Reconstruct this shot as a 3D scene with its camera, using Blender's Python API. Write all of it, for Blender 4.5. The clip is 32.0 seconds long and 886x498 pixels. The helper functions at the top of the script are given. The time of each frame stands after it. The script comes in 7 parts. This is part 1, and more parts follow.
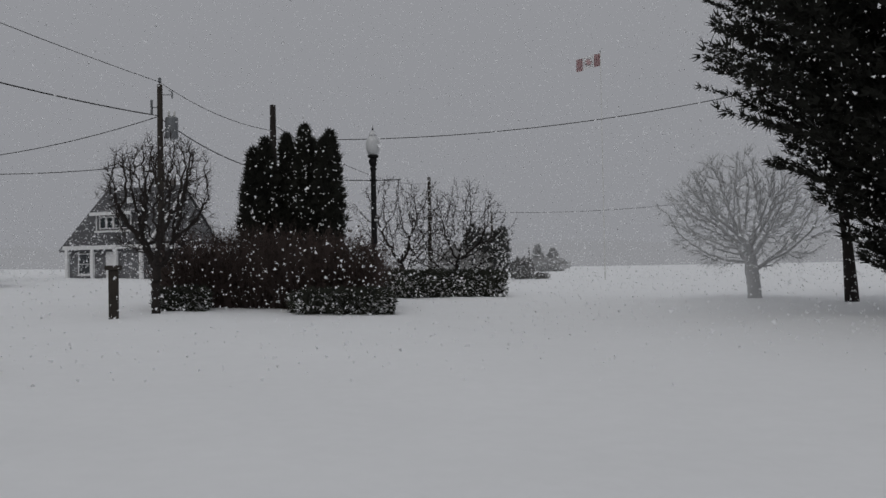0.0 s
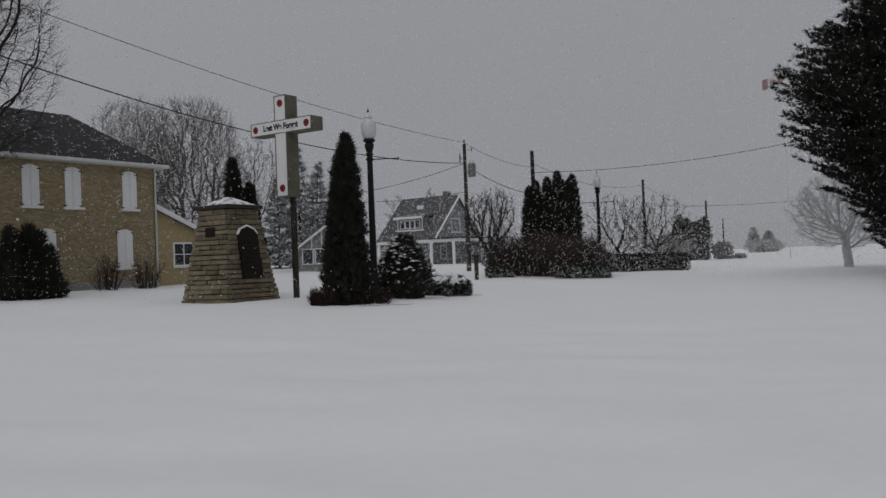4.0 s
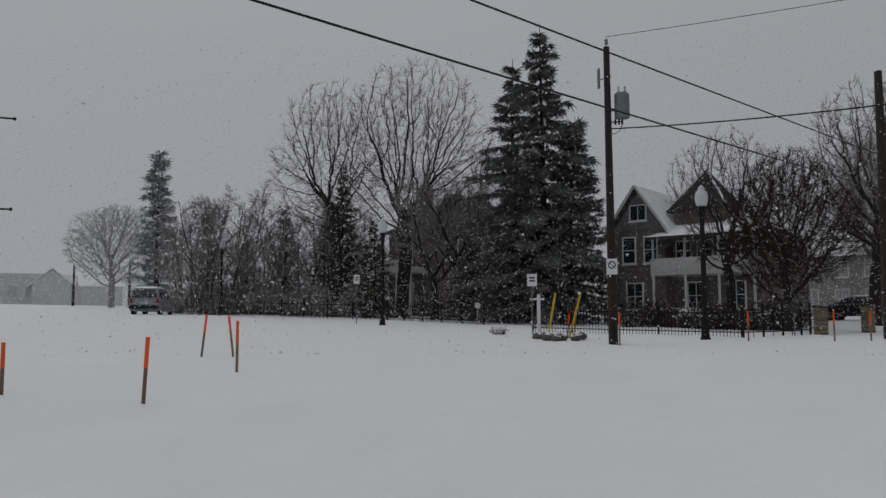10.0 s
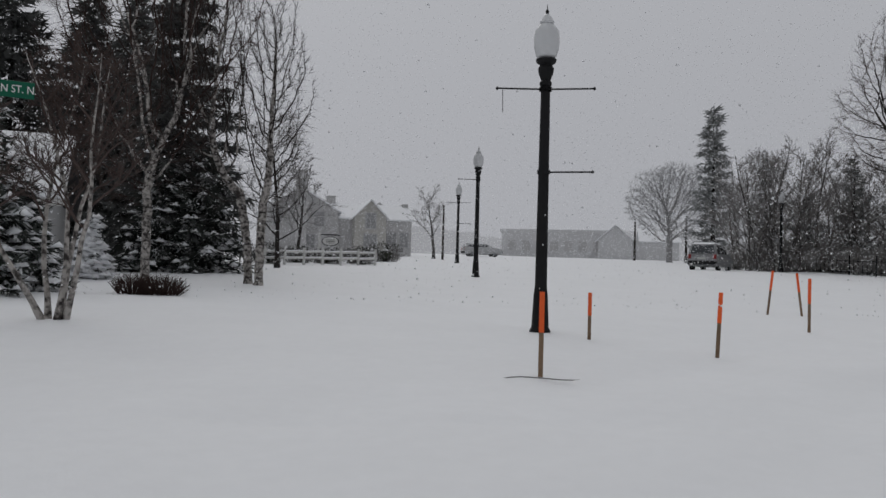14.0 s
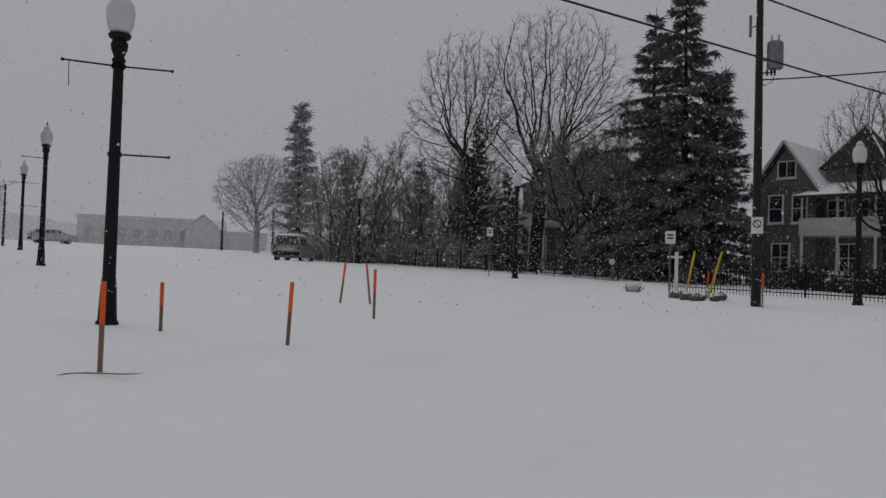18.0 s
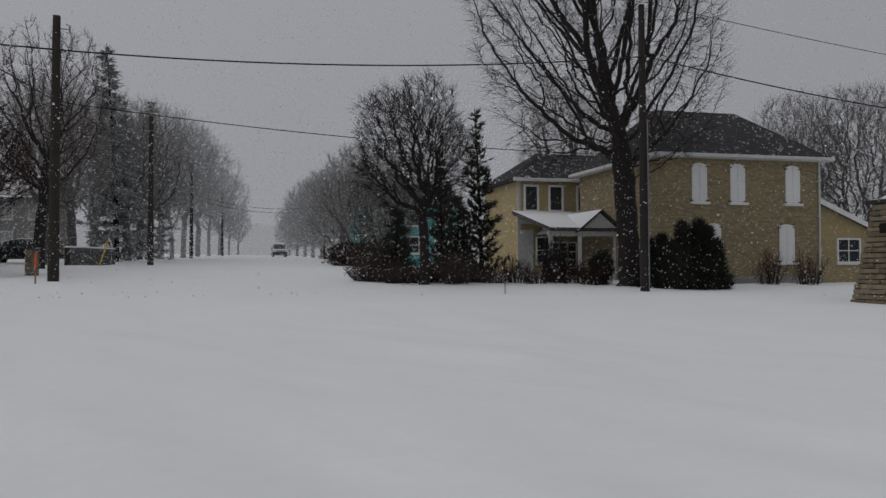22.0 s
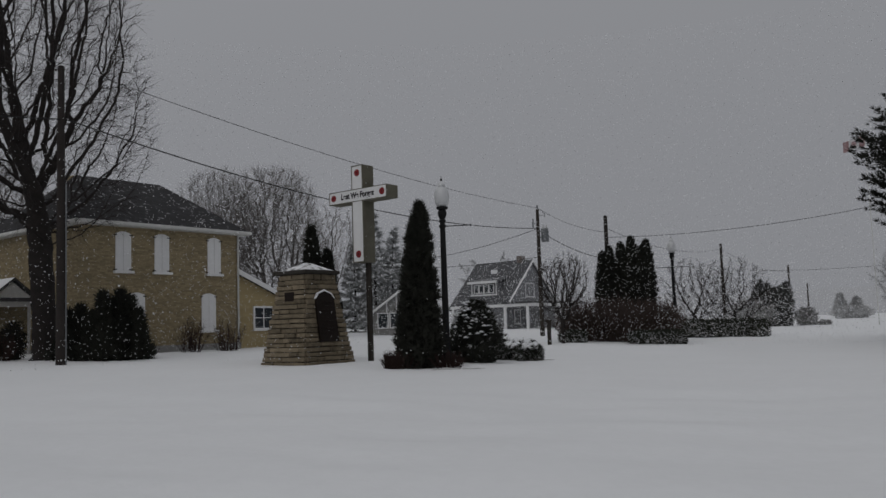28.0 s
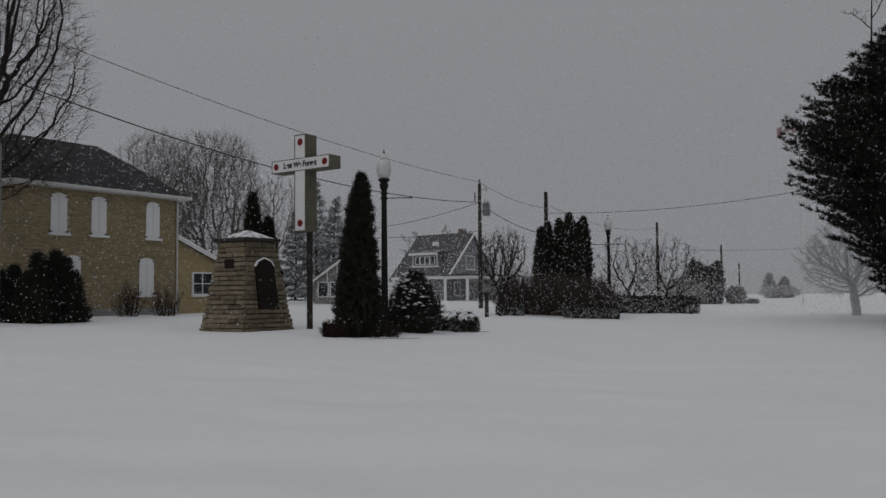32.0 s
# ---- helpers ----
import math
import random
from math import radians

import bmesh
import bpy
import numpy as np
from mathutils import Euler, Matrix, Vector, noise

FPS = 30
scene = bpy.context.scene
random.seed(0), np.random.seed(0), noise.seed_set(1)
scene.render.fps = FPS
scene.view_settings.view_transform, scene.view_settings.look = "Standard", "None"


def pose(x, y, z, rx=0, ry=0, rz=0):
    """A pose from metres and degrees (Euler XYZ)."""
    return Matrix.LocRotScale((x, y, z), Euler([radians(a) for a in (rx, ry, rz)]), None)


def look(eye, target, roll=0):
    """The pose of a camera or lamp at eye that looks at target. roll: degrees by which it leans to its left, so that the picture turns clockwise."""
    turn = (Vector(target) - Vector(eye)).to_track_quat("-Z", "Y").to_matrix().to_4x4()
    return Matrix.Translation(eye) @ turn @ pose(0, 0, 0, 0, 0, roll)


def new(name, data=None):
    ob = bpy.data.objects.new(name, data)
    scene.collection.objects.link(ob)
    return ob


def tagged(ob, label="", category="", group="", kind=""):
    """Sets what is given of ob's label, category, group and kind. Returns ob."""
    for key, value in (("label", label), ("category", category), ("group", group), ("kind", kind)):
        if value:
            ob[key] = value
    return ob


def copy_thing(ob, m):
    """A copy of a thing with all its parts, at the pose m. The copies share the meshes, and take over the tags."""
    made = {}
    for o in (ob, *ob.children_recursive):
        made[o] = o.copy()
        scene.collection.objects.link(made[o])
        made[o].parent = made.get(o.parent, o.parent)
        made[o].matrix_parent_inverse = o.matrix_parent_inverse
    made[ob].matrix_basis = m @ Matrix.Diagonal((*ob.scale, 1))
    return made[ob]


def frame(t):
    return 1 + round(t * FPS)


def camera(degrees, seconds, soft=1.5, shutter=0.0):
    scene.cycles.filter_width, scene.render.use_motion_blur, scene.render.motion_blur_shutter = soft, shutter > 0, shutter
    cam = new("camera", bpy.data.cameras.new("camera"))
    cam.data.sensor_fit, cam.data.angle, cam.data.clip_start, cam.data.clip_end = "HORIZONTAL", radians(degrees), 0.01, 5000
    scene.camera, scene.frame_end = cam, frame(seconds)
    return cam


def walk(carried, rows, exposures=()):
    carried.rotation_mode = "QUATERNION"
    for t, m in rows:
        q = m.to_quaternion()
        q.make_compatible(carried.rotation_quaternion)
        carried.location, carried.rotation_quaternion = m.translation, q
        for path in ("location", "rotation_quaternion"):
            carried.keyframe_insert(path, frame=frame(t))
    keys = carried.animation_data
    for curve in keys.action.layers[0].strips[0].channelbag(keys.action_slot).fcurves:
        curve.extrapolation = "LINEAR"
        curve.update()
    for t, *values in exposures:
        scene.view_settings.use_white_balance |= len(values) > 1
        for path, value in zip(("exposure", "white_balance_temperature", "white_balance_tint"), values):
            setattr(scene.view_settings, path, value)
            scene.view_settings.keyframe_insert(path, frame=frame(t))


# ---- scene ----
from mathutils.kdtree import KDTree

cam = camera(55.1, 32.0, soft=1.5)
PATH = [
    (0.0, 0.15, 19.50, 1.40, 91.32, 1.00, -5.40),
    (0.5, 0.12, 11.00, 1.40, 91.20, 0.90, -4.75),
    (1.0, 0.10, 4.80, 1.40, 91.52, 1.10, -2.90),
    (1.5, 0.20, 2.40, 1.40, 90.94, 0.80, -1.20),
    (2.0, 0.09, 1.00, 1.40, 91.34, 0.90, -0.32),
    (2.5, 0.09, 0.40, 1.40, 91.04, 1.41, 0.60),
    (4.5, -0.05, 0.28, 1.40, 90.77, 2.88, 15.64),
    (5.0, -0.06, 0.27, 1.40, 91.21, 3.53, 22.26),
    (5.5, -0.08, 0.25, 1.40, 91.08, 3.10, 26.41),
    (6.0, -0.08, 0.23, 1.40, 91.31, 2.80, 30.47),
    (6.5, -0.07, 0.20, 1.40, 91.39, 2.43, 39.13),
    (7.0, -0.01, 0.18, 1.40, 92.49, 0.93, 46.32),
    (7.5, 0.03, 0.15, 1.40, 92.99, -0.00, 57.44),
    (8.0, 0.03, 0.14, 1.40, 91.17, -1.60, 66.67),
    (8.5, 0.03, 0.11, 1.40, 91.15, 0.36, 73.76),
    (9.0, 0.03, 0.09, 1.40, 92.54, 1.35, 84.31),
    (9.5, 0.03, 0.07, 1.40, 94.17, -0.81, 94.45),
    (10.0, 0.02, 0.06, 1.40, 95.26, 0.13, 104.41),
    (10.5, 0.02, 0.03, 1.40, 94.95, -1.00, 115.47),
    (11.0, 0.06, -0.05, 1.40, 92.49, -1.56, 125.62),
    (11.5, 0.10, -0.08, 1.40, 92.17, -1.01, 133.08),
    (12.0, 0.14, -0.11, 1.40, 91.65, -0.82, 139.96),
    (12.5, 0.16, -0.14, 1.40, 91.87, -1.74, 142.46),
    (13.0, 0.16, -0.14, 1.40, 91.96, -0.75, 142.90),
    (13.5, 0.14, -0.14, 1.40, 91.61, -0.88, 141.50),
    (15.5, 0.12, -0.23, 1.40, 92.49, -2.49, 138.85),
    (16.0, 0.14, -0.22, 1.40, 91.92, -1.84, 137.34),
    (16.5, 0.12, -0.15, 1.40, 91.76, -1.89, 132.88),
    (17.0, 0.10, -0.07, 1.40, 92.13, -2.05, 126.43),
    (17.5, 0.07, -0.02, 1.40, 92.66, -2.61, 119.79),
    (18.0, 0.01, 0.00, 1.40, 91.97, -1.83, 113.22),
    (18.5, -0.06, 0.02, 1.40, 90.16, -1.37, 108.82),
    (19.0, -0.13, 0.02, 1.40, 89.96, -1.24, 102.81),
    (19.5, -0.17, -0.02, 1.40, 91.11, 1.22, 93.10),
    (20.0, -0.20, -0.04, 1.40, 91.72, 1.00, 84.52),
    (20.5, -0.22, -0.05, 1.40, 91.91, 1.05, 74.66),
    (21.0, -0.23, -0.06, 1.40, 92.40, 0.32, 66.57),
    (21.5, -0.24, -0.06, 1.40, 92.03, -0.34, 58.83),
    (22.0, -0.24, -0.07, 1.40, 91.31, 0.09, 51.79),
    (22.5, -0.25, -0.09, 1.40, 90.99, -0.02, 46.94),
    (23.0, -0.24, -0.10, 1.40, 91.03, 0.00, 41.04),
    (23.5, -0.25, -0.11, 1.40, 92.82, 1.11, 33.73),
    (24.0, -0.25, -0.11, 1.40, 93.49, 0.98, 26.94),
    (24.5, -0.23, -0.11, 1.40, 94.76, -0.01, 25.75),
    (26.5, 0.15, -0.08, 1.40, 97.80, -0.44, 19.71),
    (27.0, 0.16, -0.10, 1.40, 98.04, -0.04, 18.47),
    (27.5, 0.15, -0.13, 1.40, 95.50, 1.87, 15.82),
    (28.0, 0.17, -0.16, 1.40, 95.28, 1.92, 14.85),
    (28.5, 0.20, -0.19, 1.40, 93.75, 1.86, 13.03),
    (29.0, 0.24, -0.23, 1.40, 94.28, 1.07, 11.50),
    (29.5, 0.27, -0.28, 1.40, 94.23, 0.23, 11.40),
    (30.0, 0.28, -0.35, 1.40, 94.79, 0.43, 13.09),
    (30.5, 0.29, -0.42, 1.40, 94.50, 1.63, 10.83),
    (31.0, 0.31, -0.48, 1.40, 94.83, 1.70, 10.05),
    (31.5, 0.33, -0.53, 1.40, 93.01, 0.39, 11.30),
    (32.0, 0.34, -0.57, 1.40, 93.24, 0.58, 10.87),
]
walk(cam, [(t, pose(x, y, z, rx, ry, rz)) for t, x, y, z, rx, ry, rz in PATH],
     exposures=[(0.0, -0.02), (1.0, -0.05), (2.0, 0.07), (5.0, -0.07), (6.0, -0.04), (7.0, -0.08), (8.0, 0.01), (9.0, -0.04), (10.0, -0.09), (11.0, -0.08), (12.0, 0.02), (13.0, 0.19), (16.0, 0.14), (17.0, 0.02), (18.0, -0.12), (19.0, -0.11), (20.0, -0.07), (21.0, -0.07), (22.0, -0.02), (23.0, -0.11), (24.0, -0.09), (27.0, -0.22), (28.0, -0.24), (32.0, -0.28)])

# ---- light: an overcast winter sky, brighter towards the zenith ----
world = bpy.data.worlds.new("overcast_sky")
scene.world = world
world.use_nodes = True
wn, wl = world.node_tree.nodes, world.node_tree.links
wn.clear()
w_out = wn.new("ShaderNodeOutputWorld")
w_bg = wn.new("ShaderNodeBackground")
w_sky = wn.new("ShaderNodeTexSky")
w_sky.sky_type = "NISHITA"
w_sky.sun_disc = False
w_sky.sun_elevation, w_sky.sun_rotation = radians(38), radians(200)
w_sky.dust_density = 4.0
w_hs = wn.new("ShaderNodeHueSaturation")
w_hs.inputs["Saturation"].default_value = 0.12
w_hs.inputs["Value"].default_value = 0.06
w_geo = wn.new("ShaderNodeTexCoord")
w_sep = wn.new("ShaderNodeSeparateXYZ")
w_ramp = wn.new("ShaderNodeMapRange")
w_ramp.interpolation_type = "SMOOTHSTEP"
w_ramp.inputs["From Min"].default_value, w_ramp.inputs["From Max"].default_value = 0.06, 1.0
w_ramp.inputs["To Min"].default_value, w_ramp.inputs["To Max"].default_value = 0.0, 1.0
w_mixc = wn.new("ShaderNodeMix")
w_mixc.data_type = "RGBA"
w_mixc.inputs["A"].default_value = (0.268, 0.274, 0.295, 1)
w_mixc.inputs["B"].default_value = (0.345, 0.351, 0.366, 1)
w_mix = wn.new("ShaderNodeMix")
w_mix.data_type = "RGBA"
w_mix.inputs["Factor"].default_value = 0.97
wl.new(w_geo.outputs["Generated"], w_sep.inputs[0])
wl.new(w_sep.outputs["Z"], w_ramp.inputs["Value"])
wl.new(w_ramp.outputs[0], w_mixc.inputs["Factor"])
wl.new(w_sky.outputs[0], w_hs.inputs["Color"])
wl.new(w_hs.outputs[0], w_mix.inputs["A"])
w_dot = wn.new("ShaderNodeVectorMath")
w_dot.operation = "DOT_PRODUCT"
w_dot.inputs[1].default_value = (-0.42, -0.88, 0.2)
w_side = wn.new("ShaderNodeMapRange")
w_side.interpolation_type = "SMOOTHSTEP"
w_side.inputs["From Min"].default_value, w_side.inputs["From Max"].default_value = -0.9, 1.0
w_side.inputs["To Min"].default_value, w_side.inputs["To Max"].default_value = 1.03, 1.24
w_gain = wn.new("ShaderNodeVectorMath")
w_gain.operation = "SCALE"
wl.new(w_geo.outputs["Generated"], w_dot.inputs[0])
wl.new(w_dot.outputs["Value"], w_side.inputs["Value"])
wl.new(w_mixc.outputs["Result"], w_gain.inputs[0])
wl.new(w_side.outputs[0], w_gain.inputs["Scale"])
wl.new(w_gain.outputs[0], w_mix.inputs["B"])
wl.new(w_mix.outputs["Result"], w_bg.inputs["Color"])
wl.new(w_bg.outputs[0], w_out.inputs[0])
w_bg.inputs["Strength"].default_value = 1.0

sun_lamp = bpy.data.lights.new("sun", "SUN")
sun_lamp.energy, sun_lamp.angle, sun_lamp.color = 0.42, radians(50), (1.0, 0.98, 0.95)
new("sun", sun_lamp).matrix_world = look((-18, -38, 50), (0, 0, 0))


# ---- the lie of the land: a hollow at the crossing, rising along both streets ----
def slope(az):
    az = (az + 60) % 360 - 60
    if az <= 140:
        u = (az + 6) / 142
        return 0.043 * min(1, (max(u, 0) ** 2 + 0.0004) ** 0.25)
    return 0.043 * max(0, min(1, (300 - az) / 100))


def gz(x, y):
    r = math.hypot(x, y)
    s = slope(math.degrees(math.atan2(-x, y)))
    return s * (math.hypot(r, 1.5) - 1.5) / math.sqrt(1 + (r / 220) ** 2)


def pl(az, d, dz=0.0):
    """The spot at the bearing az (degrees, left of the first view) and d metres off, on the snow."""
    a = radians(az)
    x, y = -math.sin(a) * d, math.cos(a) * d
    return Vector((x, y, gz(x, y) + dz))


# ---- materials ----
def mat(name, col, rough=0.8, var=0.25, scale=6.0, bump=0.2, metal=0.0, snow=0.0, fine=60.0, spec=0.3, col2=None, contrast=0.0):
    """A surface of one base colour with stains at two sizes, fine relief, and snow caught on what faces up."""
    m = bpy.data.materials.new(name)
    m.use_nodes = True
    n, l = m.node_tree.nodes, m.node_tree.links
    b = n["Principled BSDF"]
    b.inputs["Roughness"].default_value = rough
    b.inputs["Metallic"].default_value = metal
    b.inputs["Specular IOR Level"].default_value = spec
    tc = n.new("ShaderNodeTexCoord")
    n1, n2 = n.new("ShaderNodeTexNoise"), n.new("ShaderNodeTexNoise")
    n1.inputs["Scale"].default_value, n1.inputs["Detail"].default_value = scale, 5
    n2.inputs["Scale"].default_value, n2.inputs["Detail"].default_value = fine, 3
    add = n.new("ShaderNodeMath")
    add.operation = "MULTIPLY_ADD"
    add.inputs[1].default_value = 0.5
    info = n.new("ShaderNodeObjectInfo")
    ra = n.new("ShaderNodeMath")
    ra.operation = "MULTIPLY_ADD"
    ra.inputs[1].default_value, ra.inputs[2].default_value = (0.35, -0.17) if contrast == 0 else (0.08, -0.04)
    mix = n.new("ShaderNodeMix")
    mix.data_type = "RGBA"
    c2 = col2 or tuple(max(0.0, c * (1 - 2.2 * var)) for c in col)
    hi = tuple(min(1.0, c * (1 + var)) for c in col)
    mix.inputs["A"].default_value, mix.inputs["B"].default_value = (*c2, 1), (*hi, 1)
    l.new(tc.outputs["Object"], n1.inputs["Vector"])
    l.new(tc.outputs["Object"], n2.inputs["Vector"])
    l.new(n2.outputs["Fac"], add.inputs[0])
    half = n.new("ShaderNodeMath")
    half.operation = "MULTIPLY_ADD"
    half.inputs[1].default_value = 0.6
    l.new(n1.outputs["Fac"], half.inputs[0])
    l.new(info.outputs["Random"], ra.inputs[0])
    l.new(ra.outputs[0], half.inputs[2])
    l.new(half.outputs[0], add.inputs[2])
    if contrast > 0:
        cr = n.new("ShaderNodeMapRange")
        cr.inputs["From Min"].default_value, cr.inputs["From Max"].default_value = 0.53 - contrast, 0.53 + contrast
        l.new(add.outputs[0], cr.inputs["Value"])
        l.new(cr.outputs[0], mix.inputs["Factor"])
    else:
        l.new(add.outputs[0], mix.inputs["Factor"])
    out = mix.outputs["Result"]
    if snow > 0:
        g = n.new("ShaderNodeNewGeometry")
        s = n.new("ShaderNodeSeparateXYZ")
        l.new(g.outputs["Normal"], s.inputs[0])
        k = n.new("ShaderNodeMath")
        k.operation = "MULTIPLY_ADD"
        k.inputs[1].default_value = 1.1
        l.new(n1.outputs["Fac"], k.inputs[0])
        l.new(s.outputs["Z"], k.inputs[2])
        r = n.new("ShaderNodeMapRange")
        r.inputs["From Min"].default_value, r.inputs["From Max"].default_value = 1.75 - snow, 1.95 - snow
        l.new(k.outputs[0], r.inputs["Value"])
        m2 = n.new("ShaderNodeMix")
        m2.data_type = "RGBA"
        m2.inputs["B"].default_value = (0.82, 0.83, 0.85, 1)
        l.new(r.outputs[0], m2.inputs["Factor"])
        l.new(out, m2.inputs["A"])
        out = m2.outputs["Result"]
    l.new(out, b.inputs["Base Color"])
    if bump > 0:
        bp = n.new("ShaderNodeBump")
        bp.inputs["Strength"].default_value, bp.inputs["Distance"].default_value = bump, 0.02
        l.new(add.outputs[0], bp.inputs["Height"])
        l.new(bp.outputs[0], b.inputs["Normal"])
    return m


M_SNOW = mat("snow", (0.86, 0.87, 0.885), 0.75, 0.035, 0.5, 0.9, fine=5.0, spec=0.2)
M_SNOWCAP = mat("snow_cap", (0.84, 0.85, 0.87), 0.8, 0.04, 2.0, 0.3, fine=25.0, spec=0.2)
M_BARK = mat("bark", (0.030, 0.025, 0.023), 0.95, 0.4, 5, 0.5, fine=40)
M_BARK2 = mat("bark_grey", (0.12, 0.112, 0.108), 0.95, 0.35, 5, 0.5, fine=40)
M_BIRCH = mat("birch_bark", (0.34, 0.32, 0.30), 0.8, 0.2, 6, 0.3, fine=12, col2=(0.035, 0.03, 0.028), contrast=0.1)
M_TWIG = mat("twigs", (0.030, 0.024, 0.022), 0.95, 0.3, 5, 0)
M_TWIGR = mat("twigs_red", (0.042, 0.024, 0.020), 0.95, 0.3, 5, 0)
# Twig colour lifted to carry haze at middle distance.
M_TWIGM = mat("twigs_mid_haze", (0.26, 0.25, 0.245), 0.95, 0.2, 5, 0)
M_TWIGG = mat("twigs_grey_brown", (0.135, 0.122, 0.115), 0.95, 0.25, 5, 0)
# The reddish twigs, lifted for haze likewise.
M_TWIGRM = mat("twigs_red_mid_haze", (0.235, 0.215, 0.205), 0.95, 0.2, 5, 0)
M_TWIGR2 = mat("twigs_russet", (0.085, 0.062, 0.056), 0.95, 0.25, 5, 0)
# Far twigs and bark: the haze of distance is put into their colour.
M_TWIGF = mat("twigs_far_haze", (0.38, 0.38, 0.385), 0.95, 0.15, 4, 0)
M_BARKF = mat("bark_far_haze", (0.30, 0.295, 0.295), 0.95, 0.2, 4, 0.3, fine=30)
# Needles, then the palest plants, then brush: base colours lightened for haze.
M_SPRUCEF = mat("needles_haze", (0.27, 0.28, 0.28), 0.9, 0.25, 3, 0, snow=0.35)
M_HAZE = mat("heavy_haze", (0.52, 0.52, 0.525), 0.95, 0.1, 4, 0)
M_SHRUBF = mat("brush_haze", (0.32, 0.315, 0.31), 0.95, 0.2, 4, 0, snow=0.3)
M_CEDAR = mat("cedar_foliage", (0.024, 0.025, 0.019), 0.9, 0.45, 4, 0, snow=0.08)
M_CEDARP = mat("young_pine_needles", (0.05, 0.05, 0.04), 0.9, 0.4, 4, 0, snow=0.1)
M_BUSH = mat("evergreen_snow_dusted", (0.034, 0.036, 0.028), 0.9, 0.4, 6, 0, snow=0.62)
M_SPRUCE = mat("spruce_needles", (0.118, 0.122, 0.118), 0.9, 0.4, 3, 0, snow=0.26)
M_SPRUCE_SNOW = mat("spruce_snow_laden", (0.040, 0.046, 0.040), 0.9, 0.4, 3, 0, snow=0.5)
M_PINE = mat("pine_needles", (0.095, 0.096, 0.078), 0.9, 0.4, 3, 0, snow=0.2)
M_SHRUB = mat("shrub_brown", (0.060, 0.043, 0.036), 0.95, 0.4, 5, 0, snow=0.12)
M_HEDGE = mat("hedge_leaf", (0.045, 0.048, 0.037), 0.95, 0.4, 5, 0, snow=0.55)
M_OAK = mat("oak_leaf_dead", (0.33, 0.12, 0.035), 0.85, 0.4, 3, 0)
M_WOODPOLE = mat("pole_wood", (0.045, 0.038, 0.032), 0.9, 0.35, 3, 0.5, fine=50)
M_BLACK = mat("black_enamel", (0.012, 0.012, 0.013), 0.65, 0.3, 8, 0.1, spec=0.2)
M_WIRE = mat("cable_black", (0.015, 0.015, 0.015), 0.7, 0.2, 8, 0)
M_GREYMET = mat("grey_metal", (0.22, 0.23, 0.24), 0.5, 0.2, 6, 0.1, metal=0.6)
M_BRICK = mat("yellow_brick", (0.41, 0.33, 0.20), 0.9, 0.28, 14, 0.5, fine=90)


def add_courses(m, w, h, deep, dark):
    """Brick courses over the base colour: joints and odd darker bricks, at real size."""
    n, l = m.node_tree.nodes, m.node_tree.links
    b = n["Principled BSDF"]
    tc, sp, cb = n.new("ShaderNodeTexCoord"), n.new("ShaderNodeSeparateXYZ"), n.new("ShaderNodeCombineXYZ")
    ad = n.new("ShaderNodeMath")
    l.new(tc.outputs["Object"], sp.inputs[0])
    l.new(sp.outputs["X"], ad.inputs[0])
    l.new(sp.outputs["Y"], ad.inputs[1])
    l.new(ad.outputs[0], cb.inputs["X"])
    l.new(sp.outputs["Z"], cb.inputs["Y"])
    t = n.new("ShaderNodeTexBrick")
    t.inputs["Scale"].default_value = 1.0
    t.inputs["Brick Width"].default_value, t.inputs["Row Height"].default_value = w, h
    t.inputs["Mortar Size"].default_value = 0.008
    t.inputs["Color1"].default_value, t.inputs["Color2"].default_value = (1, 1, 1, 1), (dark, dark, dark, 1)
    t.inputs["Mortar"].default_value = (deep, deep, deep, 1)
    l.new(cb.outputs[0], t.inputs["Vector"])
    mx = n.new("ShaderNodeMix")
    mx.data_type, mx.blend_type = "RGBA", "MULTIPLY"
    mx.inputs["Factor"].default_value = 1.0
    src = b.inputs["Base Color"].links[0].from_socket
    l.new(src, mx.inputs["A"])
    l.new(t.outputs["Color"], mx.inputs["B"])
    l.new(mx.outputs["Result"], b.inputs["Base Color"])


add_courses(M_BRICK, 0.22, 0.075, 0.75, 0.62)
M_MORTAR = mat("mortar", (0.045, 0.04, 0.034), 0.95, 0.2, 8, 0.3)
M_SIDING = mat("yellow_siding", (0.40, 0.315, 0.165), 0.7, 0.12, 3, 0.1)
M_WHITE = mat("white_paint", (0.78, 0.78, 0.78), 0.6, 0.08, 5, 0.1)
M_OFFWHITE = mat("weathered_white", (0.60, 0.60, 0.58), 0.7, 0.18, 5, 0.15)
M_ROOF = mat("roof_shingle", (0.048, 0.047, 0.050), 0.95, 0.3, 4.0, 0.6, snow=0.21, fine=30)
M_ROOFGREY = mat("grey_roof", (0.095, 0.096, 0.102), 0.95, 0.25, 3.0, 0.4, snow=0.2, fine=30)
add_courses(M_ROOF, 0.3, 0.14, 0.6, 0.7)
M_ROOFSNOW = mat("roof_snowed", (0.07, 0.068, 0.07), 0.95, 0.3, 3, 0.4, snow=0.95, fine=30)
M_STONE = mat("limestone", (0.215, 0.175, 0.12), 0.95, 0.5, 6, 0.8, fine=35, snow=0.2)
M_STONECAP = mat("stone_cap", (0.07, 0.065, 0.06), 0.95, 0.3, 5, 0.4, snow=0.5)
M_BRONZE = mat("bronze_plaque", (0.022, 0.015, 0.012), 0.55, 0.3, 8, 0.3, metal=0.5)
M_CROSSWOOD = mat("olive_board", (0.175, 0.165, 0.125), 0.85, 0.3, 3, 0.3)
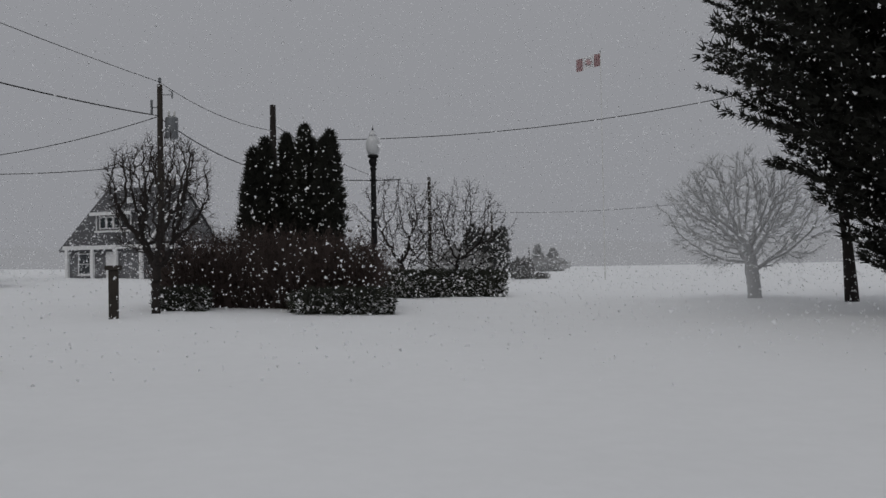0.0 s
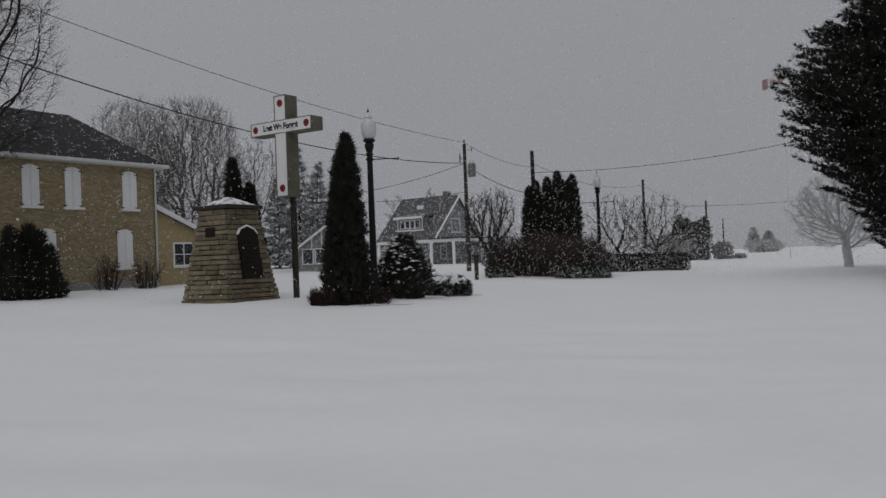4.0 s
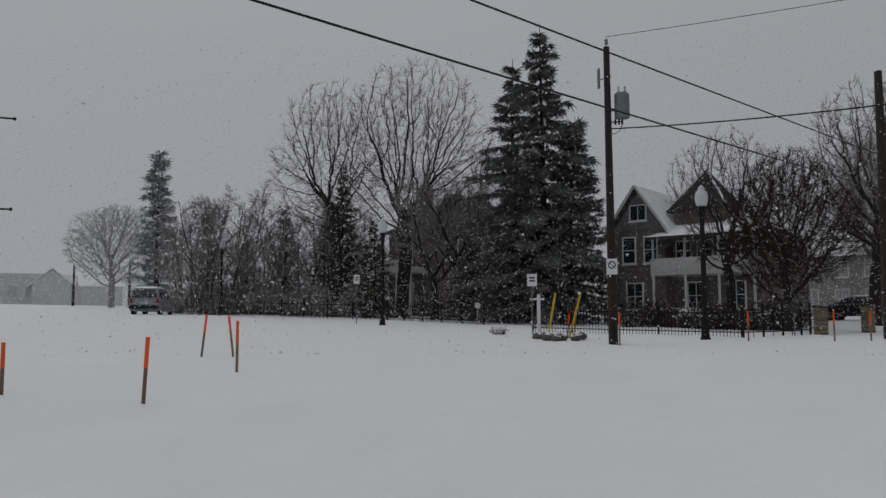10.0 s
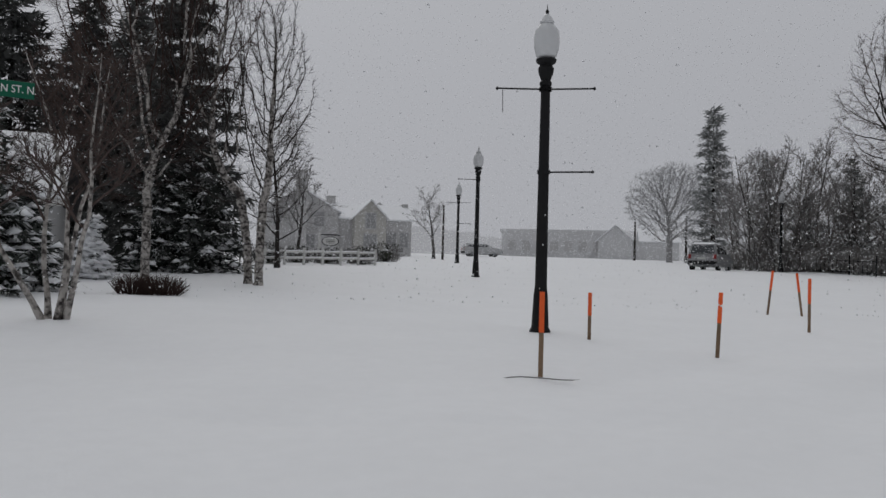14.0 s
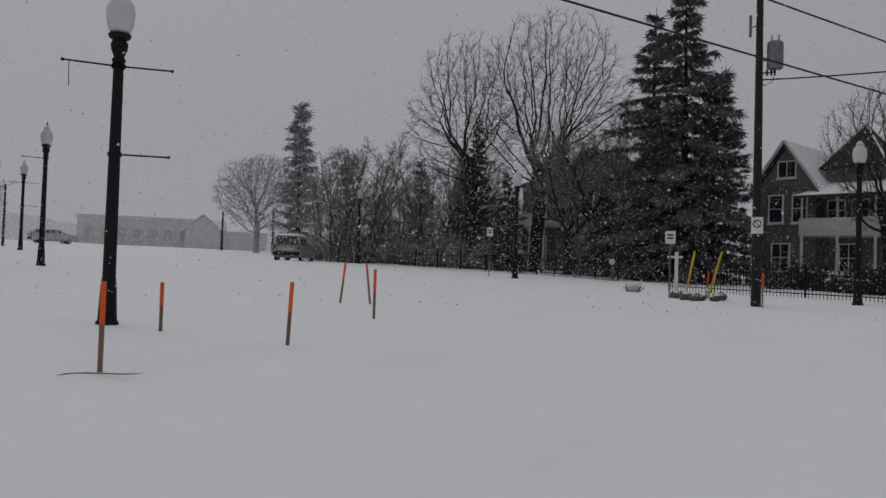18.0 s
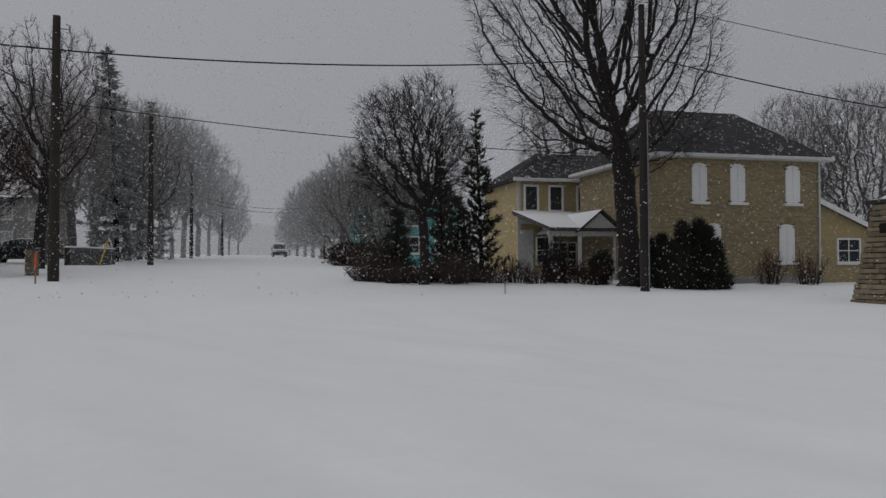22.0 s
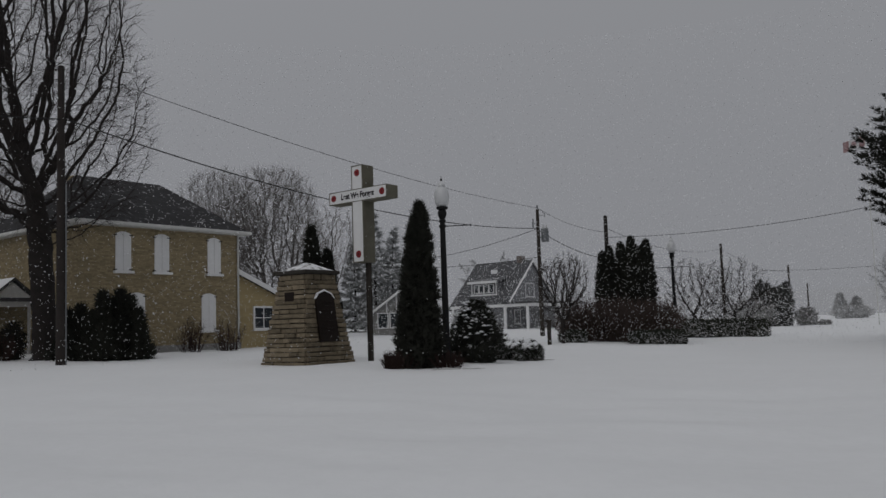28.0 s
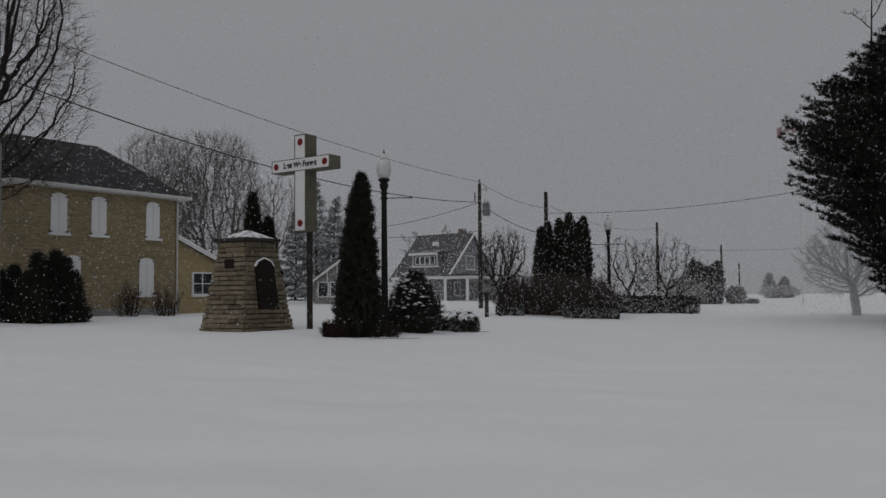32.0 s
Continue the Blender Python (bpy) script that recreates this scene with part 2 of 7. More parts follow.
M_RED = mat("poppy_red", (0.22, 0.016, 0.02), 0.6, 0.15, 20, 0)
M_ORANGE = mat("orange_paint", (0.85, 0.13, 0.03), 0.6, 0.12, 20, 0.1)
M_STAKE = mat("stake_wood", (0.25, 0.17, 0.11), 0.9, 0.3, 20, 0.3)
M_GREENSIGN = mat("green_sign", (0.0, 0.10, 0.055), 0.4, 0.08, 8, 0)
M_YELLOW = mat("yellow_plastic", (0.62, 0.42, 0.03), 0.5, 0.15, 8, 0)
M_REDBRICK = mat("red_brick", (0.165, 0.14, 0.13), 0.9, 0.25, 8, 0.4, fine=70)
M_GREYSIDING = mat("grey_shingle", (0.19, 0.192, 0.2), 0.9, 0.2, 6, 0.3, fine=50)
M_TURQ = mat("turquoise_paint", (0.07, 0.33, 0.33), 0.7, 0.15, 4, 0.1)
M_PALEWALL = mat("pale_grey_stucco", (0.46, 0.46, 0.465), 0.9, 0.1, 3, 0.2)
# Three walls for far buildings, their colour lightened to stand for haze.
M_HAZEBRICK = mat("brick_haze", (0.50, 0.495, 0.495), 0.9, 0.12, 3, 0.2)
M_HAZEWALL = mat("plaster_haze", (0.62, 0.62, 0.625), 0.9, 0.1, 3, 0.2)
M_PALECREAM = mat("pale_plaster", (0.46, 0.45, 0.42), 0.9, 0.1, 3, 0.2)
# Far window panes paled for haze; there is no blind.
M_HAZEPANE = mat("pane_haze", (0.30, 0.30, 0.305), 0.5, 0.12, 3, 0.0, spec=0.5)
M_GREYWALL = mat("grey_wall", (0.24, 0.235, 0.225), 0.9, 0.2, 4, 0.3)
M_DARKWALL = mat("dark_wall", (0.12, 0.118, 0.116), 0.9, 0.25, 4, 0.3)
M_CARPAINT = mat("grey_car_paint", (0.27, 0.274, 0.28), 0.45, 0.15, 5, 0, metal=0.2, snow=0.6)
M_TYRE = mat("tyre", (0.015, 0.015, 0.015), 0.9, 0.2, 8, 0.2)
M_TAIL = mat("tail_lamp", (0.25, 0.02, 0.02), 0.3, 0.1, 8, 0)
# Flag red paled towards pink, with the haze in its colour.
M_FLAGRED = mat("flag_red_haze", (0.44, 0.31, 0.315), 0.9, 0.1, 4, 0)
M_FLAKE = mat("snowflake", (0.90, 0.905, 0.92), 0.9, 0.02, 5, 0)


def let_light_through(m, share):
    """Part of the light that falls on one side comes out on the other, as in a loose flake of snow."""
    n, l = m.node_tree.nodes, m.node_tree.links
    b, out = n["Principled BSDF"], n["Material Output"]
    tl, mx = n.new("ShaderNodeBsdfTranslucent"), n.new("ShaderNodeMixShader")
    tl.inputs["Color"].default_value = (0.92, 0.925, 0.94, 1)
    mx.inputs[0].default_value = share
    l.new(b.outputs[0], mx.inputs[1])
    l.new(tl.outputs[0], mx.inputs[2])
    l.new(mx.outputs[0], out.inputs["Surface"])


let_light_through(M_FLAKE, 0.5)


def glass(name, col=(0.03, 0.035, 0.04), rough=0.08):
    m = bpy.data.materials.new(name)
    m.use_nodes = True
    b = m.node_tree.nodes["Principled BSDF"]
    b.inputs["Base Color"].default_value = (*col, 1)
    b.inputs["Roughness"].default_value = rough
    b.inputs["Specular IOR Level"].default_value = 0.6
    return m


M_GLASS = glass("window_glass")
M_GLOBE = mat("frosted_globe", (0.62, 0.63, 0.64), 0.35, 0.1, 6, 0.05, spec=0.5)


# ---- building blocks ----
def thing(name, loc, rz=0.0, label="", category="", group="", kind=""):
    e = new(name)
    e.matrix_world = pose(*loc, 0, 0, rz)
    return tagged(e, label, category, group, kind)


def finish(name, me, material, parent=None, label="", smooth=False):
    if isinstance(material, (list, tuple)):
        for m in material:
            me.materials.append(m)
    else:
        me.materials.append(material)
    if smooth:
        me.polygons.foreach_set("use_smooth", [True] * len(me.polygons))
    ob = new(name, me)
    if parent is not None:
        ob.parent = parent
    if label:
        tagged(ob, label)
    return ob


def part(name, bm, material, parent=None, label="", smooth=False):
    me = bpy.data.meshes.new(name)
    bm.to_mesh(me)
    bm.free()
    return finish(name, me, material, parent, label, smooth)


def soup(name, verts, faces, material, parent=None, label="", smooth=False):
    """A mesh from vertex and triangle arrays."""
    me = bpy.data.meshes.new(name)
    v, f = np.asarray(verts, dtype=np.float32), np.asarray(faces, dtype=np.int32)
    k = f.shape[1]
    me.vertices.add(len(v))
    me.vertices.foreach_set("co", v.ravel())
    me.loops.add(f.size)
    me.loops.foreach_set("vertex_index", f.ravel())
    me.polygons.add(len(f))
    me.polygons.foreach_set("loop_start", np.arange(0, f.size, k, dtype=np.int32))
    me.update(calc_edges=True)
    return finish(name, me, material, parent, label, smooth)


def box(bm, x0, x1, y0, y1, z0, z1, bevel=0.0):
    r = bmesh.ops.create_cube(bm, size=1.0, matrix=Matrix.LocRotScale(
        ((x0 + x1) / 2, (y0 + y1) / 2, (z0 + z1) / 2), None, (x1 - x0, y1 - y0, z1 - z0)))
    if bevel:
        edges = {e for v in r["verts"] for e in v.link_edges}
        bmesh.ops.bevel(bm, geom=list(edges), offset=bevel, segments=1, affect="EDGES")
    return bm


def boxm(*a, bevel=0.0):
    return box(bmesh.new(), *a, bevel=bevel)


def lathe(profile, n=16, bm=None, at=(0, 0, 0)):
    bm = bm or bmesh.new()
    rings = []
    for r, z in profile:
        rings.append([bm.verts.new((at[0] + r * math.cos(2 * math.pi * i / n), at[1] + r * math.sin(2 * math.pi * i / n), at[2] + z)) for i in range(n)])
    for a, b in zip(rings, rings[1:]):
        for i in range(n):
            bm.faces.new((a[i], a[(i + 1) % n], b[(i + 1) % n], b[i]))
    bm.faces.new(rings[0][::-1])
    bm.faces.new(rings[-1])
    return bm


def rod(bm, a, b, r, n=6, r2=None):
    a, b = Vector(a), Vector(b)
    q = (b - a).to_track_quat("Z", "Y").to_matrix().to_4x4()
    bmesh.ops.create_cone(bm, cap_ends=True, segments=n, radius1=r, radius2=r if r2 is None else r2,
                          depth=(b - a).length, matrix=Matrix.Translation((a + b) / 2) @ q)
    return bm


def prism(bm, poly, y0, y1):
    """A polygon in x and z, drawn out along y."""
    f = [bm.verts.new((x, y0, z)) for x, z in poly]
    g = [bm.verts.new((x, y1, z)) for x, z in poly]
    n = len(poly)
    bm.faces.new(f)
    bm.faces.new(g[::-1])
    for i in range(n):
        bm.faces.new((f[(i + 1) % n], f[i], g[i], g[(i + 1) % n]))
    bmesh.ops.recalc_face_normals(bm, faces=bm.faces[:])
    return bm


# ---- ground: one sheet of drifted snow out to the horizon ----
def build_ground():
    radii = [0.0] + [0.6 * 1.06 ** i for i in range(30)] + [3.45 * 1.02 ** i for i in range(1, 80)] + [16.8 * 1.06 ** i for i in range(1, 90)]
    radii = [r for r in radii if r < 1400] + [1500, 2500]
    n = 300
    verts = [(0, 0, 0)]
    for r in radii[1:]:
        for i in range(n):
            a = 2 * math.pi * i / n
            x, y = r * math.cos(a), r * math.sin(a)
            z = gz(x, y)
            fade = min(1, 60 / max(r, 1))
            z += fade * (0.11 * noise.noise((x * 0.10, y * 0.16, 0)) + 0.07 * noise.noise((x * 0.4 + 4, y * 0.9, 1)) + 0.02 * noise.noise((x * 1.1, y * 1.8 + 3, 5)) + 0.05 * noise.noise((x * 0.03, y * 0.03, 7)))
            e = -0.60 * x - 0.80 * y
            for lane in (6.9, 8.7):
                w = (e - lane - 0.12 * noise.noise((x * 0.3, y * 0.3, 9))) / 0.13
                if abs(w) < 3:
                    z -= 0.03 * math.exp(-w * w) * (0.6 + 0.8 * noise.noise((x * 0.7, y * 0.7, 2)))
            verts.append((x, y, z - 0.02))
    faces = []
    for i in range(n):
        faces.append((0, 1 + i, 1 + (i + 1) % n))
    for k in range(len(radii) - 2):
        o = 1 + k * n
        for i in range(n):
            j = (i + 1) % n
            faces.append((o + i, o + n + i, o + n + j))
            faces.append((o + i, o + n + j, o + j))
    ob = soup("ground", verts, faces, M_SNOW, smooth=True)
    tagged(ob, "deep drifted fresh snow covering road and lawns", "snow ground", kind="structure")


build_ground()


def build_backdrop():
    """Far off, the last of the tree line: a strip that glows in a haze colour."""
    m = bpy.data.materials.new("distance_haze_glow")
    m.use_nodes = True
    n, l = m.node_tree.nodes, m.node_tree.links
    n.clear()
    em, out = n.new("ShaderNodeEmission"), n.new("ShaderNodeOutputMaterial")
    # Emission close to the sky's colour imitates haze from the falling snow.
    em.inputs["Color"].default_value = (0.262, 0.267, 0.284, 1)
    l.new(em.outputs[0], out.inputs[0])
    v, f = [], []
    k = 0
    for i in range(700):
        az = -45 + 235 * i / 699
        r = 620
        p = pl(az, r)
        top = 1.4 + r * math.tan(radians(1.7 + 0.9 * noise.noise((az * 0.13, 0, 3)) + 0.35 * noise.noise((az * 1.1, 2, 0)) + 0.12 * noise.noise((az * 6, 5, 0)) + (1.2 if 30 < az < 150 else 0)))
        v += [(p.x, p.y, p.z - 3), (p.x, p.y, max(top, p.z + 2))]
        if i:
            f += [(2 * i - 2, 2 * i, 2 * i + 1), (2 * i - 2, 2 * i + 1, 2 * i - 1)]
    tagged(soup("backdrop", v, f, m), "pale far tree line, haze put in as glow", "backdrop", kind="structure")


build_backdrop()


# ---- plants ----
class Grow:
    """Collects tapered limbs as tubes, all in one triangle list."""

    def __init__(self):
        self.v, self.f, self.n = [], [], 0

    def tube(self, pts, radii, sides):
        base = self.n
        up = Vector((0.31, 0.17, 0.93))
        k = len(pts)
        for i, p in enumerate(pts):
            d = (pts[min(i + 1, k - 1)] - pts[max(i - 1, 0)])
            if d.length < 1e-6:
                d = Vector((0, 0, 1))
            a = d.cross(up)
            if a.length < 1e-4:
                a = d.cross(Vector((1, 0, 0)))
            a.normalize()
            b = d.normalized().cross(a)
            for s in range(sides):
                w = 2 * math.pi * s / sides
                self.v.append(p + (a * math.cos(w) + b * math.sin(w)) * radii[i])
        for i in range(k - 1):
            for s in range(sides):
                t = (s + 1) % sides
                q = base + i * sides
                self.f.append((q + s, q + t, q + sides + t))
                self.f.append((q + s, q + sides + t, q + sides + s))
        self.n += k * sides

    def sliver(self, a, b, r, rng):
        """The finest shoot: one narrow three-cornered blade."""
        s = (b - a).cross(Vector((rng.gauss(0, 1), rng.gauss(0, 1), rng.gauss(0, 1)))).normalized() * r
        self.v += [a - s, a + s, b]
        self.f.append((self.n, self.n + 1, self.n + 2))
        self.n += 3

    def mesh(self, name, material, parent, label=""):
        return soup(name, [tuple(p) for p in self.v], self.f, material, parent, label, smooth=True)


def limb(rng, start, way, length, r0, r1, steps, wander, lift):
    pts, radii = [start.copy()], [r0]
    d = way.normalized()
    for i in range(steps):
        d = d + Vector((rng.gauss(0, wander), rng.gauss(0, wander), rng.gauss(0, wander * 0.7) + lift))
        d.normalize()
        pts.append(pts[-1] + d * (length / steps))
        radii.append(r0 + (r1 - r0) * (i + 1) / steps)
    return pts, radii


def along(pts, t):
    x = t * (len(pts) - 1)
    i = min(int(x), len(pts) - 2)
    return pts[i].lerp(pts[i + 1], x - i), (pts[i + 1] - pts[i]).normalized()


def bare_tree(az, d, height, spread, trunk_r, fork, seed, label, limbs=7, kids=(7, 7, 5), upright=0.55, bark=None, twig=None,
              lean=(0, 0), trunks=1, name="bare_tree", group="", leaf=None, min_r=0.006, wander=0.16, top=0.22, rz=None, steady=0.05,
              vase=0, tilt=0.6, far=None, low=0):
    """A leafless tree: one trunk with side limbs, or a short bole that opens into a fan of leaders; then three orders of shoots."""
    rng = random.Random(seed)
    o = pl(az, d)
    far = d > 48 if far is None else far
    # Beyond these distances, paler bark and twig copies have haze in their colour.
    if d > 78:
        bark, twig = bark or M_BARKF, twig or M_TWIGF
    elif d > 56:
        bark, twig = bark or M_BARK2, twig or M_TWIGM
    spin = rng.uniform(0, 360)
    tr = thing(name, (o.x, o.y, o.z - 0.1), spin if rz is None else rz, label, "tree", group)
    g1, g2 = Grow(), Grow()
    g_limb = g2 if bark is M_BIRCH else g1
    tips, stems = [], []
    for k in range(trunks):
        off = Vector((0, 0, 0)) if trunks == 1 else Vector((rng.uniform(-0.25, 0.25), rng.uniform(-0.25, 0.25), 0))
        way = Vector((lean[0] + (rng.uniform(-0.3, 0.3) if trunks > 1 else 0), lean[1] + (rng.uniform(-0.3, 0.3) if trunks > 1 else 0), 1))
        if vase:
            pts, radii = limb(rng, off, way, height * fork * 1.12, trunk_r, trunk_r * 0.72, 6, steady * 0.6, 0.03)
            radii[0] *= 1.3
            g1.tube(pts, radii, 12)
            for i in range(vase):
                p, pd = along(pts, 0.72 + 0.28 * i / (vase - 1))
                a = i * 2.4 + rng.uniform(-0.4, 0.4)
                tl = tilt * (0.25 + 0.85 * ((i * 0.618) % 1))
                r = trunk_r * rng.uniform(0.26, 0.44)
                ln = height * (1 - fork) * rng.uniform(0.88, 1.06) * (1 - 0.12 * tl)
                lp, lr = limb(rng, p, Vector((math.cos(a) * tl, math.sin(a) * tl, 0.8)), ln, r, 0.02, 8, wander * 0.55, 0.045)
                g1.tube(lp, lr, 8)
                stems.append((lp, r * 1.6, 0.1, limbs, 0.8))
            if low:
                stems.append((pts, trunk_r * 0.5, 0.5, low, 0.75))
        else:
            pts, radii = limb(rng, off, way, height * 0.92, trunk_r, trunk_r * top * 0.5, 9, steady, 0.03)
            radii[0] *= 1.35
            g1.tube(pts, radii, 10)
            stems.append((pts, trunk_r, fork, max(3, limbs // (1 if trunks == 1 else 2)), 0.0))
    for pts, r_stem, t0, nl, follow in stems:
        for i in range(nl):
            t = t0 + (0.96 - t0) * (i + rng.random() * 0.6) / nl
            p, pd = along(pts, t)
            a = i * 2.4 + rng.uniform(-0.5, 0.5)
            out = Vector((math.cos(a), math.sin(a), upright + rng.uniform(-0.15, 0.3) + t * 0.4)) + pd * follow
            ln = spread * (1.15 - 0.72 * t) * rng.uniform(0.85, 1.2)
            r = r_stem * (1 - 0.8 * t) * 0.36 + 0.01
            lp, lr = limb(rng, p, out, ln, r, max(r * 0.2, min_r), 6, wander, 0.07)
            g_limb.tube(lp, lr, 4 if far else 6)
            for j in range(kids[0]):
                tj = 0.22 + 0.78 * (j + rng.random()) / kids[0]
                q, qd = along(lp, min(tj, 1))
                side = qd.cross(Vector((rng.gauss(0, 1), rng.gauss(0, 1), rng.gauss(0, 1)))).normalized()
                w = qd * 0.75 + side * rng.uniform(0.5, 1.0) + Vector((0, 0, 0.18))
                bl = ln * rng.uniform(0.28, 0.5) * (1.15 - 0.5 * tj)
                br = max(r * 0.4 * (1 - 0.6 * tj), min_r * 1.8)
                bp, brr = limb(rng, q, w, bl, br, min_r, 3 if far else 4, wander * 1.1, 0.04)
                g2.tube(bp, brr, 3)
                for m in range(kids[1]):
                    tm = 0.15 + 0.85 * (m + rng.random()) / kids[1]
                    q2, d2 = along(bp, min(tm, 1))
                    side = d2.cross(Vector((rng.gauss(0, 1), rng.gauss(0, 1), rng.gauss(0, 1)))).normalized()
                    w = d2 * 0.8 + side * rng.uniform(0.4, 0.9) + Vector((0, 0, 0.15))
                    cl = bl * rng.uniform(0.35, 0.6)
                    if far:
                        cp = [q2, q2 + w.normalized() * cl]
                        g2.sliver(cp[0], cp[1], min_r * 1.3, rng)
                    else:
                        cp, cr = limb(rng, q2, w, cl, max(br * 0.45, min_r), min_r * 0.7, 2, wander * 1.2, 0.03)
                        g2.tube(cp, cr, 3)
                    for s in range(kids[2]):
                        q3, d3 = along(cp, 0.2 + 0.8 * rng.random())
                        side = d3.cross(Vector((rng.gauss(0, 1), rng.gauss(0, 1), rng.gauss(0, 1)))).normalized()
                        w = d3 + side * rng.uniform(0.4, 0.9)
                        ep = [q3, q3 + w.normalized() * cl * rng.uniform(0.3, 0.65)]
                        g2.sliver(ep[0], ep[1], min_r * 0.9, rng)
                        tips.append(ep[1])
    g1.mesh("trunk", bark or M_BARK, tr)
    g2.mesh("crown", twig or M_TWIG, tr, "dense bare twigs")
    if leaf:
        lv, lf = [], []
        for p in tips:
            if rng.random() < leaf[1]:
                for s in range(2):
                    u = Vector((rng.gauss(0, 1), rng.gauss(0, 1), rng.gauss(0, 1))).normalized() * leaf[2]
                    w = u.orthogonal().normalized() * leaf[2] * 0.6
                    k = len(lv)
                    lv += [tuple(p - u * 0.2), tuple(p + u * 0.5 + w), tuple(p + u)]
                    lf.append((k, k + 1, k + 2))
        soup("foliage", lv, lf, leaf[0], tr, "clinging dead orange leaves")
    return tr


def grown_tree(az, d, label, seed, bole, centre, radii, r0, count=800, step=0.3, reach=2.4, kill=0.55, lift=0.1, bark=None, twig=None,
               name="bare_tree", group="", tip=0.007, shoots=3, shoot=0.45, jitter=0.16, spread=0.4, stout=0.0):
    """A leafless tree whose limbs divide until they fill the crown: an oval at centre (right, away, up) from the foot."""
    nr, rng = np.random.default_rng(seed), random.Random(seed)
    o = pl(az, d)
    tr = thing(name, (o.x, o.y, o.z - 0.1), az, label, "tree", group)
    u = nr.normal(0, 1, (count, 3))
    u *= (nr.uniform(0.02, 1, count) ** (1 / 2.6) / np.linalg.norm(u, axis=1))[:, None]
    lobes = nr.normal(0, 1, (14, 3))
    lobes /= np.linalg.norm(lobes, axis=1)[:, None]
    u *= 0.80 + 0.34 * np.clip((u / np.linalg.norm(u, axis=1)[:, None] @ lobes.T).max(1) * 3.2 - 2.2, 0, 1)[:, None]
    spots = [Vector(p) for p in u * radii + centre if p[2] > bole * 0.55]
    heart = Vector(centre)
    nodes, up, sons = [], [], []

    def sprout(p, parent):
        nodes.append(p)
        up.append(parent)
        sons.append([])
        if parent >= 0:
            sons[parent].append(len(nodes) - 1)

    n0 = max(3, int(bole / step))
    for i in range(n0 + 1):
        t = i / n0
        sprout(Vector((centre[0] * 0.25 * t * t + rng.gauss(0, 0.012), rng.gauss(0, 0.012), bole * t)), len(nodes) - 1)
    for _ in range(140):
        kd = KDTree(len(nodes))
        for i, p in enumerate(nodes):
            kd.insert(p, i)
        kd.balance()
        pull, left = {}, []
        for a in spots:
            p, i, dist = kd.find(a)
            if dist < kill:
                continue
            left.append(a)
            if dist < reach and i > n0 * 0.7:
                pull[i] = pull.get(i, Vector((0, 0, 0))) + (a - p).normalized()
        spots = left
        if not pull:
            if not spots or len(nodes) > n0 + 40:
                break
            i = len(nodes) - 1
            pull = {i: Vector(centre) - nodes[i]}
        grew = False
        for i, w in pull.items():
            off = nodes[i] - heart
            away = Vector((off.x / radii[0], off.y / radii[1], 0.6 * off.z / radii[2] + 0.2))
            w = w.normalized() + away * spread + Vector((rng.gauss(0, jitter), rng.gauss(0, jitter), rng.gauss(0, jitter) + lift))
            q = nodes[i] + w.normalized() * step
            if len(sons[i]) < 3 and all((nodes[k] - q).length > step * 0.5 for k in sons[i]):
                sprout(q, i)
                grew = True
        if not grew:
            break
    n = len(nodes)
    tips = [0] * n
    for i in range(n - 1, -1, -1):
        tips[i] = max(1, sum(tips[k] for k in sons[i]))
    power = math.log(max(3, tips[0])) / math.log(r0 / tip)
    rad = [tip * k ** (1 / power) for k in tips]
    span = math.log(r0 / tip)
    rad = [r * (1 + stout * 4 * q * (1 - q)) for r, q in ((r, min(1.0, math.log(r / tip) / span)) for r in rad)]
    g1, g2 = Grow(), Grow()
    heads = [(0, -1)]
    while heads:
        i, parent = heads.pop()
        chain = [i] if parent < 0 else [parent, i]
        while sons[i]:
            ks = sorted(sons[i], key=lambda k: -rad[k])
            heads += [(k, i) for k in ks[1:]]
            i = ks[0]
            chain.append(i)
        rr = [min(rad[k], rad[chain[1]]) if k == parent else rad[k] for k in chain]
        cut = next((j for j, r in enumerate(rr) if r < 0.028), len(chain) - 1)
        if cut > 0:
            g1.tube([nodes[k] for k in chain[:cut + 1]], [r * (1.3 if k == 0 else 1) for k, r in zip(chain, rr[:cut + 1])], 9 if rr[0] > 0.06 else 5)
        if cut < len(chain) - 1:
            g2.tube([nodes[k] for k in chain[cut:]], rr[cut:], 3)
    for i in range(n0 + 1, n):
        if rad[i] < tip * 3.2:
            d0 = (nodes[i] - nodes[up[i]]).normalized()
            for k in range(shoots):
                way = d0 + (nodes[i] - heart).normalized() * 0.45 + Vector((rng.gauss(0, 0.45), rng.gauss(0, 0.45), rng.gauss(0.05, 0.4)))
                g2.sliver(nodes[i], nodes[i] + way.normalized() * shoot * rng.uniform(0.5, 1.2), tip * 0.75, rng)
    g1.mesh("trunk", bark or M_BARK, tr)
    g2.mesh("crown", twig or M_TWIG, tr, "dense bare twigs")
    return tr


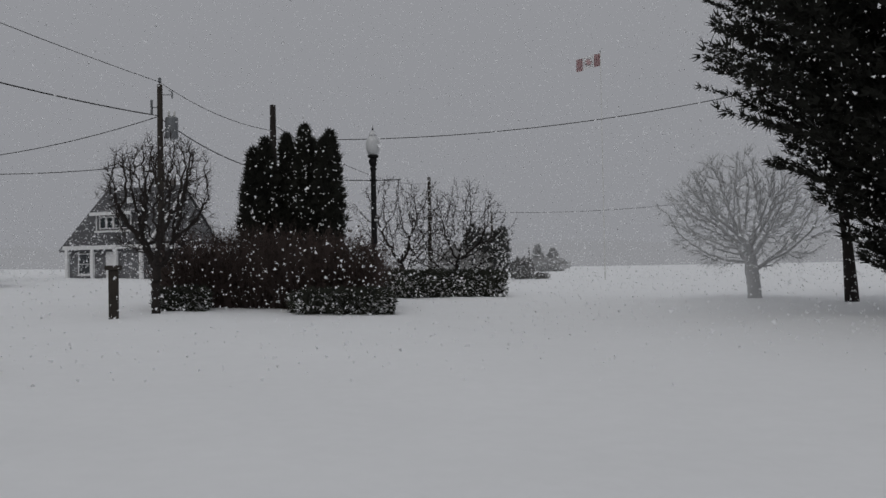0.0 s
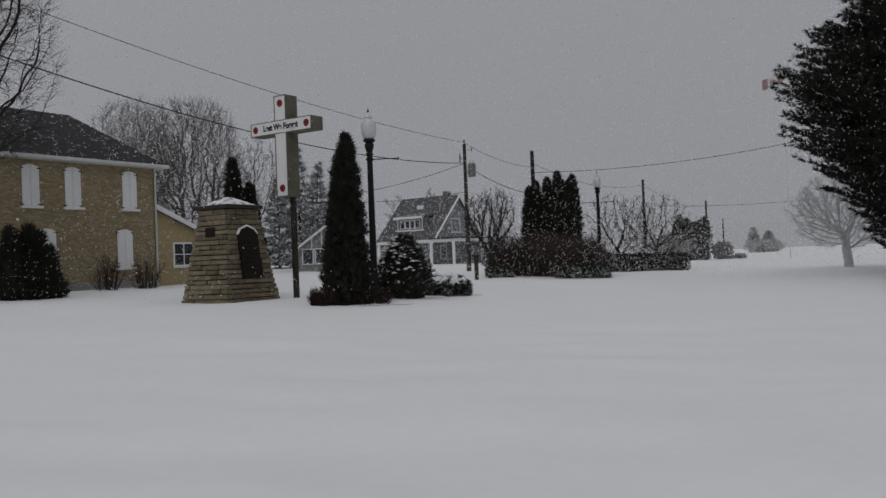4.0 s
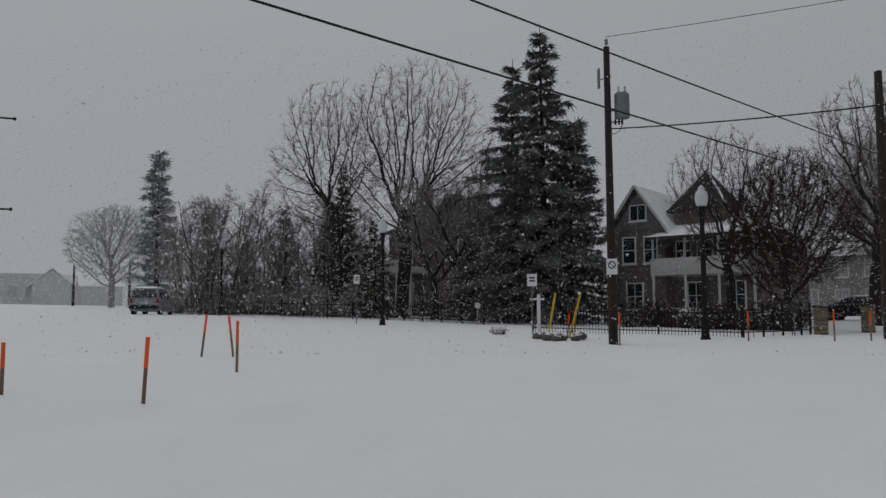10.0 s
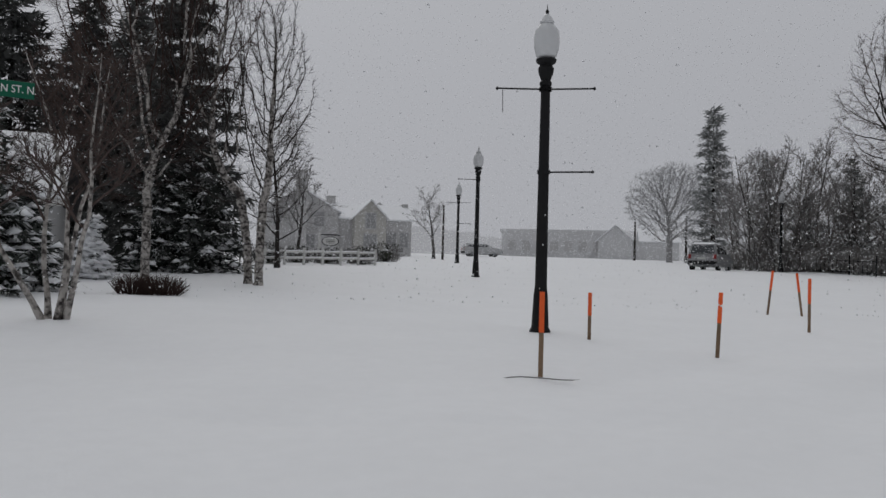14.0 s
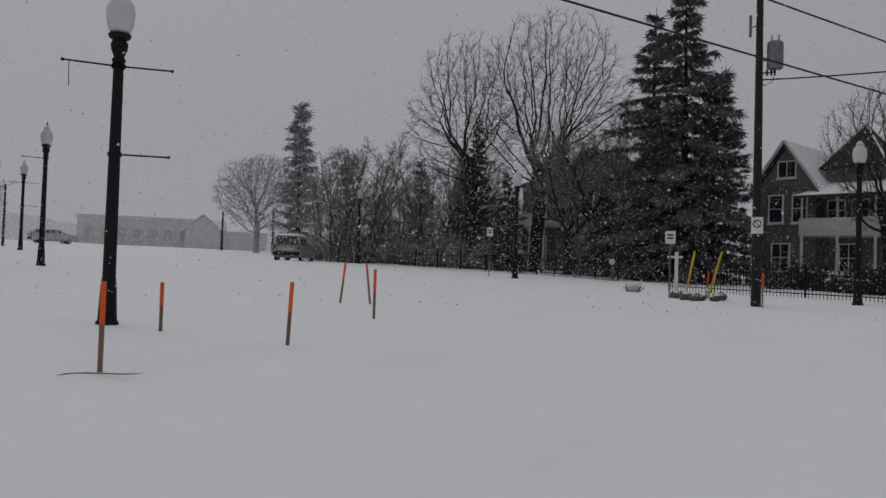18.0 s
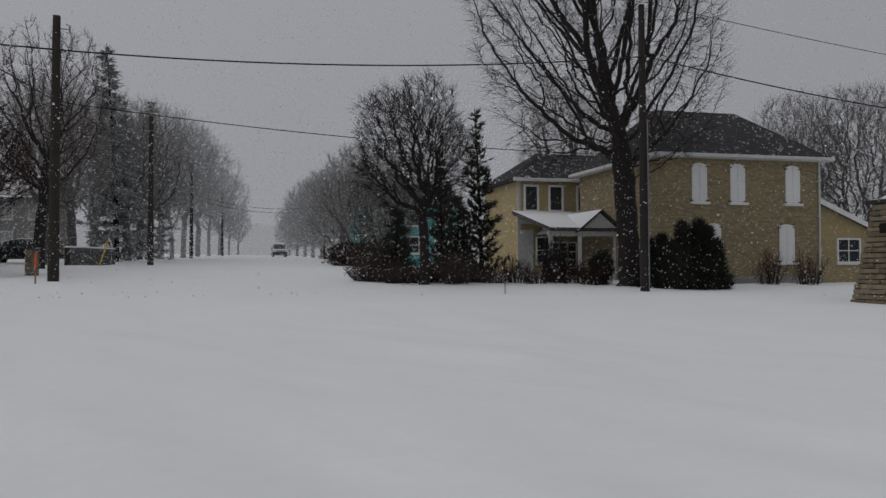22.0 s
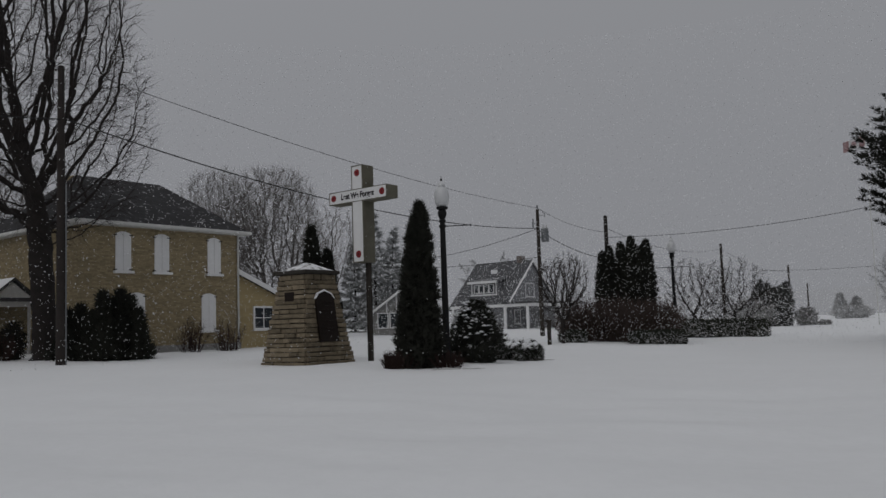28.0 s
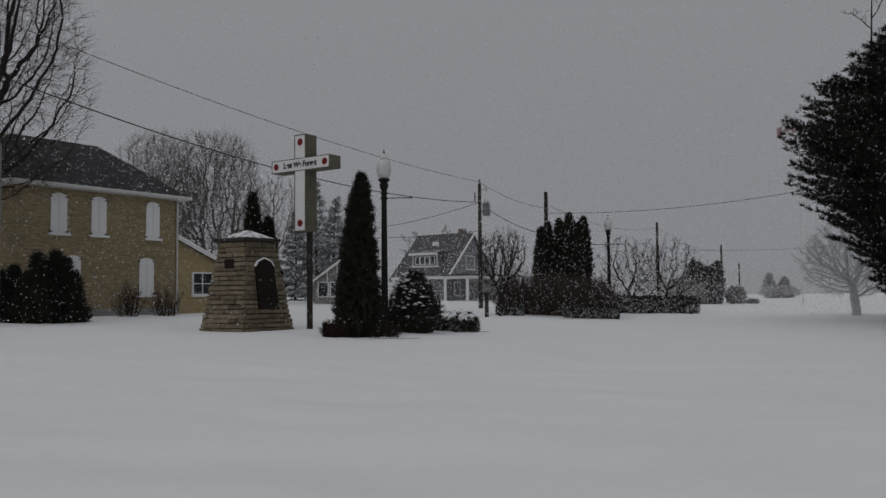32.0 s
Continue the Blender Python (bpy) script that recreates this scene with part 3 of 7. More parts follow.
def sprays(rng, spots, size, droop, flat=0.6):
    """Small three-cornered sprays of needles at spots: (place, outward way)."""
    p = np.array([s[0] for s in spots], dtype=np.float64)
    w = np.array([s[1] for s in spots], dtype=np.float64)
    n = len(p)
    w = w + rng.normal(0, 0.45, (n, 3))
    w[:, 2] -= droop
    w /= np.linalg.norm(w, axis=1)[:, None] + 1e-9
    s = rng.normal(0, 1, (n, 3))
    s[:, 2] *= flat
    s -= (s * w).sum(1)[:, None] * w
    s /= np.linalg.norm(s, axis=1)[:, None] + 1e-9
    ln = (size * rng.uniform(0.6, 1.4, n))[:, None]
    vs = []
    for side, reach in ((0.0, 1.0), (0.55, 0.75), (-0.55, 0.75)):
        tip = p + (w + s * side) * ln * reach
        across = np.cross(w, s) * 0.35 + s * 0.94
        vs += [p - across * ln * 0.11 + s * side * ln * 0.12, p + across * ln * 0.11 + s * side * ln * 0.12, tip]
    v = np.stack(vs, 1).reshape(-1, 3)
    f = np.arange(9 * n).reshape(-1, 3)
    return v, f


def snow_heaps(rng, spots, parent, w0, w1):
    """Small settled pads of snow at the spots."""
    hv, hf = [], []
    for q in spots:
        w, k = rng.uniform(w0, w1), len(hv)
        c = Vector((rng.uniform(-0.5, 0.5) * w1, rng.uniform(-0.5, 0.5) * w1, w0 * 0.5)) + q
        for j in range(6):
            a = j * math.pi / 3
            hv.append((c.x + w * rng.uniform(0.6, 1.2) * math.cos(a), c.y + w * rng.uniform(0.6, 1.2) * math.sin(a), c.z - w * rng.uniform(0.1, 0.35)))
        hv += [(c.x, c.y, c.z + w * 0.4), (c.x, c.y, c.z - w * 0.25)]
        for j in range(6):
            hf += [(k + j, k + (j + 1) % 6, k + 6), (k + (j + 1) % 6, k + j, k + 7)]
    tagged(soup("snow_load", hv, hf, M_SNOWCAP, parent, smooth=True), "clumps of snow lying on the foliage", kind="stuff")


def conifer(az, d, height, radius, seed, label, material, name="spruce", whorls=26, per=11, spray=0.34, droop=0.25, bare=0.05,
            ragged=0.25, dens=13, group="", dz=0.0, power=0.85, trunk_r=None, shape=None, load=0.0):
    """A spruce or pine: trunk, whorls of boughs, each bough hung with needle sprays."""
    rng, nr = random.Random(seed), np.random.default_rng(seed)
    o = pl(az, d, dz)
    tr = thing(name, (o.x, o.y, o.z - 0.1), rng.uniform(0, 360), label, "tree", group)
    g = Grow()
    tr_r = trunk_r or height * 0.016
    tp, rr = limb(rng, Vector((0, 0, 0)), Vector((0, 0, 1)), height, tr_r, 0.015, 8, 0.012, 0.05)
    g.tube(tp, rr, 8)
    spots, heaps = [], []
    for i in range(whorls):
        t = bare + (0.99 - bare) * (i / whorls) ** 0.92
        p, _ = along(tp, t)
        reach = radius * (1 - t) ** power if shape is None else radius * float(np.interp(t, *shape))
        for j in range(per):
            a = 2 * math.pi * (j + rng.random() * 0.8) / per + i * 1.1
            ln = max(0.18, reach * rng.uniform(1 - ragged, 1 + ragged * 0.4))
            way = Vector((math.cos(a), math.sin(a), 0.22 - droop * (1.3 - t)))
            bp, br = limb(rng, p + Vector((0, 0, rng.uniform(-0.5, 0.5) * height / whorls)), way, ln, 0.02 * (1 - t) + 0.008, 0.004, 4, 0.05, 0.035)
            g.tube(bp, br, 3)
            for s in range(int(load * ln * 3 * rng.uniform(0.5, 1.5) * (1.25 - t))):
                heaps.append(along(bp, 0.35 + 0.65 * rng.random())[0])
            m = max(3, int(dens * ln))
            for s in range(m):
                q, qd = along(bp, 0.18 + 0.82 * (s + rng.random()) / m)
                sd = qd.cross(Vector((0, 0, 1))) * rng.uniform(-0.9, 0.9)
                spots.append((q + sd * 0.12 * ln, qd * 0.8 + sd))
    v, f = sprays(nr, spots, spray, droop * 0.8)
    g.mesh("trunk", M_BARK, tr)
    soup("crown", v, f, material, tr, "drooping needle boughs")
    if heaps:
        snow_heaps(rng, heaps, tr, 0.10, 0.24)
    return tr


def columnar(az, d, height, radius, seed, label, material=None, name="cedar_tree", count=9000, spray=0.2, group="", belly=0.35, spires=1, blunt=0.62, gap=0.5, slim=(0.5, 0.68), clumps=0):
    """A columnar cedar or yew: shells of upright sprays round slim dark cores, in one or several ragged spires."""
    nr, rng = np.random.default_rng(seed), random.Random(seed)
    o = pl(az, d)
    tr = thing(name, (o.x, o.y, o.z - 0.1), rng.uniform(0, 360), label, "tree", group)
    part("trunk", lathe([(0.09, 0.0), (0.09, 0.3)], 8), M_BARK, tr)
    V, F, base = [], [], 0
    for k in range(spires):
        a0 = k * 2.4 + seed
        rr = radius if spires == 1 else radius * rng.uniform(*slim)
        ox, oy = (0.0, 0.0) if spires == 1 else (math.cos(a0) * radius * gap, math.sin(a0) * radius * gap)
        hh = height if k == 0 else height * rng.uniform(0.8, 0.97)
        n = count // spires

        def prof(t):
            return rr * np.clip(np.minimum((t / belly + 0.02) ** 0.35, ((1 - t) / (1 - belly)) ** blunt), 0.02, 1)

        t = nr.uniform(0.0, 1.0, n) ** 1.1
        a = nr.uniform(0, 2 * np.pi, n)
        lump = 1 + 0.16 * np.sin(3 * a + seed) * np.sin(9 * t + seed) + 0.13 * np.sin(7 * a + 19 * t + k) + 0.1 * np.sin(13 * a - 31 * t)
        r = prof(t) * lump * nr.uniform(0.55, 1.06, n)
        p = np.stack([ox + r * np.cos(a), oy + r * np.sin(a), t * hh * 0.97], 1)
        w = np.stack([np.cos(a) * 0.6, np.sin(a) * 0.6, np.full(n, 0.85)], 1)
        v, f = sprays(nr, list(zip(p, w)), spray, 0.0, 1.0)
        V.append(v)
        F.append(f + base)
        base += len(v)
        bm = lathe([(float(prof(q)) * 0.62, q * hh * 0.92) for q in (0.0, 0.1, 0.25, 0.4, 0.55, 0.7, 0.85, 0.95)], 10, at=(ox, oy, 0))
        core_me = bpy.data.meshes.new("core")
        bm.to_mesh(core_me)
        bm.free()
        cv = np.array([x.co[:] for x in core_me.vertices])
        core_me.calc_loop_triangles()
        V.append(cv)
        F.append(np.array([x.vertices[:] for x in core_me.loop_triangles]) + base)
        base += len(cv)
        bpy.data.meshes.remove(core_me)
    soup("crown", np.vstack(V), np.vstack(F), material or M_CEDAR, tr, "dense dark scale foliage")
    if clumps:
        heaps = []
        for k in range(clumps):
            t, a = rng.uniform(0.35, 0.97) ** 0.8, rng.uniform(0, 2 * math.pi)
            r = radius * min(1.0, ((1 - t) / (1 - belly)) ** blunt) * rng.uniform(0.9, 1.04)
            heaps.append(Vector((r * math.cos(a), r * math.sin(a), t * height)))
        snow_heaps(rng, heaps, tr, 0.035, 0.10)
    return tr


def shrub(az, d, w, h, seed, label, material=None, name="shrub", stems=110, leafy=0, depth=None, group="", rz=0.0, leaf_mat=None, size=0.13, square=False):
    """A bush: many thin shoots from the base, and, where leafy, a shell of small leaves."""
    rng, nr = random.Random(seed), np.random.default_rng(seed)
    o = pl(az, d)
    sh = thing(name, (o.x, o.y, o.z - 0.08), az + rz, label, "shrub", group)
    depth = depth or w
    g = Grow()
    for i in range(stems):
        x0, y0 = rng.uniform(-0.36, 0.36) * w, rng.uniform(-0.36, 0.36) * depth
        top = Vector((x0 * 1.35 + rng.gauss(0, 0.05) * w, y0 * 1.35 + rng.gauss(0, 0.05) * depth, h * rng.uniform(0.55, 1.0) * (1 - 0.35 * (abs(x0) / (0.36 * w)) ** 3)))
        s = Vector((x0 * 0.7, y0 * 0.7, 0))
        pts, rr = limb(rng, s, top - s, (top - s).length, 0.012, 0.004, 4, 0.08, 0.02)
        g.tube(pts, rr, 3)
        for k in range(9):
            q, qd = along(pts, 0.25 + 0.75 * rng.random())
            e = q + (qd + Vector((rng.gauss(0, 0.6), rng.gauss(0, 0.6), rng.gauss(0.1, 0.4)))).normalized() * h * rng.uniform(0.12, 0.3)
            g.sliver(q, e, 0.006, rng)
    g.mesh("brushwood", material or (M_TWIGR if leafy == 0 else M_TWIG), sh)
    if leafy:
        u = nr.uniform(-1, 1, (leafy, 3))
        if square:
            u *= (nr.uniform(0.7, 1.0, leafy) / (np.abs(u) ** 3.5).sum(1) ** (1 / 3.5))[:, None]
            u *= (1 + 0.16 * np.sin(u[:, :1] * 5 + seed) * np.cos(u[:, 1:2] * 7 + seed))
        else:
            u = nr.normal(0, 1, (leafy, 3))
            u /= np.linalg.norm(u, axis=1)[:, None]
            u *= nr.uniform(0.1, 1.0, leafy)[:, None] ** 0.45 * (1 + 0.2 * np.sin(u[:, :1] * 7 + seed) * np.cos(u[:, 1:2] * 6) + 0.1 * np.sin(u[:, 2:] * 13 + seed))
        p = u * [w / 2, depth / 2, h / 2] + [0, 0, h / 2]
        keep = p[:, 2] > 0.02
        v, f = sprays(nr, list(zip(p[keep], u[keep])), size, 0.0, 1.0)
        bm = bmesh.new()
        if square:
            box(bm, -w * 0.3, w * 0.3, -depth * 0.3, depth * 0.3, 0, h * 0.75)
        else:
            bmesh.ops.create_icosphere(bm, subdivisions=1, radius=1, matrix=Matrix.LocRotScale((0, 0, h * 0.36), None, (w * 0.26, depth * 0.26, h * 0.34)))
        me = bpy.data.meshes.new("core")
        bm.to_mesh(me)
        bm.free()
        cv = np.array([x.co[:] for x in me.vertices])
        me.calc_loop_triangles()
        cf = np.array([x.vertices[:] for x in me.loop_triangles])
        bpy.data.meshes.remove(me)
        soup("foliage", np.vstack([v, cv]), np.vstack([f, cf + len(v)]), leaf_mat or material or M_SHRUB, sh, "close-grown dull foliage dusted with snow")
        if square and d < 40:
            bm = bmesh.new()
            bmesh.ops.create_grid(bm, x_segments=10, y_segments=6, size=0.5)
            for vert in bm.verts:
                x, y = vert.co.x, vert.co.y
                edge = max(0.0, 1 - (2 * abs(x)) ** 4) * max(0.0, 1 - (2 * abs(y)) ** 4)
                vert.co = Vector((x * w * 0.86, y * depth * 0.86, h * 0.84 + 0.34 * h * edge + 0.12 * noise.noise((x * 6, y * 6, seed))))
            part("snow_cap", bm, M_SNOWCAP, sh, "patchy snow cap", smooth=True)
    return sh


# ---- street furniture ----
def lamp_post(az, d, turn, label, arms=((1, 3.95), (1, 2.85)), scale=1.0, banner=False, group="street lamps"):
    """A black ornamental post with an acorn globe and slim banner arms."""
    o = pl(az, d)
    lp = thing("street_lamp", (o.x, o.y, o.z), turn, label, "street lamp", group)
    part("base", lathe([(0.17, -0.3), (0.17, 0.03), (0.14, 0.08), (0.125, 0.4), (0.115, 0.6), (0.10, 0.72)], 16), M_BLACK, lp)
    part("shaft", lathe([(0.098, 0.7), (0.09, 2.0), (0.075, 4.02)], 16), M_BLACK, lp, smooth=False)
    part("capital", lathe([(0.075, 4.0), (0.10, 4.03), (0.10, 4.07), (0.075, 4.10), (0.12, 4.22), (0.13, 4.30), (0.10, 4.36), (0.16, 4.40), (0.17, 4.45), (0.10, 4.47)], 16), M_BLACK, lp)
    part("globe", lathe([(0.10, 4.46), (0.165, 4.50), (0.20, 4.62), (0.215, 4.78), (0.195, 4.92), (0.13, 5.01), (0.085, 5.05)], 18), M_GLOBE, lp, "frosted acorn globe", smooth=True)
    part("globe_cap", lathe([(0.11, 5.04), (0.12, 5.07), (0.075, 5.15), (0.03, 5.2)], 14), M_GLOBE, lp)
    part("finial", lathe([(0.018, 5.19), (0.03, 5.24), (0.008, 5.29), (0.004, 5.36)], 8), M_BLACK, lp)
    for side, z in arms:
        for s in ((-1, 1) if side == 2 else (side,)):
            bm = rod(bmesh.new(), (0, 0, z), (s * 0.78, 0, z + 0.015), 0.014, 8)
            bmesh.ops.create_icosphere(bm, subdivisions=1, radius=0.03, matrix=Matrix.Translation((s * 0.79, 0, z + 0.015)))
            lathe([(0.105, z - 0.03), (0.105, z + 0.03)], 12, bm)
            part("banner_arm", bm, M_BLACK, lp)
    if banner:
        part("broken_tie", rod(bmesh.new(), (-0.70, 0, 3.95), (-0.69, 0, 3.58), 0.006, 5), M_BLACK, lp)
    bm = bmesh.new()
    box(bm, -0.05, 0.05, -0.17, -0.155, 0.2, 0.42, bevel=0.01)
    part("access_door", bm, M_BLACK, lp)
    return lp


def utility_pole(az, d, height, r, label, lean=(0, 0), gear=(), material=None, group="utility poles", turn=0.0):
    """A tapered timber pole; gear: any of cap, crossarm, transformer, bracket, conduit, insulators."""
    o = pl(az, d)
    up = thing("utility_pole", (o.x, o.y, o.z), turn, label, "utility pole", group)
    rng = random.Random(int(az * 10))
    prof = [Vector((lean[0] * z, lean[1] * z, z)) for z in np.linspace(-0.4, height, 9)]
    g = Grow()
    g.tube(prof, [r * (1 - 0.35 * i / 8) * (1 + rng.uniform(-0.02, 0.02)) for i in range(9)], 12)
    g.mesh("shaft", material or M_WOODPOLE, up)
    t = prof[-1]
    part("top_cap", lathe([(r * 0.66, -0.02), (r * 0.66, 0.03), (r * 0.2, 0.06)], 12, at=(t.x, t.y, t.z)), material or M_WOODPOLE, up)
    if "insulators" in gear:
        bm = bmesh.new()
        rod(bm, (t.x, t.y, t.z - 0.05), (t.x, t.y, t.z + 0.22), 0.02, 6)
        lathe([(0.05, 0.12), (0.065, 0.17), (0.05, 0.22), (0.065, 0.27), (0.03, 0.31)], 10, bm, t)
        part("insulator", bm, M_GREYMET, up)
    if "transformer" in gear:
        z = height * 0.80
        cx = 0.42
        bm = lathe([(0.22, z - 0.45), (0.24, z - 0.42), (0.24, z + 0.30), (0.22, z + 0.36), (0.05, z + 0.42)], 16, at=(cx, 0, 0))
        tf = part("transformer", bm, M_GREYMET, up, "grey can transformer")
        for dx in (-0.1, 0.1):
            part("bushing", lathe([(0.03, z + 0.36), (0.05, z + 0.45), (0.03, z + 0.52), (0.04, z + 0.58), (0.02, z + 0.62)], 8, at=(cx + dx, 0.05, 0)), M_OFFWHITE, tf)
        part("bracket", boxm(0, 0.25, -0.04, 0.04, z - 0.2, z - 0.12), M_GREYMET, up)
        bm = bmesh.new()
        rod(bm, (0.1, 0, height * 0.9), (-0.3, 0, height * 0.89), 0.02, 6)
        rod(bm, (-0.3, 0, height * 0.86), (-0.3, 0, height * 0.93), 0.045, 8)
        part("fuse_cutout", bm, M_GREYMET, up)
    if "bracket" in gear:
        z = height * 0.955
        bm = bmesh.new()
        rod(bm, (0, 0, z), (0.45, 0, z + 0.02), 0.018, 6)
        rod(bm, (0.45, 0, z - 0.12), (0.45, 0, z + 0.14), 0.03, 8)
        rod(bm, (0.45, 0, z + 0.12), (0.32, 0, z + 0.2), 0.015, 6)
        part("fuse_cutout", bm, M_GREYMET, up)
    if "rack" in gear:
        z = height * 0.74
        bm = bmesh.new()
        rod(bm, (0, 0, z), (0.42, 0, z + 0.02), 0.022, 6)
        for dx in (0.2, 0.32, 0.42):
            rod(bm, (dx, 0, z - 0.08), (dx, 0, z + 0.1), 0.03, 8)
        part("insulator_rack", bm, M_BLACK, up)
        g = Grow()
        g.tube([Vector((0.42, 0, z)), Vector((0.36, 0.05, z - 0.25)), Vector((0.15, 0.04, z - 0.38)), Vector((0.03, 0, z - 0.3))], [0.012] * 4, 5)
        g.mesh("drip_loop", M_WIRE, up)
    if "conduit" in gear:
        bm = rod(bmesh.new(), (r * 0.95, -r * 0.4, 0), (r * 0.75, -r * 0.4, height * 0.6), 0.02, 8)
        part("conduit", bm, M_GREYMET, up)
    return up


def stake(az, d, h, label, lean=(0, 0), paint=0.48, group="survey stakes"):
    """A squared wooden stake, its upper half sprayed orange."""
    o = pl(az, d)
    st = thing("marker_stake", (o.x, o.y, o.z), az, label, "stake", group)
    w = 0.026
    for nm, z0, z1, m, wd in (("shaft", -0.15, h * (1 - paint), M_STAKE, w), ("painted_top", h * (1 - paint), h, M_ORANGE, w + 0.002)):
        bm = boxm(-wd, wd, -wd * 0.6, wd * 0.6, z0, z1, bevel=0.004)
        for v in bm.verts:
            v.co.x += lean[0] * v.co.z
            v.co.y += lean[1] * v.co.z
        part(nm, bm, m, st)
    return st


def text_part(word, size, loc, rot, material, parent, name="lettering", shear=0.0, thick=0.002, width=1.0, bold=0.0):
    """Letters as a mesh of their own."""
    cu = bpy.data.curves.new(name, "FONT")
    cu.body, cu.size, cu.align_x, cu.align_y, cu.extrude, cu.shear, cu.offset = word, size, "CENTER", "CENTER", thick, shear, bold
    tmp = bpy.data.objects.new(name + "_tmp", cu)
    scene.collection.objects.link(tmp)
    me = bpy.data.meshes.new_from_object(tmp.evaluated_get(bpy.context.evaluated_depsgraph_get()))
    bpy.data.objects.remove(tmp)
    ob = finish(name, me, material, parent)
    ob.matrix_basis = pose(*loc, *rot) @ Matrix.Diagonal((width, 1, 1, 1))
    return ob


def cable(name, a, b, sag, r, label="", group="overhead wires"):
    a, b = Vector(a), Vector(b)
    g = Grow()
    pts = []
    for i in range(25):
        t = i / 24
        p = a.lerp(b, t)
        p.z -= 4 * sag * t * (1 - t)
        pts.append(p)
    g.tube(pts, [r] * 25, 5)
    ob = g.mesh(name, M_WIRE, None)
    return tagged(ob, label or "black overhead wire sagging between poles", "overhead wire", group)

U = Vector((0.4067, 0.9135, 0))
V = Vector((-0.9135, 0.4067, 0))


def uv(s, d, z=None):
    """A spot s metres along the main street and d metres off to its west."""
    p = U * s + V * d
    return Vector((p.x, p.y, gz(p.x, p.y) if z is None else z))


# ---- house parts, in the house's own axes: x along the front, y into the house ----
def window(parent, x0, x1, z0, z1, y=0.0, bars=1, cross=1, frame=None, axis="x", glass_m=None, sill=True, fw=0.07):
    """A framed sash window on a wall whose outer face is at y (or at x, with axis y); it looks to the lower side."""
    frame = frame or M_WHITE
    dpt = 0.07
    w = bmesh.new()
    ring = [[w.verts.new((x, yy, z)) for x, z in c] for yy in (y - dpt, y + 0.02) for c in
            (((x0 - fw, z0 - fw), (x1 + fw, z0 - fw), (x1 + fw, z1 + fw), (x0 - fw, z1 + fw)), ((x0, z0), (x1, z0), (x1, z1), (x0, z1)))]
    for i in range(4):
        j = (i + 1) % 4
        w.faces.new((ring[0][i], ring[0][j], ring[1][j], ring[1][i]))
        w.faces.new((ring[2][j], ring[2][i], ring[3][i], ring[3][j]))
        w.faces.new((ring[0][j], ring[0][i], ring[2][i], ring[2][j]))
        w.faces.new((ring[1][i], ring[1][j], ring[3][j], ring[3][i]))
    bars_made = []
    for i in range(bars):
        x = x0 + (x1 - x0) * (i + 1) / (bars + 1)
        bars_made.append(boxm(x - 0.02, x + 0.02, y - 0.05, y + 0.0, z0, z1))
    for i in range(cross):
        z = z0 + (z1 - z0) * (i + 1) / (cross + 1)
        bars_made.append(boxm(x0, x1, y - 0.048, y + 0.0, z - 0.02, z + 0.02))
    p = bmesh.new()
    box(p, x0, x1, y - 0.03, y - 0.015, z0, z1)
    objs = [(w, "window_frame", frame), (p, "pane", glass_m or M_GLASS)]
    objs += [(q, "glazing_bar", frame) for q in bars_made]
    if sill:
        s = bmesh.new()
        box(s, x0 - 0.12, x1 + 0.12, y - 0.14, y, z0 - fw - 0.07, z0 - fw)
        objs.append((s, "window_sill", frame))
    fr = None
    for bm, nm, m in objs:
        if axis == "y":
            for v in bm.verts:
                v.co.x, v.co.y = v.co.y, v.co.x
            bmesh.ops.reverse_faces(bm, faces=bm.faces[:])
        if fr is None:
            fr = part("window", bm, m, parent)
        else:
            part(nm, bm, m, fr)
    return fr


def shuttered(parent, x0, x1, z0, z1, y):
    """A window closed with white boards under a shallow brick arch."""
    bm = bmesh.new()
    n = 8
    poly = [(x0, z0), (x1, z0), (x1, z1)] + [(x1 + (x0 - x1) * i / n, z1 + 0.10 * math.sin(math.pi * i / n)) for i in range(1, n)] + [(x0, z1)]
    prism(bm, poly, y - 0.035, y + 0.01)
    b = part("window_board", bm, M_WHITE, parent, "white board closing the window")
    bm = bmesh.new()
    xm = (x0 + x1) / 2
    box(bm, xm - 0.008, xm + 0.008, y - 0.045, y - 0.03, z0, z1 + 0.08)
    part("board_joint", bm, M_OFFWHITE, b)
    bm = boxm(x0 - 0.1, x1 + 0.1, y - 0.14, y + 0.01, z0 - 0.1, z0, bevel=0.01)
    part("window_sill", bm, M_WHITE, b)
    for xx in (x0, x1):
        for zz in (z0 + 0.05, z1 - 0.05):
            part("hinge", boxm(xx - 0.09, xx + 0.05, y - 0.06, y - 0.03, zz - 0.02, zz + 0.02), M_BLACK, b)
    for i in range(9):
        a = math.pi * (i + 0.5) / 9
        x = xm - math.cos(a) * (x1 - x0) * 0.62
        z = z1 + 0.03 + 0.13 * math.sin(a)
        part("brick", boxm(x - 0.045, x + 0.045, y - 0.02, y + 0.01, z - 0.02, z + 0.1, bevel=0.005), M_BRICK, b)


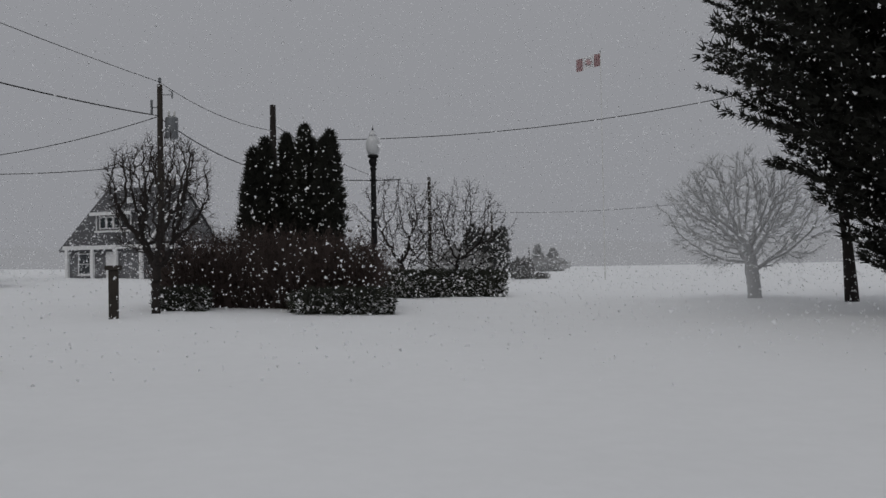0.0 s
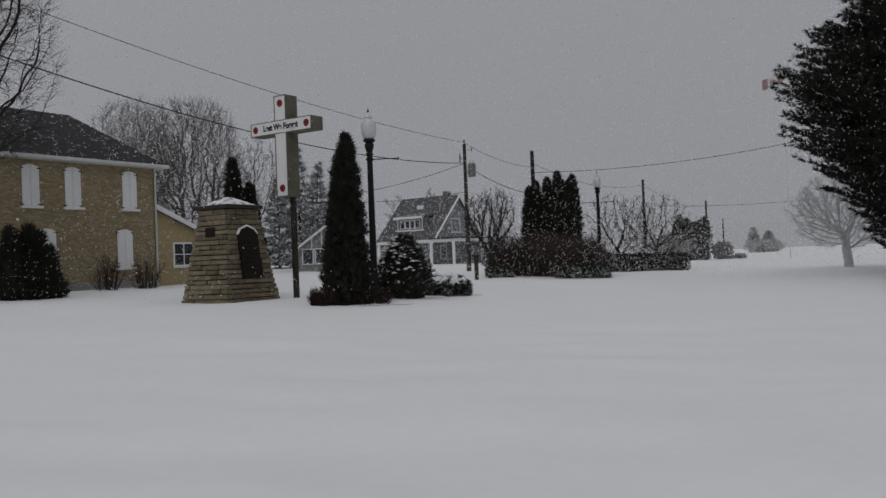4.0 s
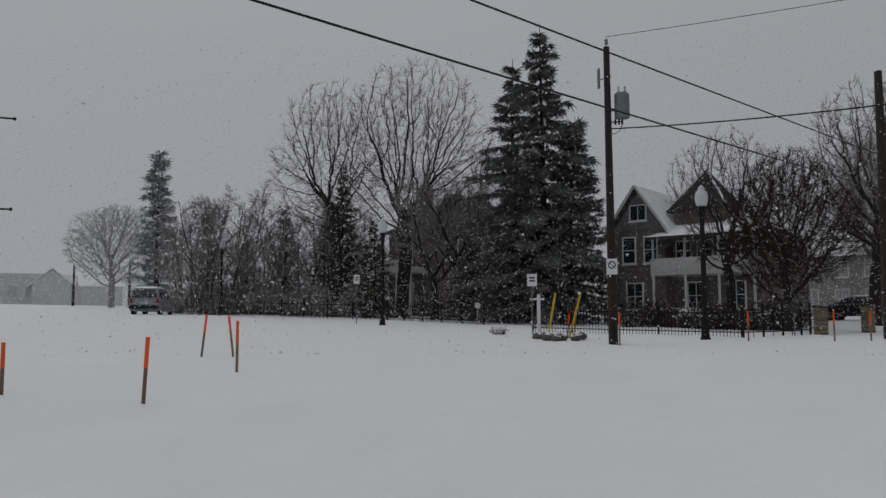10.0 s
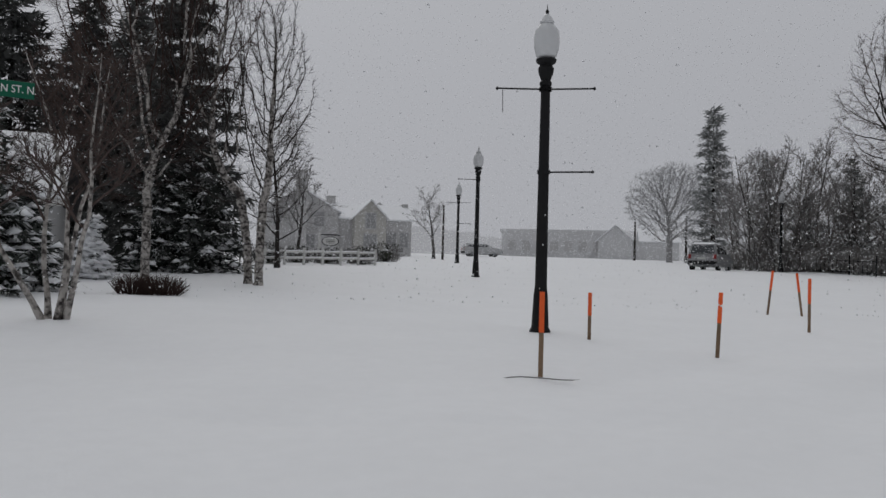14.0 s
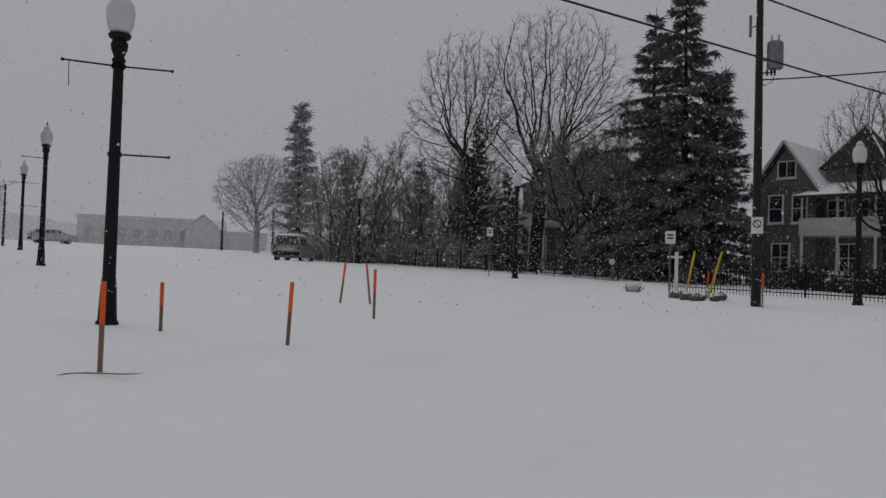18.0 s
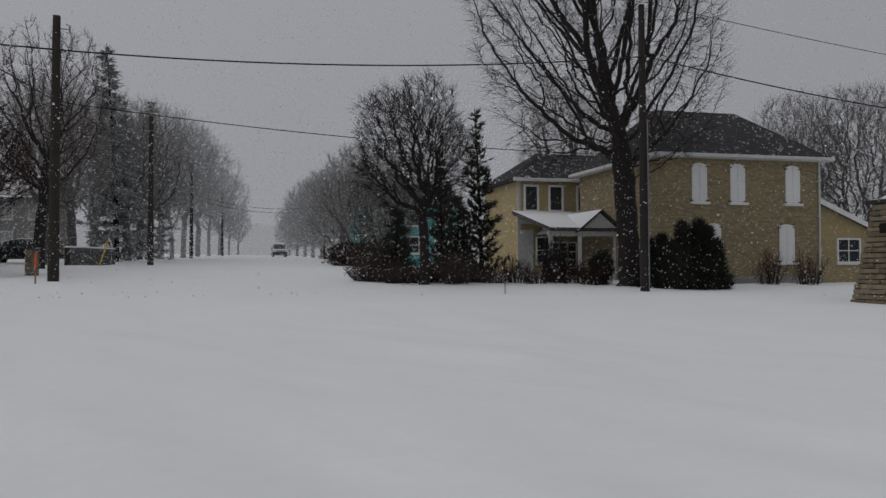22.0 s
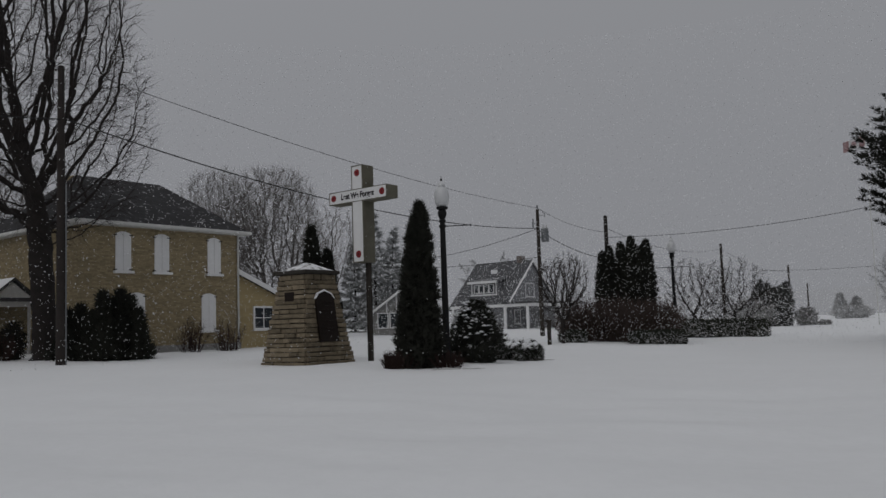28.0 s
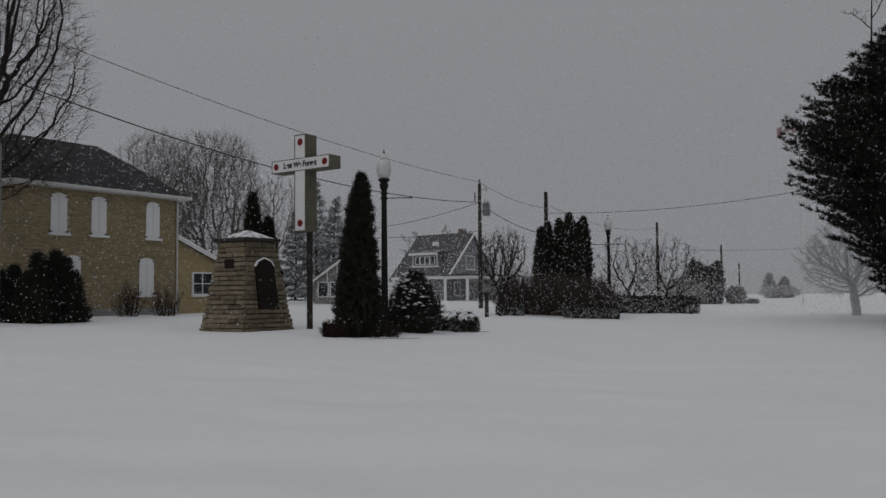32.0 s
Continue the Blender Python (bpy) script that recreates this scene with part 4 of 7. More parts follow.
def gable_roof(parent, x0, x1, y0, y1, ze, zr, material, along_x=True, over=0.3, thick=0.14, name="roof", label=""):
    """Two pitched slabs that meet at the ridge."""
    bm = bmesh.new()
    if along_x:
        ym = (y0 + y1) / 2
        sl = (zr - ze) / (ym - y0)
        poly = [(y0 - over, ze - over * sl), (ym, zr), (y1 + over, ze - over * sl), (y1 + over, ze - over * sl + thick), (ym, zr + thick), (y0 - over, ze - over * sl + thick)]
        prism(bm, poly, -(x1 + over), -(x0 - over))
        for v in bm.verts:
            v.co = Vector((-v.co.y, v.co.x, v.co.z))
    else:
        xm = (x0 + x1) / 2
        sl = (zr - ze) / (xm - x0)
        poly = [(x0 - over, ze - over * sl), (xm, zr), (x1 + over, ze - over * sl), (x1 + over, ze - over * sl + thick), (xm, zr + thick), (x0 - over, ze - over * sl + thick)]
        prism(bm, poly, y0 - over, y1 + over)
    bmesh.ops.recalc_face_normals(bm, faces=bm.faces[:])
    return part(name, bm, material, parent, label)


def hip_roof(parent, x0, x1, y0, y1, ze, zr, rx0, rx1, material, over=0.35, ym=None, label=""):
    bm = bmesh.new()
    ym = (y0 + y1) / 2 if ym is None else ym
    c = [(x0 - over, y0 - over), (x1 + over, y0 - over), (x1 + over, y1 + over), (x0 - over, y1 + over)]
    lo = [bm.verts.new((x, y, ze - 0.12)) for x, y in c]
    e = [bm.verts.new((x, y, ze)) for x, y in c]
    a, b = bm.verts.new((rx0, ym, zr)), bm.verts.new((rx1, ym, zr))
    bm.faces.new(lo[::-1])
    for i in range(4):
        bm.faces.new((lo[i], lo[(i + 1) % 4], e[(i + 1) % 4], e[i]))
    bm.faces.new((e[0], e[1], b, a))
    bm.faces.new((e[1], e[2], b))
    bm.faces.new((e[2], e[3], a, b))
    bm.faces.new((e[3], e[0], a))
    return part("roof", bm, material, parent, label)


def gable_wall(parent, x0, x1, ze, zr, y0, y1, material, name="gable_wall"):
    bm = prism(bmesh.new(), [(x0, ze), (x1, ze), ((x0 + x1) / 2, zr)], y0, y1)
    return part(name, bm, material, parent)


def clapboards(parent, x0, x1, z0, z1, y, material, step=0.13, name="siding", axis="x"):
    """Lapped boards on a wall face, as one sheet of courses."""
    bm = bmesh.new()
    z = z0
    while z < z1:
        t = min(step, z1 - z)
        pr = [(x0, z), (x1, z), (x1, z + t), (x0, z + t)]
        a = [bm.verts.new((x, y - (0.028 if i < 2 else 0.006), zz)) for i, (x, zz) in enumerate(pr)]
        bm.faces.new(a)
        b = [bm.verts.new((x0, y - 0.006, z)), bm.verts.new((x1, y - 0.006, z))]
        bm.faces.new((b[0], b[1], a[1], a[0]))
        z += step
    if axis == "y":
        for v in bm.verts:
            v.co.x, v.co.y = v.co.y, v.co.x
    return part(name, bm, material, parent)


# ---- the yellow brick house on the corner, with its wing, porch and lean-to ----
def yellow_house():
    o = uv(16.6, 30.95)
    z0 = o.z - 0.3
    h = thing("brick_house", (o.x, o.y, z0), 66, "two-storey yellow brick house with boarded white windows and dark hip roof", "house")
    b = 1.4 - z0                                     # height of the eye above the house's foot
    ez = b + 4.5
    part("wall", boxm(0, 7.45, 0, 8.0, 0, ez), M_BRICK, h, "yellow brick walls")
    hip_roof(h, 0, 7.45, 0, 8.0, ez + 0.1, b + 7.15, 1.9, 6.0, M_ROOF, label="dark shingle hip roof with wind-blown snow")
    for nm, bx in (("gutter", (-0.42, 7.87, -0.44, -0.34, ez - 0.03, ez + 0.11)), ("gutter", (-0.44, -0.34, -0.34, 8.4, ez - 0.03, ez + 0.11)), ("gutter", (7.79, 7.89, -0.34, 8.4, ez - 0.03, ez + 0.11))):
        part(nm, boxm(*bx, bevel=0.02), M_OFFWHITE, h)
    part("soffit", boxm(-0.34, 7.79, -0.34, 8.34, ez - 0.05, ez - 0.02), M_OFFWHITE, h)
    part("downpipe", rod(bmesh.new(), (7.36, -0.06, 0.3), (7.36, -0.06, ez), 0.045, 8), M_OFFWHITE, h)
    for s in (1.75, 3.5, 6.1):
        zt, zb = b + 4.17, b + 2.68
        shuttered(h, s - 0.34, s + 0.34, zb, zt, 0.0)
    for s in (2.35, 5.8):
        shuttered(h, s - 0.36, s + 0.36, b + 0.22, b + 1.72, 0.0)
    part("foundation", boxm(-0.05, 7.5, -0.05, 8.05, 0, 0.55), M_GREYWALL, h)
    # lean-to at the north end
    bm = prism(bmesh.new(), [(7.47, 0), (11.2, 0), (11.2, b + 1.22), (7.47, b + 2.78)], 0.37, 5.0)
    part("lean_to_wall", bm, M_SIDING, h, "yellow clapboard")
    for i in range(30):
        z = 0.4 + 0.13 * i
        x1 = min(11.2, 7.47 + (b + 2.70 - z) * 3.73 / 1.56)
        if x1 > 7.6:
            part("clapboard", boxm(7.5, x1, 0.345, 0.37, z, z + 0.122), M_SIDING, h)
    bm = prism(bmesh.new(), [(7.47, b + 2.80), (11.5, b + 1.12), (11.5, b + 1.24), (7.47, b + 2.92)], 0.1, 5.2)
    part("lean_to_roof", bm, M_ROOFSNOW, h)
    bm = prism(bmesh.new(), [(7.5, b + 2.72), (11.5, b + 1.05), (11.5, b + 1.25), (7.5, b + 2.94)], 0.04, 0.1)
    part("barge_board", bm, M_WHITE, h)
    window(h, 8.55, 9.6, b + 0.27, b + 1.2, 0.33, bars=1, cross=1)
    # two-storey wing behind
    wx0, wx1, wy = -2.9, 3.0, 8.95
    part("wing_wall", boxm(wx0, wx1, wy, wy + 5.5, 0, b + 4.35), M_SIDING, h, "yellow clapboard wing")
    clapboards(h, wx0, wx1, 0.4, b + 4.3, wy, M_SIDING)
    hip_roof(h, wx0, wx1, wy, wy + 5.5, b + 4.42, b + 6.1, wx0 + 2.0, wx1 - 0.5, M_ROOF)
    part("gutter", boxm(wx0 - 0.35, wx1, wy - 0.42, wy - 0.33, b + 4.28, b + 4.45, bevel=0.02), M_OFFWHITE, h)
    for s in (-2.2, -0.9, 0.6):
        window(h, s - 0.3, s + 0.3, b + 2.9, b + 4.05, wy - 0.02, bars=0, cross=0, fw=0.1)
    for x in (wx0 + 0.06, wx1 - 0.06):
        part("corner_board", boxm(x - 0.08, x + 0.08, wy - 0.05, wy + 0.02, 0.3, b + 4.3), M_OFFWHITE, h)
    part("band_board", boxm(wx0, wx1, wy - 0.045, wy, b + 2.2, b + 2.4), M_OFFWHITE, h)
    part("door", boxm(-2.75, -2.1, wy - 0.06, wy, 0.45, b + 1.9), M_OFFWHITE, h)
    window(h, -1.9, -1.3, b + 0.3, b + 1.5, wy - 0.02, bars=0, cross=1)
    # porch
    px0, px1, py = -3.2, 0.15, 4.1
    bm = prism(bmesh.new(), [(py - 0.3, b + 1.62), (wy, b + 2.65), (wy, b + 2.85), (py - 0.3, b + 1.78)], -px1, -px0)
    for v in bm.verts:
        v.co = Vector((-v.co.y, v.co.x, v.co.z))
    bmesh.ops.recalc_face_normals(bm, faces=bm.faces[:])
    part("porch_roof", bm, M_ROOFSNOW, h, "low porch roof under snow")
    part("porch_beam", boxm(px0, px1, py - 0.1, py + 0.1, b + 1.42, b + 1.62), M_OFFWHITE, h)
    for x in (px0 + 0.15, -1.7, px1 - 0.15):
        p = part("porch_post", boxm(x - 0.07, x + 0.07, py - 0.07, py + 0.07, 0.3, b + 1.42, bevel=0.01), M_OFFWHITE, h)
        part("post_base", boxm(x - 0.11, x + 0.11, py - 0.11, py + 0.11, 0.3, 0.55), M_OFFWHITE, p)
    gable_roof(h, -1.75, px1, py - 0.2, wy, b + 1.72, b + 2.5, M_ROOFSNOW, along_x=False, over=0.2, thick=0.1, name="porch_gable_roof")
    gable_wall(h, -1.75, px1, b + 1.62, b + 2.42, py - 0.22, py - 0.12, M_OFFWHITE, "porch_pediment")
    part("porch_floor", boxm(px0, px1, py, wy, 0.2, 0.5), M_GREYWALL, h)
    window(h, -1.15, -0.35, 0.5, b + 1.25, wy - 0.02, bars=1, cross=3, sill=False)
    window(h, -0.25, 0.15, 0.5, b + 1.25, wy - 0.02, bars=0, cross=3, sill=False)
    part("chimney", boxm(3.0, 3.6, 6.4, 7.0, ez, b + 7.6, bevel=0.02), M_BRICK, h)


# ---- the war memorial: a tapered cairn of coursed stone, and the cross behind it ----
def cairn():
    o = pl(23.65, 25.4)
    c = thing("stone_cairn", (o.x, o.y, o.z), 66 - 90, "tapered memorial cairn of coursed limestone with bronze plaque", "monument")
    rng = random.Random(5)
    H, wb, wt = 2.62, 0.95, 0.55
    part("core", lathe([(wb * 1.36, -0.3), (wb * 1.36, 0), (wt * 1.36, H)], 4), M_MORTAR, c).matrix_basis = pose(0, 0, 0, 0, 0, 45)
    rows = 19
    for face in range(4):
        turn = Matrix.Rotation(face * math.pi / 2, 4, "Z")
        z = -0.05
        for i in range(rows):
            hgt = H / rows * rng.uniform(0.92, 1.08) if i < rows - 1 else H - z
            zm = z + hgt / 2
            half = wb + (wt - wb) * max(zm, 0) / H
            x = -half
            while x < half - 0.02:
                ln = rng.choice((rng.uniform(0.25, 0.6), rng.uniform(0.6, 1.3)))
                if half - (x + ln) < 0.18:
                    ln = half - x
                out = rng.uniform(0.0, 0.06)
                skip = face == 1 and 0.62 < zm < 2.1 and -0.36 < x + ln / 2 < 0.36
                bm = boxm(x + 0.01, x + ln - 0.01, -half - 0.02 - (0 if skip else out), -half + 0.12, z + 0.011, z + hgt - 0.011, bevel=0.014)
                for v in bm.verts:
                    v.co += Vector((rng.uniform(-0.012, 0.012), rng.uniform(-0.014, 0.014), rng.uniform(-0.012, 0.008)))
                bm.transform(turn)
                part("stone", bm, M_STONE, c)
                x += ln
            z += hgt
    # plaque, its arch and the small tablet
    half = wb + (wt - wb) * 1.35 / H
    lean = math.atan2(wb - wt, H)
    bm = bmesh.new()
    prism(bm, [(-0.36, -0.74), (0.36, -0.74), (0.36, 0.52), (0.25, 0.66), (0, 0.75), (-0.25, 0.66), (-0.36, 0.52)], -0.07, 0.02)
    bm.transform(Matrix.Rotation(math.pi / 2, 4, "Z") @ Matrix.Translation((0, -half - 0.035, 1.36)) @ Matrix.Rotation(lean * -1, 4, "X"))
    pq = part("plaque", bm, M_BRONZE, c, "dark bronze plaque with arched top")
    for k in range(9):
        bm = boxm(-0.22 + 0.03 * (k % 2), 0.22 - 0.03 * (k % 2), -0.085, -0.07, 0.42 - 0.11 * k, 0.46 - 0.11 * k)
        bm.transform(Matrix.Rotation(math.pi / 2, 4, "Z") @ Matrix.Translation((0, -half - 0.035, 1.36)) @ Matrix.Rotation(lean * -1, 4, "X"))
        part("raised_line", bm, M_BRONZE, pq)
    bm = bmesh.new()
    prism(bm, [(-0.36, 0.52), (-0.25, 0.66), (0, 0.75), (0.25, 0.66), (0.36, 0.52), (0.37, 0.55), (0.26, 0.70), (0, 0.80), (-0.26, 0.70), (-0.37, 0.55)], -0.085, 0.0)
    bm.transform(Matrix.Rotation(math.pi / 2, 4, "Z") @ Matrix.Translation((0, -half - 0.035, 1.36)) @ Matrix.Rotation(lean * -1, 4, "X"))
    part("snow_rim", bm, M_SNOWCAP, pq, "snow lying on the arched rim")
    half2 = wb + (wt - wb) * 1.95 / H
    part("tablet", boxm(-0.20, 0.20, -half2 - 0.06, -half2 + 0.02, 1.83, 2.1, bevel=0.01), M_BRONZE, c, "small dark tablet")
    part("cap_slab", boxm(-0.70, 0.70, -0.70, 0.70, H, H + 0.11, bevel=0.02), M_MORTAR, c, "dark stone slab")
    bm = bmesh.new()
    r = bmesh.ops.create_cone(bm, cap_ends=True, segments=4, radius1=0.86, radius2=0.1, depth=0.26)
    bm.transform(Matrix.Translation((0, 0, H + 0.23)) @ Matrix.Rotation(math.pi / 4, 4, "Z"))
    part("cap_roof", bm, M_STONECAP, c, "low pyramid cap dusted with snow")


def memorial_cross():
    o = pl(19.75, 26.2)
    z0 = o.z
    c = thing("memorial_cross", (o.x, o.y, z0), -24, "tall box cross, white lettered front, olive sides, on a post", "cross")
    b = 1.4 - z0
    top, bot, am0, am1 = b + 26.0 * 0.197, b + 26.0 * 0.080, b + 3.98, b + 4.38
    s, L = 0.24, 1.24
    part("post", boxm(-0.07, 0.07, 0.1, 0.24, -0.4, bot + 0.4, bevel=0.01), M_WOODPOLE, c)
    part("upright", boxm(-s, s, -s, s, bot, top, bevel=0.008), M_CROSSWOOD, c)
    part("arm", boxm(-L, L, -s - 0.005, s + 0.005, am0, am1, bevel=0.008), M_CROSSWOOD, c)
    y = -s - 0.012
    f = bmesh.new()
    box(f, -s + 0.03, s - 0.03, y - 0.006, y + 0.008, bot + 0.03, am0)
    box(f, -s + 0.03, s - 0.03, y - 0.006, y + 0.008, am1, top - 0.03)
    box(f, -L + 0.03, L - 0.03, y - 0.012, y + 0.006, am0 + 0.025, am1 - 0.025)
    fb = part("front_board", f, M_WHITE, c, "white front panel with black lettering and red poppies")
    bm = bmesh.new()
    for bx in ((-L, L, am0, am0 + 0.025), (-L, L, am1 - 0.025, am1), (-L, -L + 0.03, am0, am1), (L - 0.03, L, am0, am1),
               (-s, -s + 0.03, bot, am0), (s - 0.03, s, bot, am0), (-s, -s + 0.03, am1, top), (s - 0.03, s, am1, top), (-s, s, bot, bot + 0.03), (-s, s, top - 0.03, top)):
        box(bm, bx[0], bx[1], y - 0.015, y + 0.005, bx[2], bx[3])
    part("edge_trim", bm, M_CROSSWOOD, c)
    zm = (am0 + am1) / 2
    text_part("Lest We Forget", 0.25, (0, y - 0.018, zm), (90, 0, 0), M_BLACK, c, "lettering", thick=0.004, width=0.88, bold=0.009)
    for x, z in ((-L + 0.2, zm), (L - 0.2, zm), (0, top - 0.24), (0, bot + 0.26)):
        bm = bmesh.new()
        bmesh.ops.create_cone(bm, cap_ends=True, segments=20, radius1=0.115, radius2=0.10, depth=0.02, matrix=Matrix.Translation((x, y - 0.014, z)) @ Matrix.Rotation(math.pi / 2, 4, "X"))
        p = part("poppy", bm, M_RED, c, "red poppy")
        bm = bmesh.new()
        bmesh.ops.create_icosphere(bm, subdivisions=1, radius=0.03, matrix=Matrix.Translation((x, y - 0.022, z)) @ Matrix.Diagonal((1, 0.3, 1, 1)))
        part("poppy_centre", bm, M_BLACK, p)


yellow_house()
cairn()
memorial_cross()

# ---- lamps and poles ----
BASE = "black ornamental street lamp with frosted acorn globe"
lamp_post(134.7, 13.9, 134.7, BASE + " and banner arms", arms=((2, 3.96), (1, 2.6)), banner=True)
lamp_post(138.6, 34.7, 139, BASE, arms=((-1, 3.96), ))
lamp_post(139.75, 55.4, 140, BASE, arms=((2, 3.96), (1, 2.6)))
lamp_post(108.4, 41.1, 108, BASE + " beside the iron fence", arms=())
lamp_post(119.0, 59.0, 119, BASE + " near the fence", arms=())
lamp_post(87.2, 29.8, 87, BASE + " before the iron fence", arms=())
lamp_post(14.35, 23.8, 14, BASE + " behind a columnar cedar", arms=((1, 3.9),))
lamp_post(-0.65, 45.0, 0, BASE + " among bare shrubs", arms=((2, 3.7),))

TP = "weathered timber utility pole"
utility_pole(38.9, 28.0, 9.2, 0.15, TP + " before the brick house", lean=(-0.006, 0.0), gear=("conduit",), turn=39, material=M_BARK)
utility_pole(8.05, 53.0, 7.85, 0.15, TP + " with transformer", gear=("insulators", "transformer", "bracket"), turn=8)
utility_pole(3.55, 54.0, 7.45, 0.175, "dark timber utility pole rising behind the cedars", material=M_BARK, turn=3)
utility_pole(-3.61, 85.0, 7.9, 0.18, TP + " beyond bare shrubs", turn=0)
utility_pole(-7.5, 130.0, 7.9, 0.2, TP + " far down the street", turn=0)
utility_pole(-8.5, 190.0, 7.0, 0.2, TP + " far down the street", gear=("bracket",), turn=0)
utility_pole(-10.4, 260.0, 5.9, 0.2, TP + " lost in blowing snow", turn=0)
utility_pole(76.66, 31.8, 9.0, 0.19, "tall dark timber utility pole at the crossing", gear=("bracket",), turn=77, lean=(0.004, 0))
utility_pole(70.95, 54.6, 9.0, 0.19, TP + " along the side street", turn=71)
utility_pole(68.4, 86.0, 9.0, 0.19, TP + " along the side street", turn=71)
utility_pole(66.45, 118.0, 9.0, 0.19, TP + " along the side street", turn=71)
utility_pole(93.0, 27.4, 9.5, 0.15, "grey timber utility pole with transformer and parking sign", gear=("transformer", "rack", "insulators"), turn=93, lean=(-0.004, 0))
utility_pole(124.65, 100.0, 5.2, 0.16, TP + " far off", turn=0)
utility_pole(127.9, 105.0, 4.6, 0.16, TP + " far off", turn=0)
utility_pole(140.7, 66.0, 4.2, 0.1, "slim pole beside the walk", turn=0)
utility_pole(172.0, 9.9, 9.6, 0.17, "mossy timber utility pole with a street name sign", gear=("conduit",), turn=171)
utility_pole(59.85, 90.0, 6.5, 0.16, TP + " across the side street", turn=60)

for az, d, h, lean in ((135.0, 9.3, 0.92, (0, 0)), (131.5, 13.0, 0.72, (0, 0)), (123.45, 11.9, 0.85, (0.04, 0)), (117.8, 16.4, 0.93, (0, 0)),
                       (120.05, 21.0, 0.94, (0.1, 0)), (118.1, 21.0, 0.90, (-0.12, 0)), (79.65, 30.0, 0.95, (0, 0)), (77.65, 30.3, 0.95, (0, 0)), (84.6, 29.3, 0.95, (0, 0)), (92.6, 27.0, 0.95, (0, 0))):
    stake(az, d, h, "wooden marker stake sprayed orange, driven into the snow", lean)
stake(95.5, 30.0, 0.95, "wooden marker stake sprayed orange, by the stone pile")
stake(96.0, 30.5, 0.85, "wooden marker stake sprayed orange, by the stone pile", (0.08, 0))

# ---- trees and shrubs ----
grown_tree(39.85, 32.5, "great bare maple before the brick house, many rising limbs", 11, 4.9, (-0.95, 0, 11.6), (4.9, 4.8, 7.6), 0.40, count=5780, step=0.22, reach=2.52, kill=0.35, lift=0.2, tip=0.0075, shoots=4, shoot=0.85, jitter=0.18, stout=0.3)
grown_tree(53.4, 32.0, "bare spreading street tree with dark crooked limbs", 12, 2.9, (-0.3, 0, 5.2), (2.3, 2.2, 2.6), 0.18, count=3060, step=0.13, reach=1.19, kill=0.19, lift=0.06, jitter=0.42, spread=0.15, tip=0.007, shoots=5, shoot=0.6, stout=0.3)
grown_tree(43.5, 52.0, "bare tree behind the house wing", 13, 3.0, (0, 0, 7.6), (3.3, 3.0, 4.6), 0.28, count=2720, step=0.21, reach=1.68, kill=0.32, bark=M_BARK2, twig=M_TWIGG, tip=0.010, shoots=4, shoot=0.6, stout=0.3)
grown_tree(26.1, 58.0, "wide bare tree behind the brick house", 14, 2.4, (0, 0, 6.7), (3.7, 3.4, 4.5), 0.30, count=3600, step=0.20, reach=1.68, kill=0.32, bark=M_BARK2, twig=M_TWIGG, tip=0.008, shoots=6, shoot=0.9, jitter=0.36, lift=0.05, stout=0.25)
grown_tree(29.5, 62.0, "bare tree behind the brick house", 15, 2.6, (0, 0, 7.3), (3.2, 3.0, 4.4), 0.27, count=2720, step=0.21, reach=1.68, kill=0.32, bark=M_BARK2, twig=M_TWIGG, tip=0.008, shoots=6, shoot=0.9, jitter=0.36, lift=0.05, stout=0.25)
grown_tree(21.9, 55.0, "thin bare tree behind the cairn", 16, 3.0, (0, 0, 6.2), (1.5, 1.4, 2.6), 0.12, count=884, step=0.18, reach=1.68, kill=0.32, bark=M_BARK2, twig=M_TWIGG, tip=0.008, shoots=4, jitter=0.26)
grown_tree(6.65, 40.0, "small bare crab tree with a dense crooked crown", 17, 1.15, (0.1, 0, 2.75), (1.3, 1.25, 1.45), 0.10, count=1100, step=0.09, reach=0.84, kill=0.14, lift=0.03, jitter=0.3, tip=0.008, shoots=3, shoot=0.3, stout=0.4)
grown_tree(-1.9, 54.0, "bare many-stemmed apple tree behind the hedge", 18, 0.7, (0, 0, 2.7), (2.2, 2.0, 2.2), 0.13, count=1300, step=0.15, reach=1.4, kill=0.28, lift=0.02, jitter=0.32, tip=0.008, shoots=3, shoot=0.35)
grown_tree(-4.3, 55.0, "bare many-stemmed apple tree behind the hedge", 19, 0.7, (0, 0, 2.6), (2.3, 2.0, 2.1), 0.13, count=1300, step=0.15, reach=1.4, kill=0.28, lift=0.02, jitter=0.32, tip=0.008, shoots=3, shoot=0.35)
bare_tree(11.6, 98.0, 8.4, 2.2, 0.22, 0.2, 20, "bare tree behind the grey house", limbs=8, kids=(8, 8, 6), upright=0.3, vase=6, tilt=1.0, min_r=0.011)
# Near-white bark and twigs imitate haze in front of this tree.
grown_tree(-15.6, 48.0, "broad bare tree coloured pale for haze", 21, 0.9, (-0.3, 0, 2.9), (2.7, 2.5, 2.0), 0.22, count=2400, step=0.14, reach=1.4, kill=0.26, bark=M_HAZE, twig=M_HAZE, tip=0.009, shoots=5, shoot=0.4, spread=0.2)

columnar(16.15, 22.6, 4.6, 0.62, 31, "tall columnar cedar, dark green, at the memorial", count=15000, spray=0.17, belly=0.16, blunt=0.52, spires=3, gap=0.2, slim=(0.78, 0.9))
columnar(23.3, 27.6, 4.5, 0.46, 32, "slim dark cedar behind the cairn", count=5000, spray=0.16, belly=0.3)
columnar(22.3, 27.9, 3.75, 0.42, 33, "slim dark cedar behind the cairn", count=4000, spray=0.16, belly=0.4)
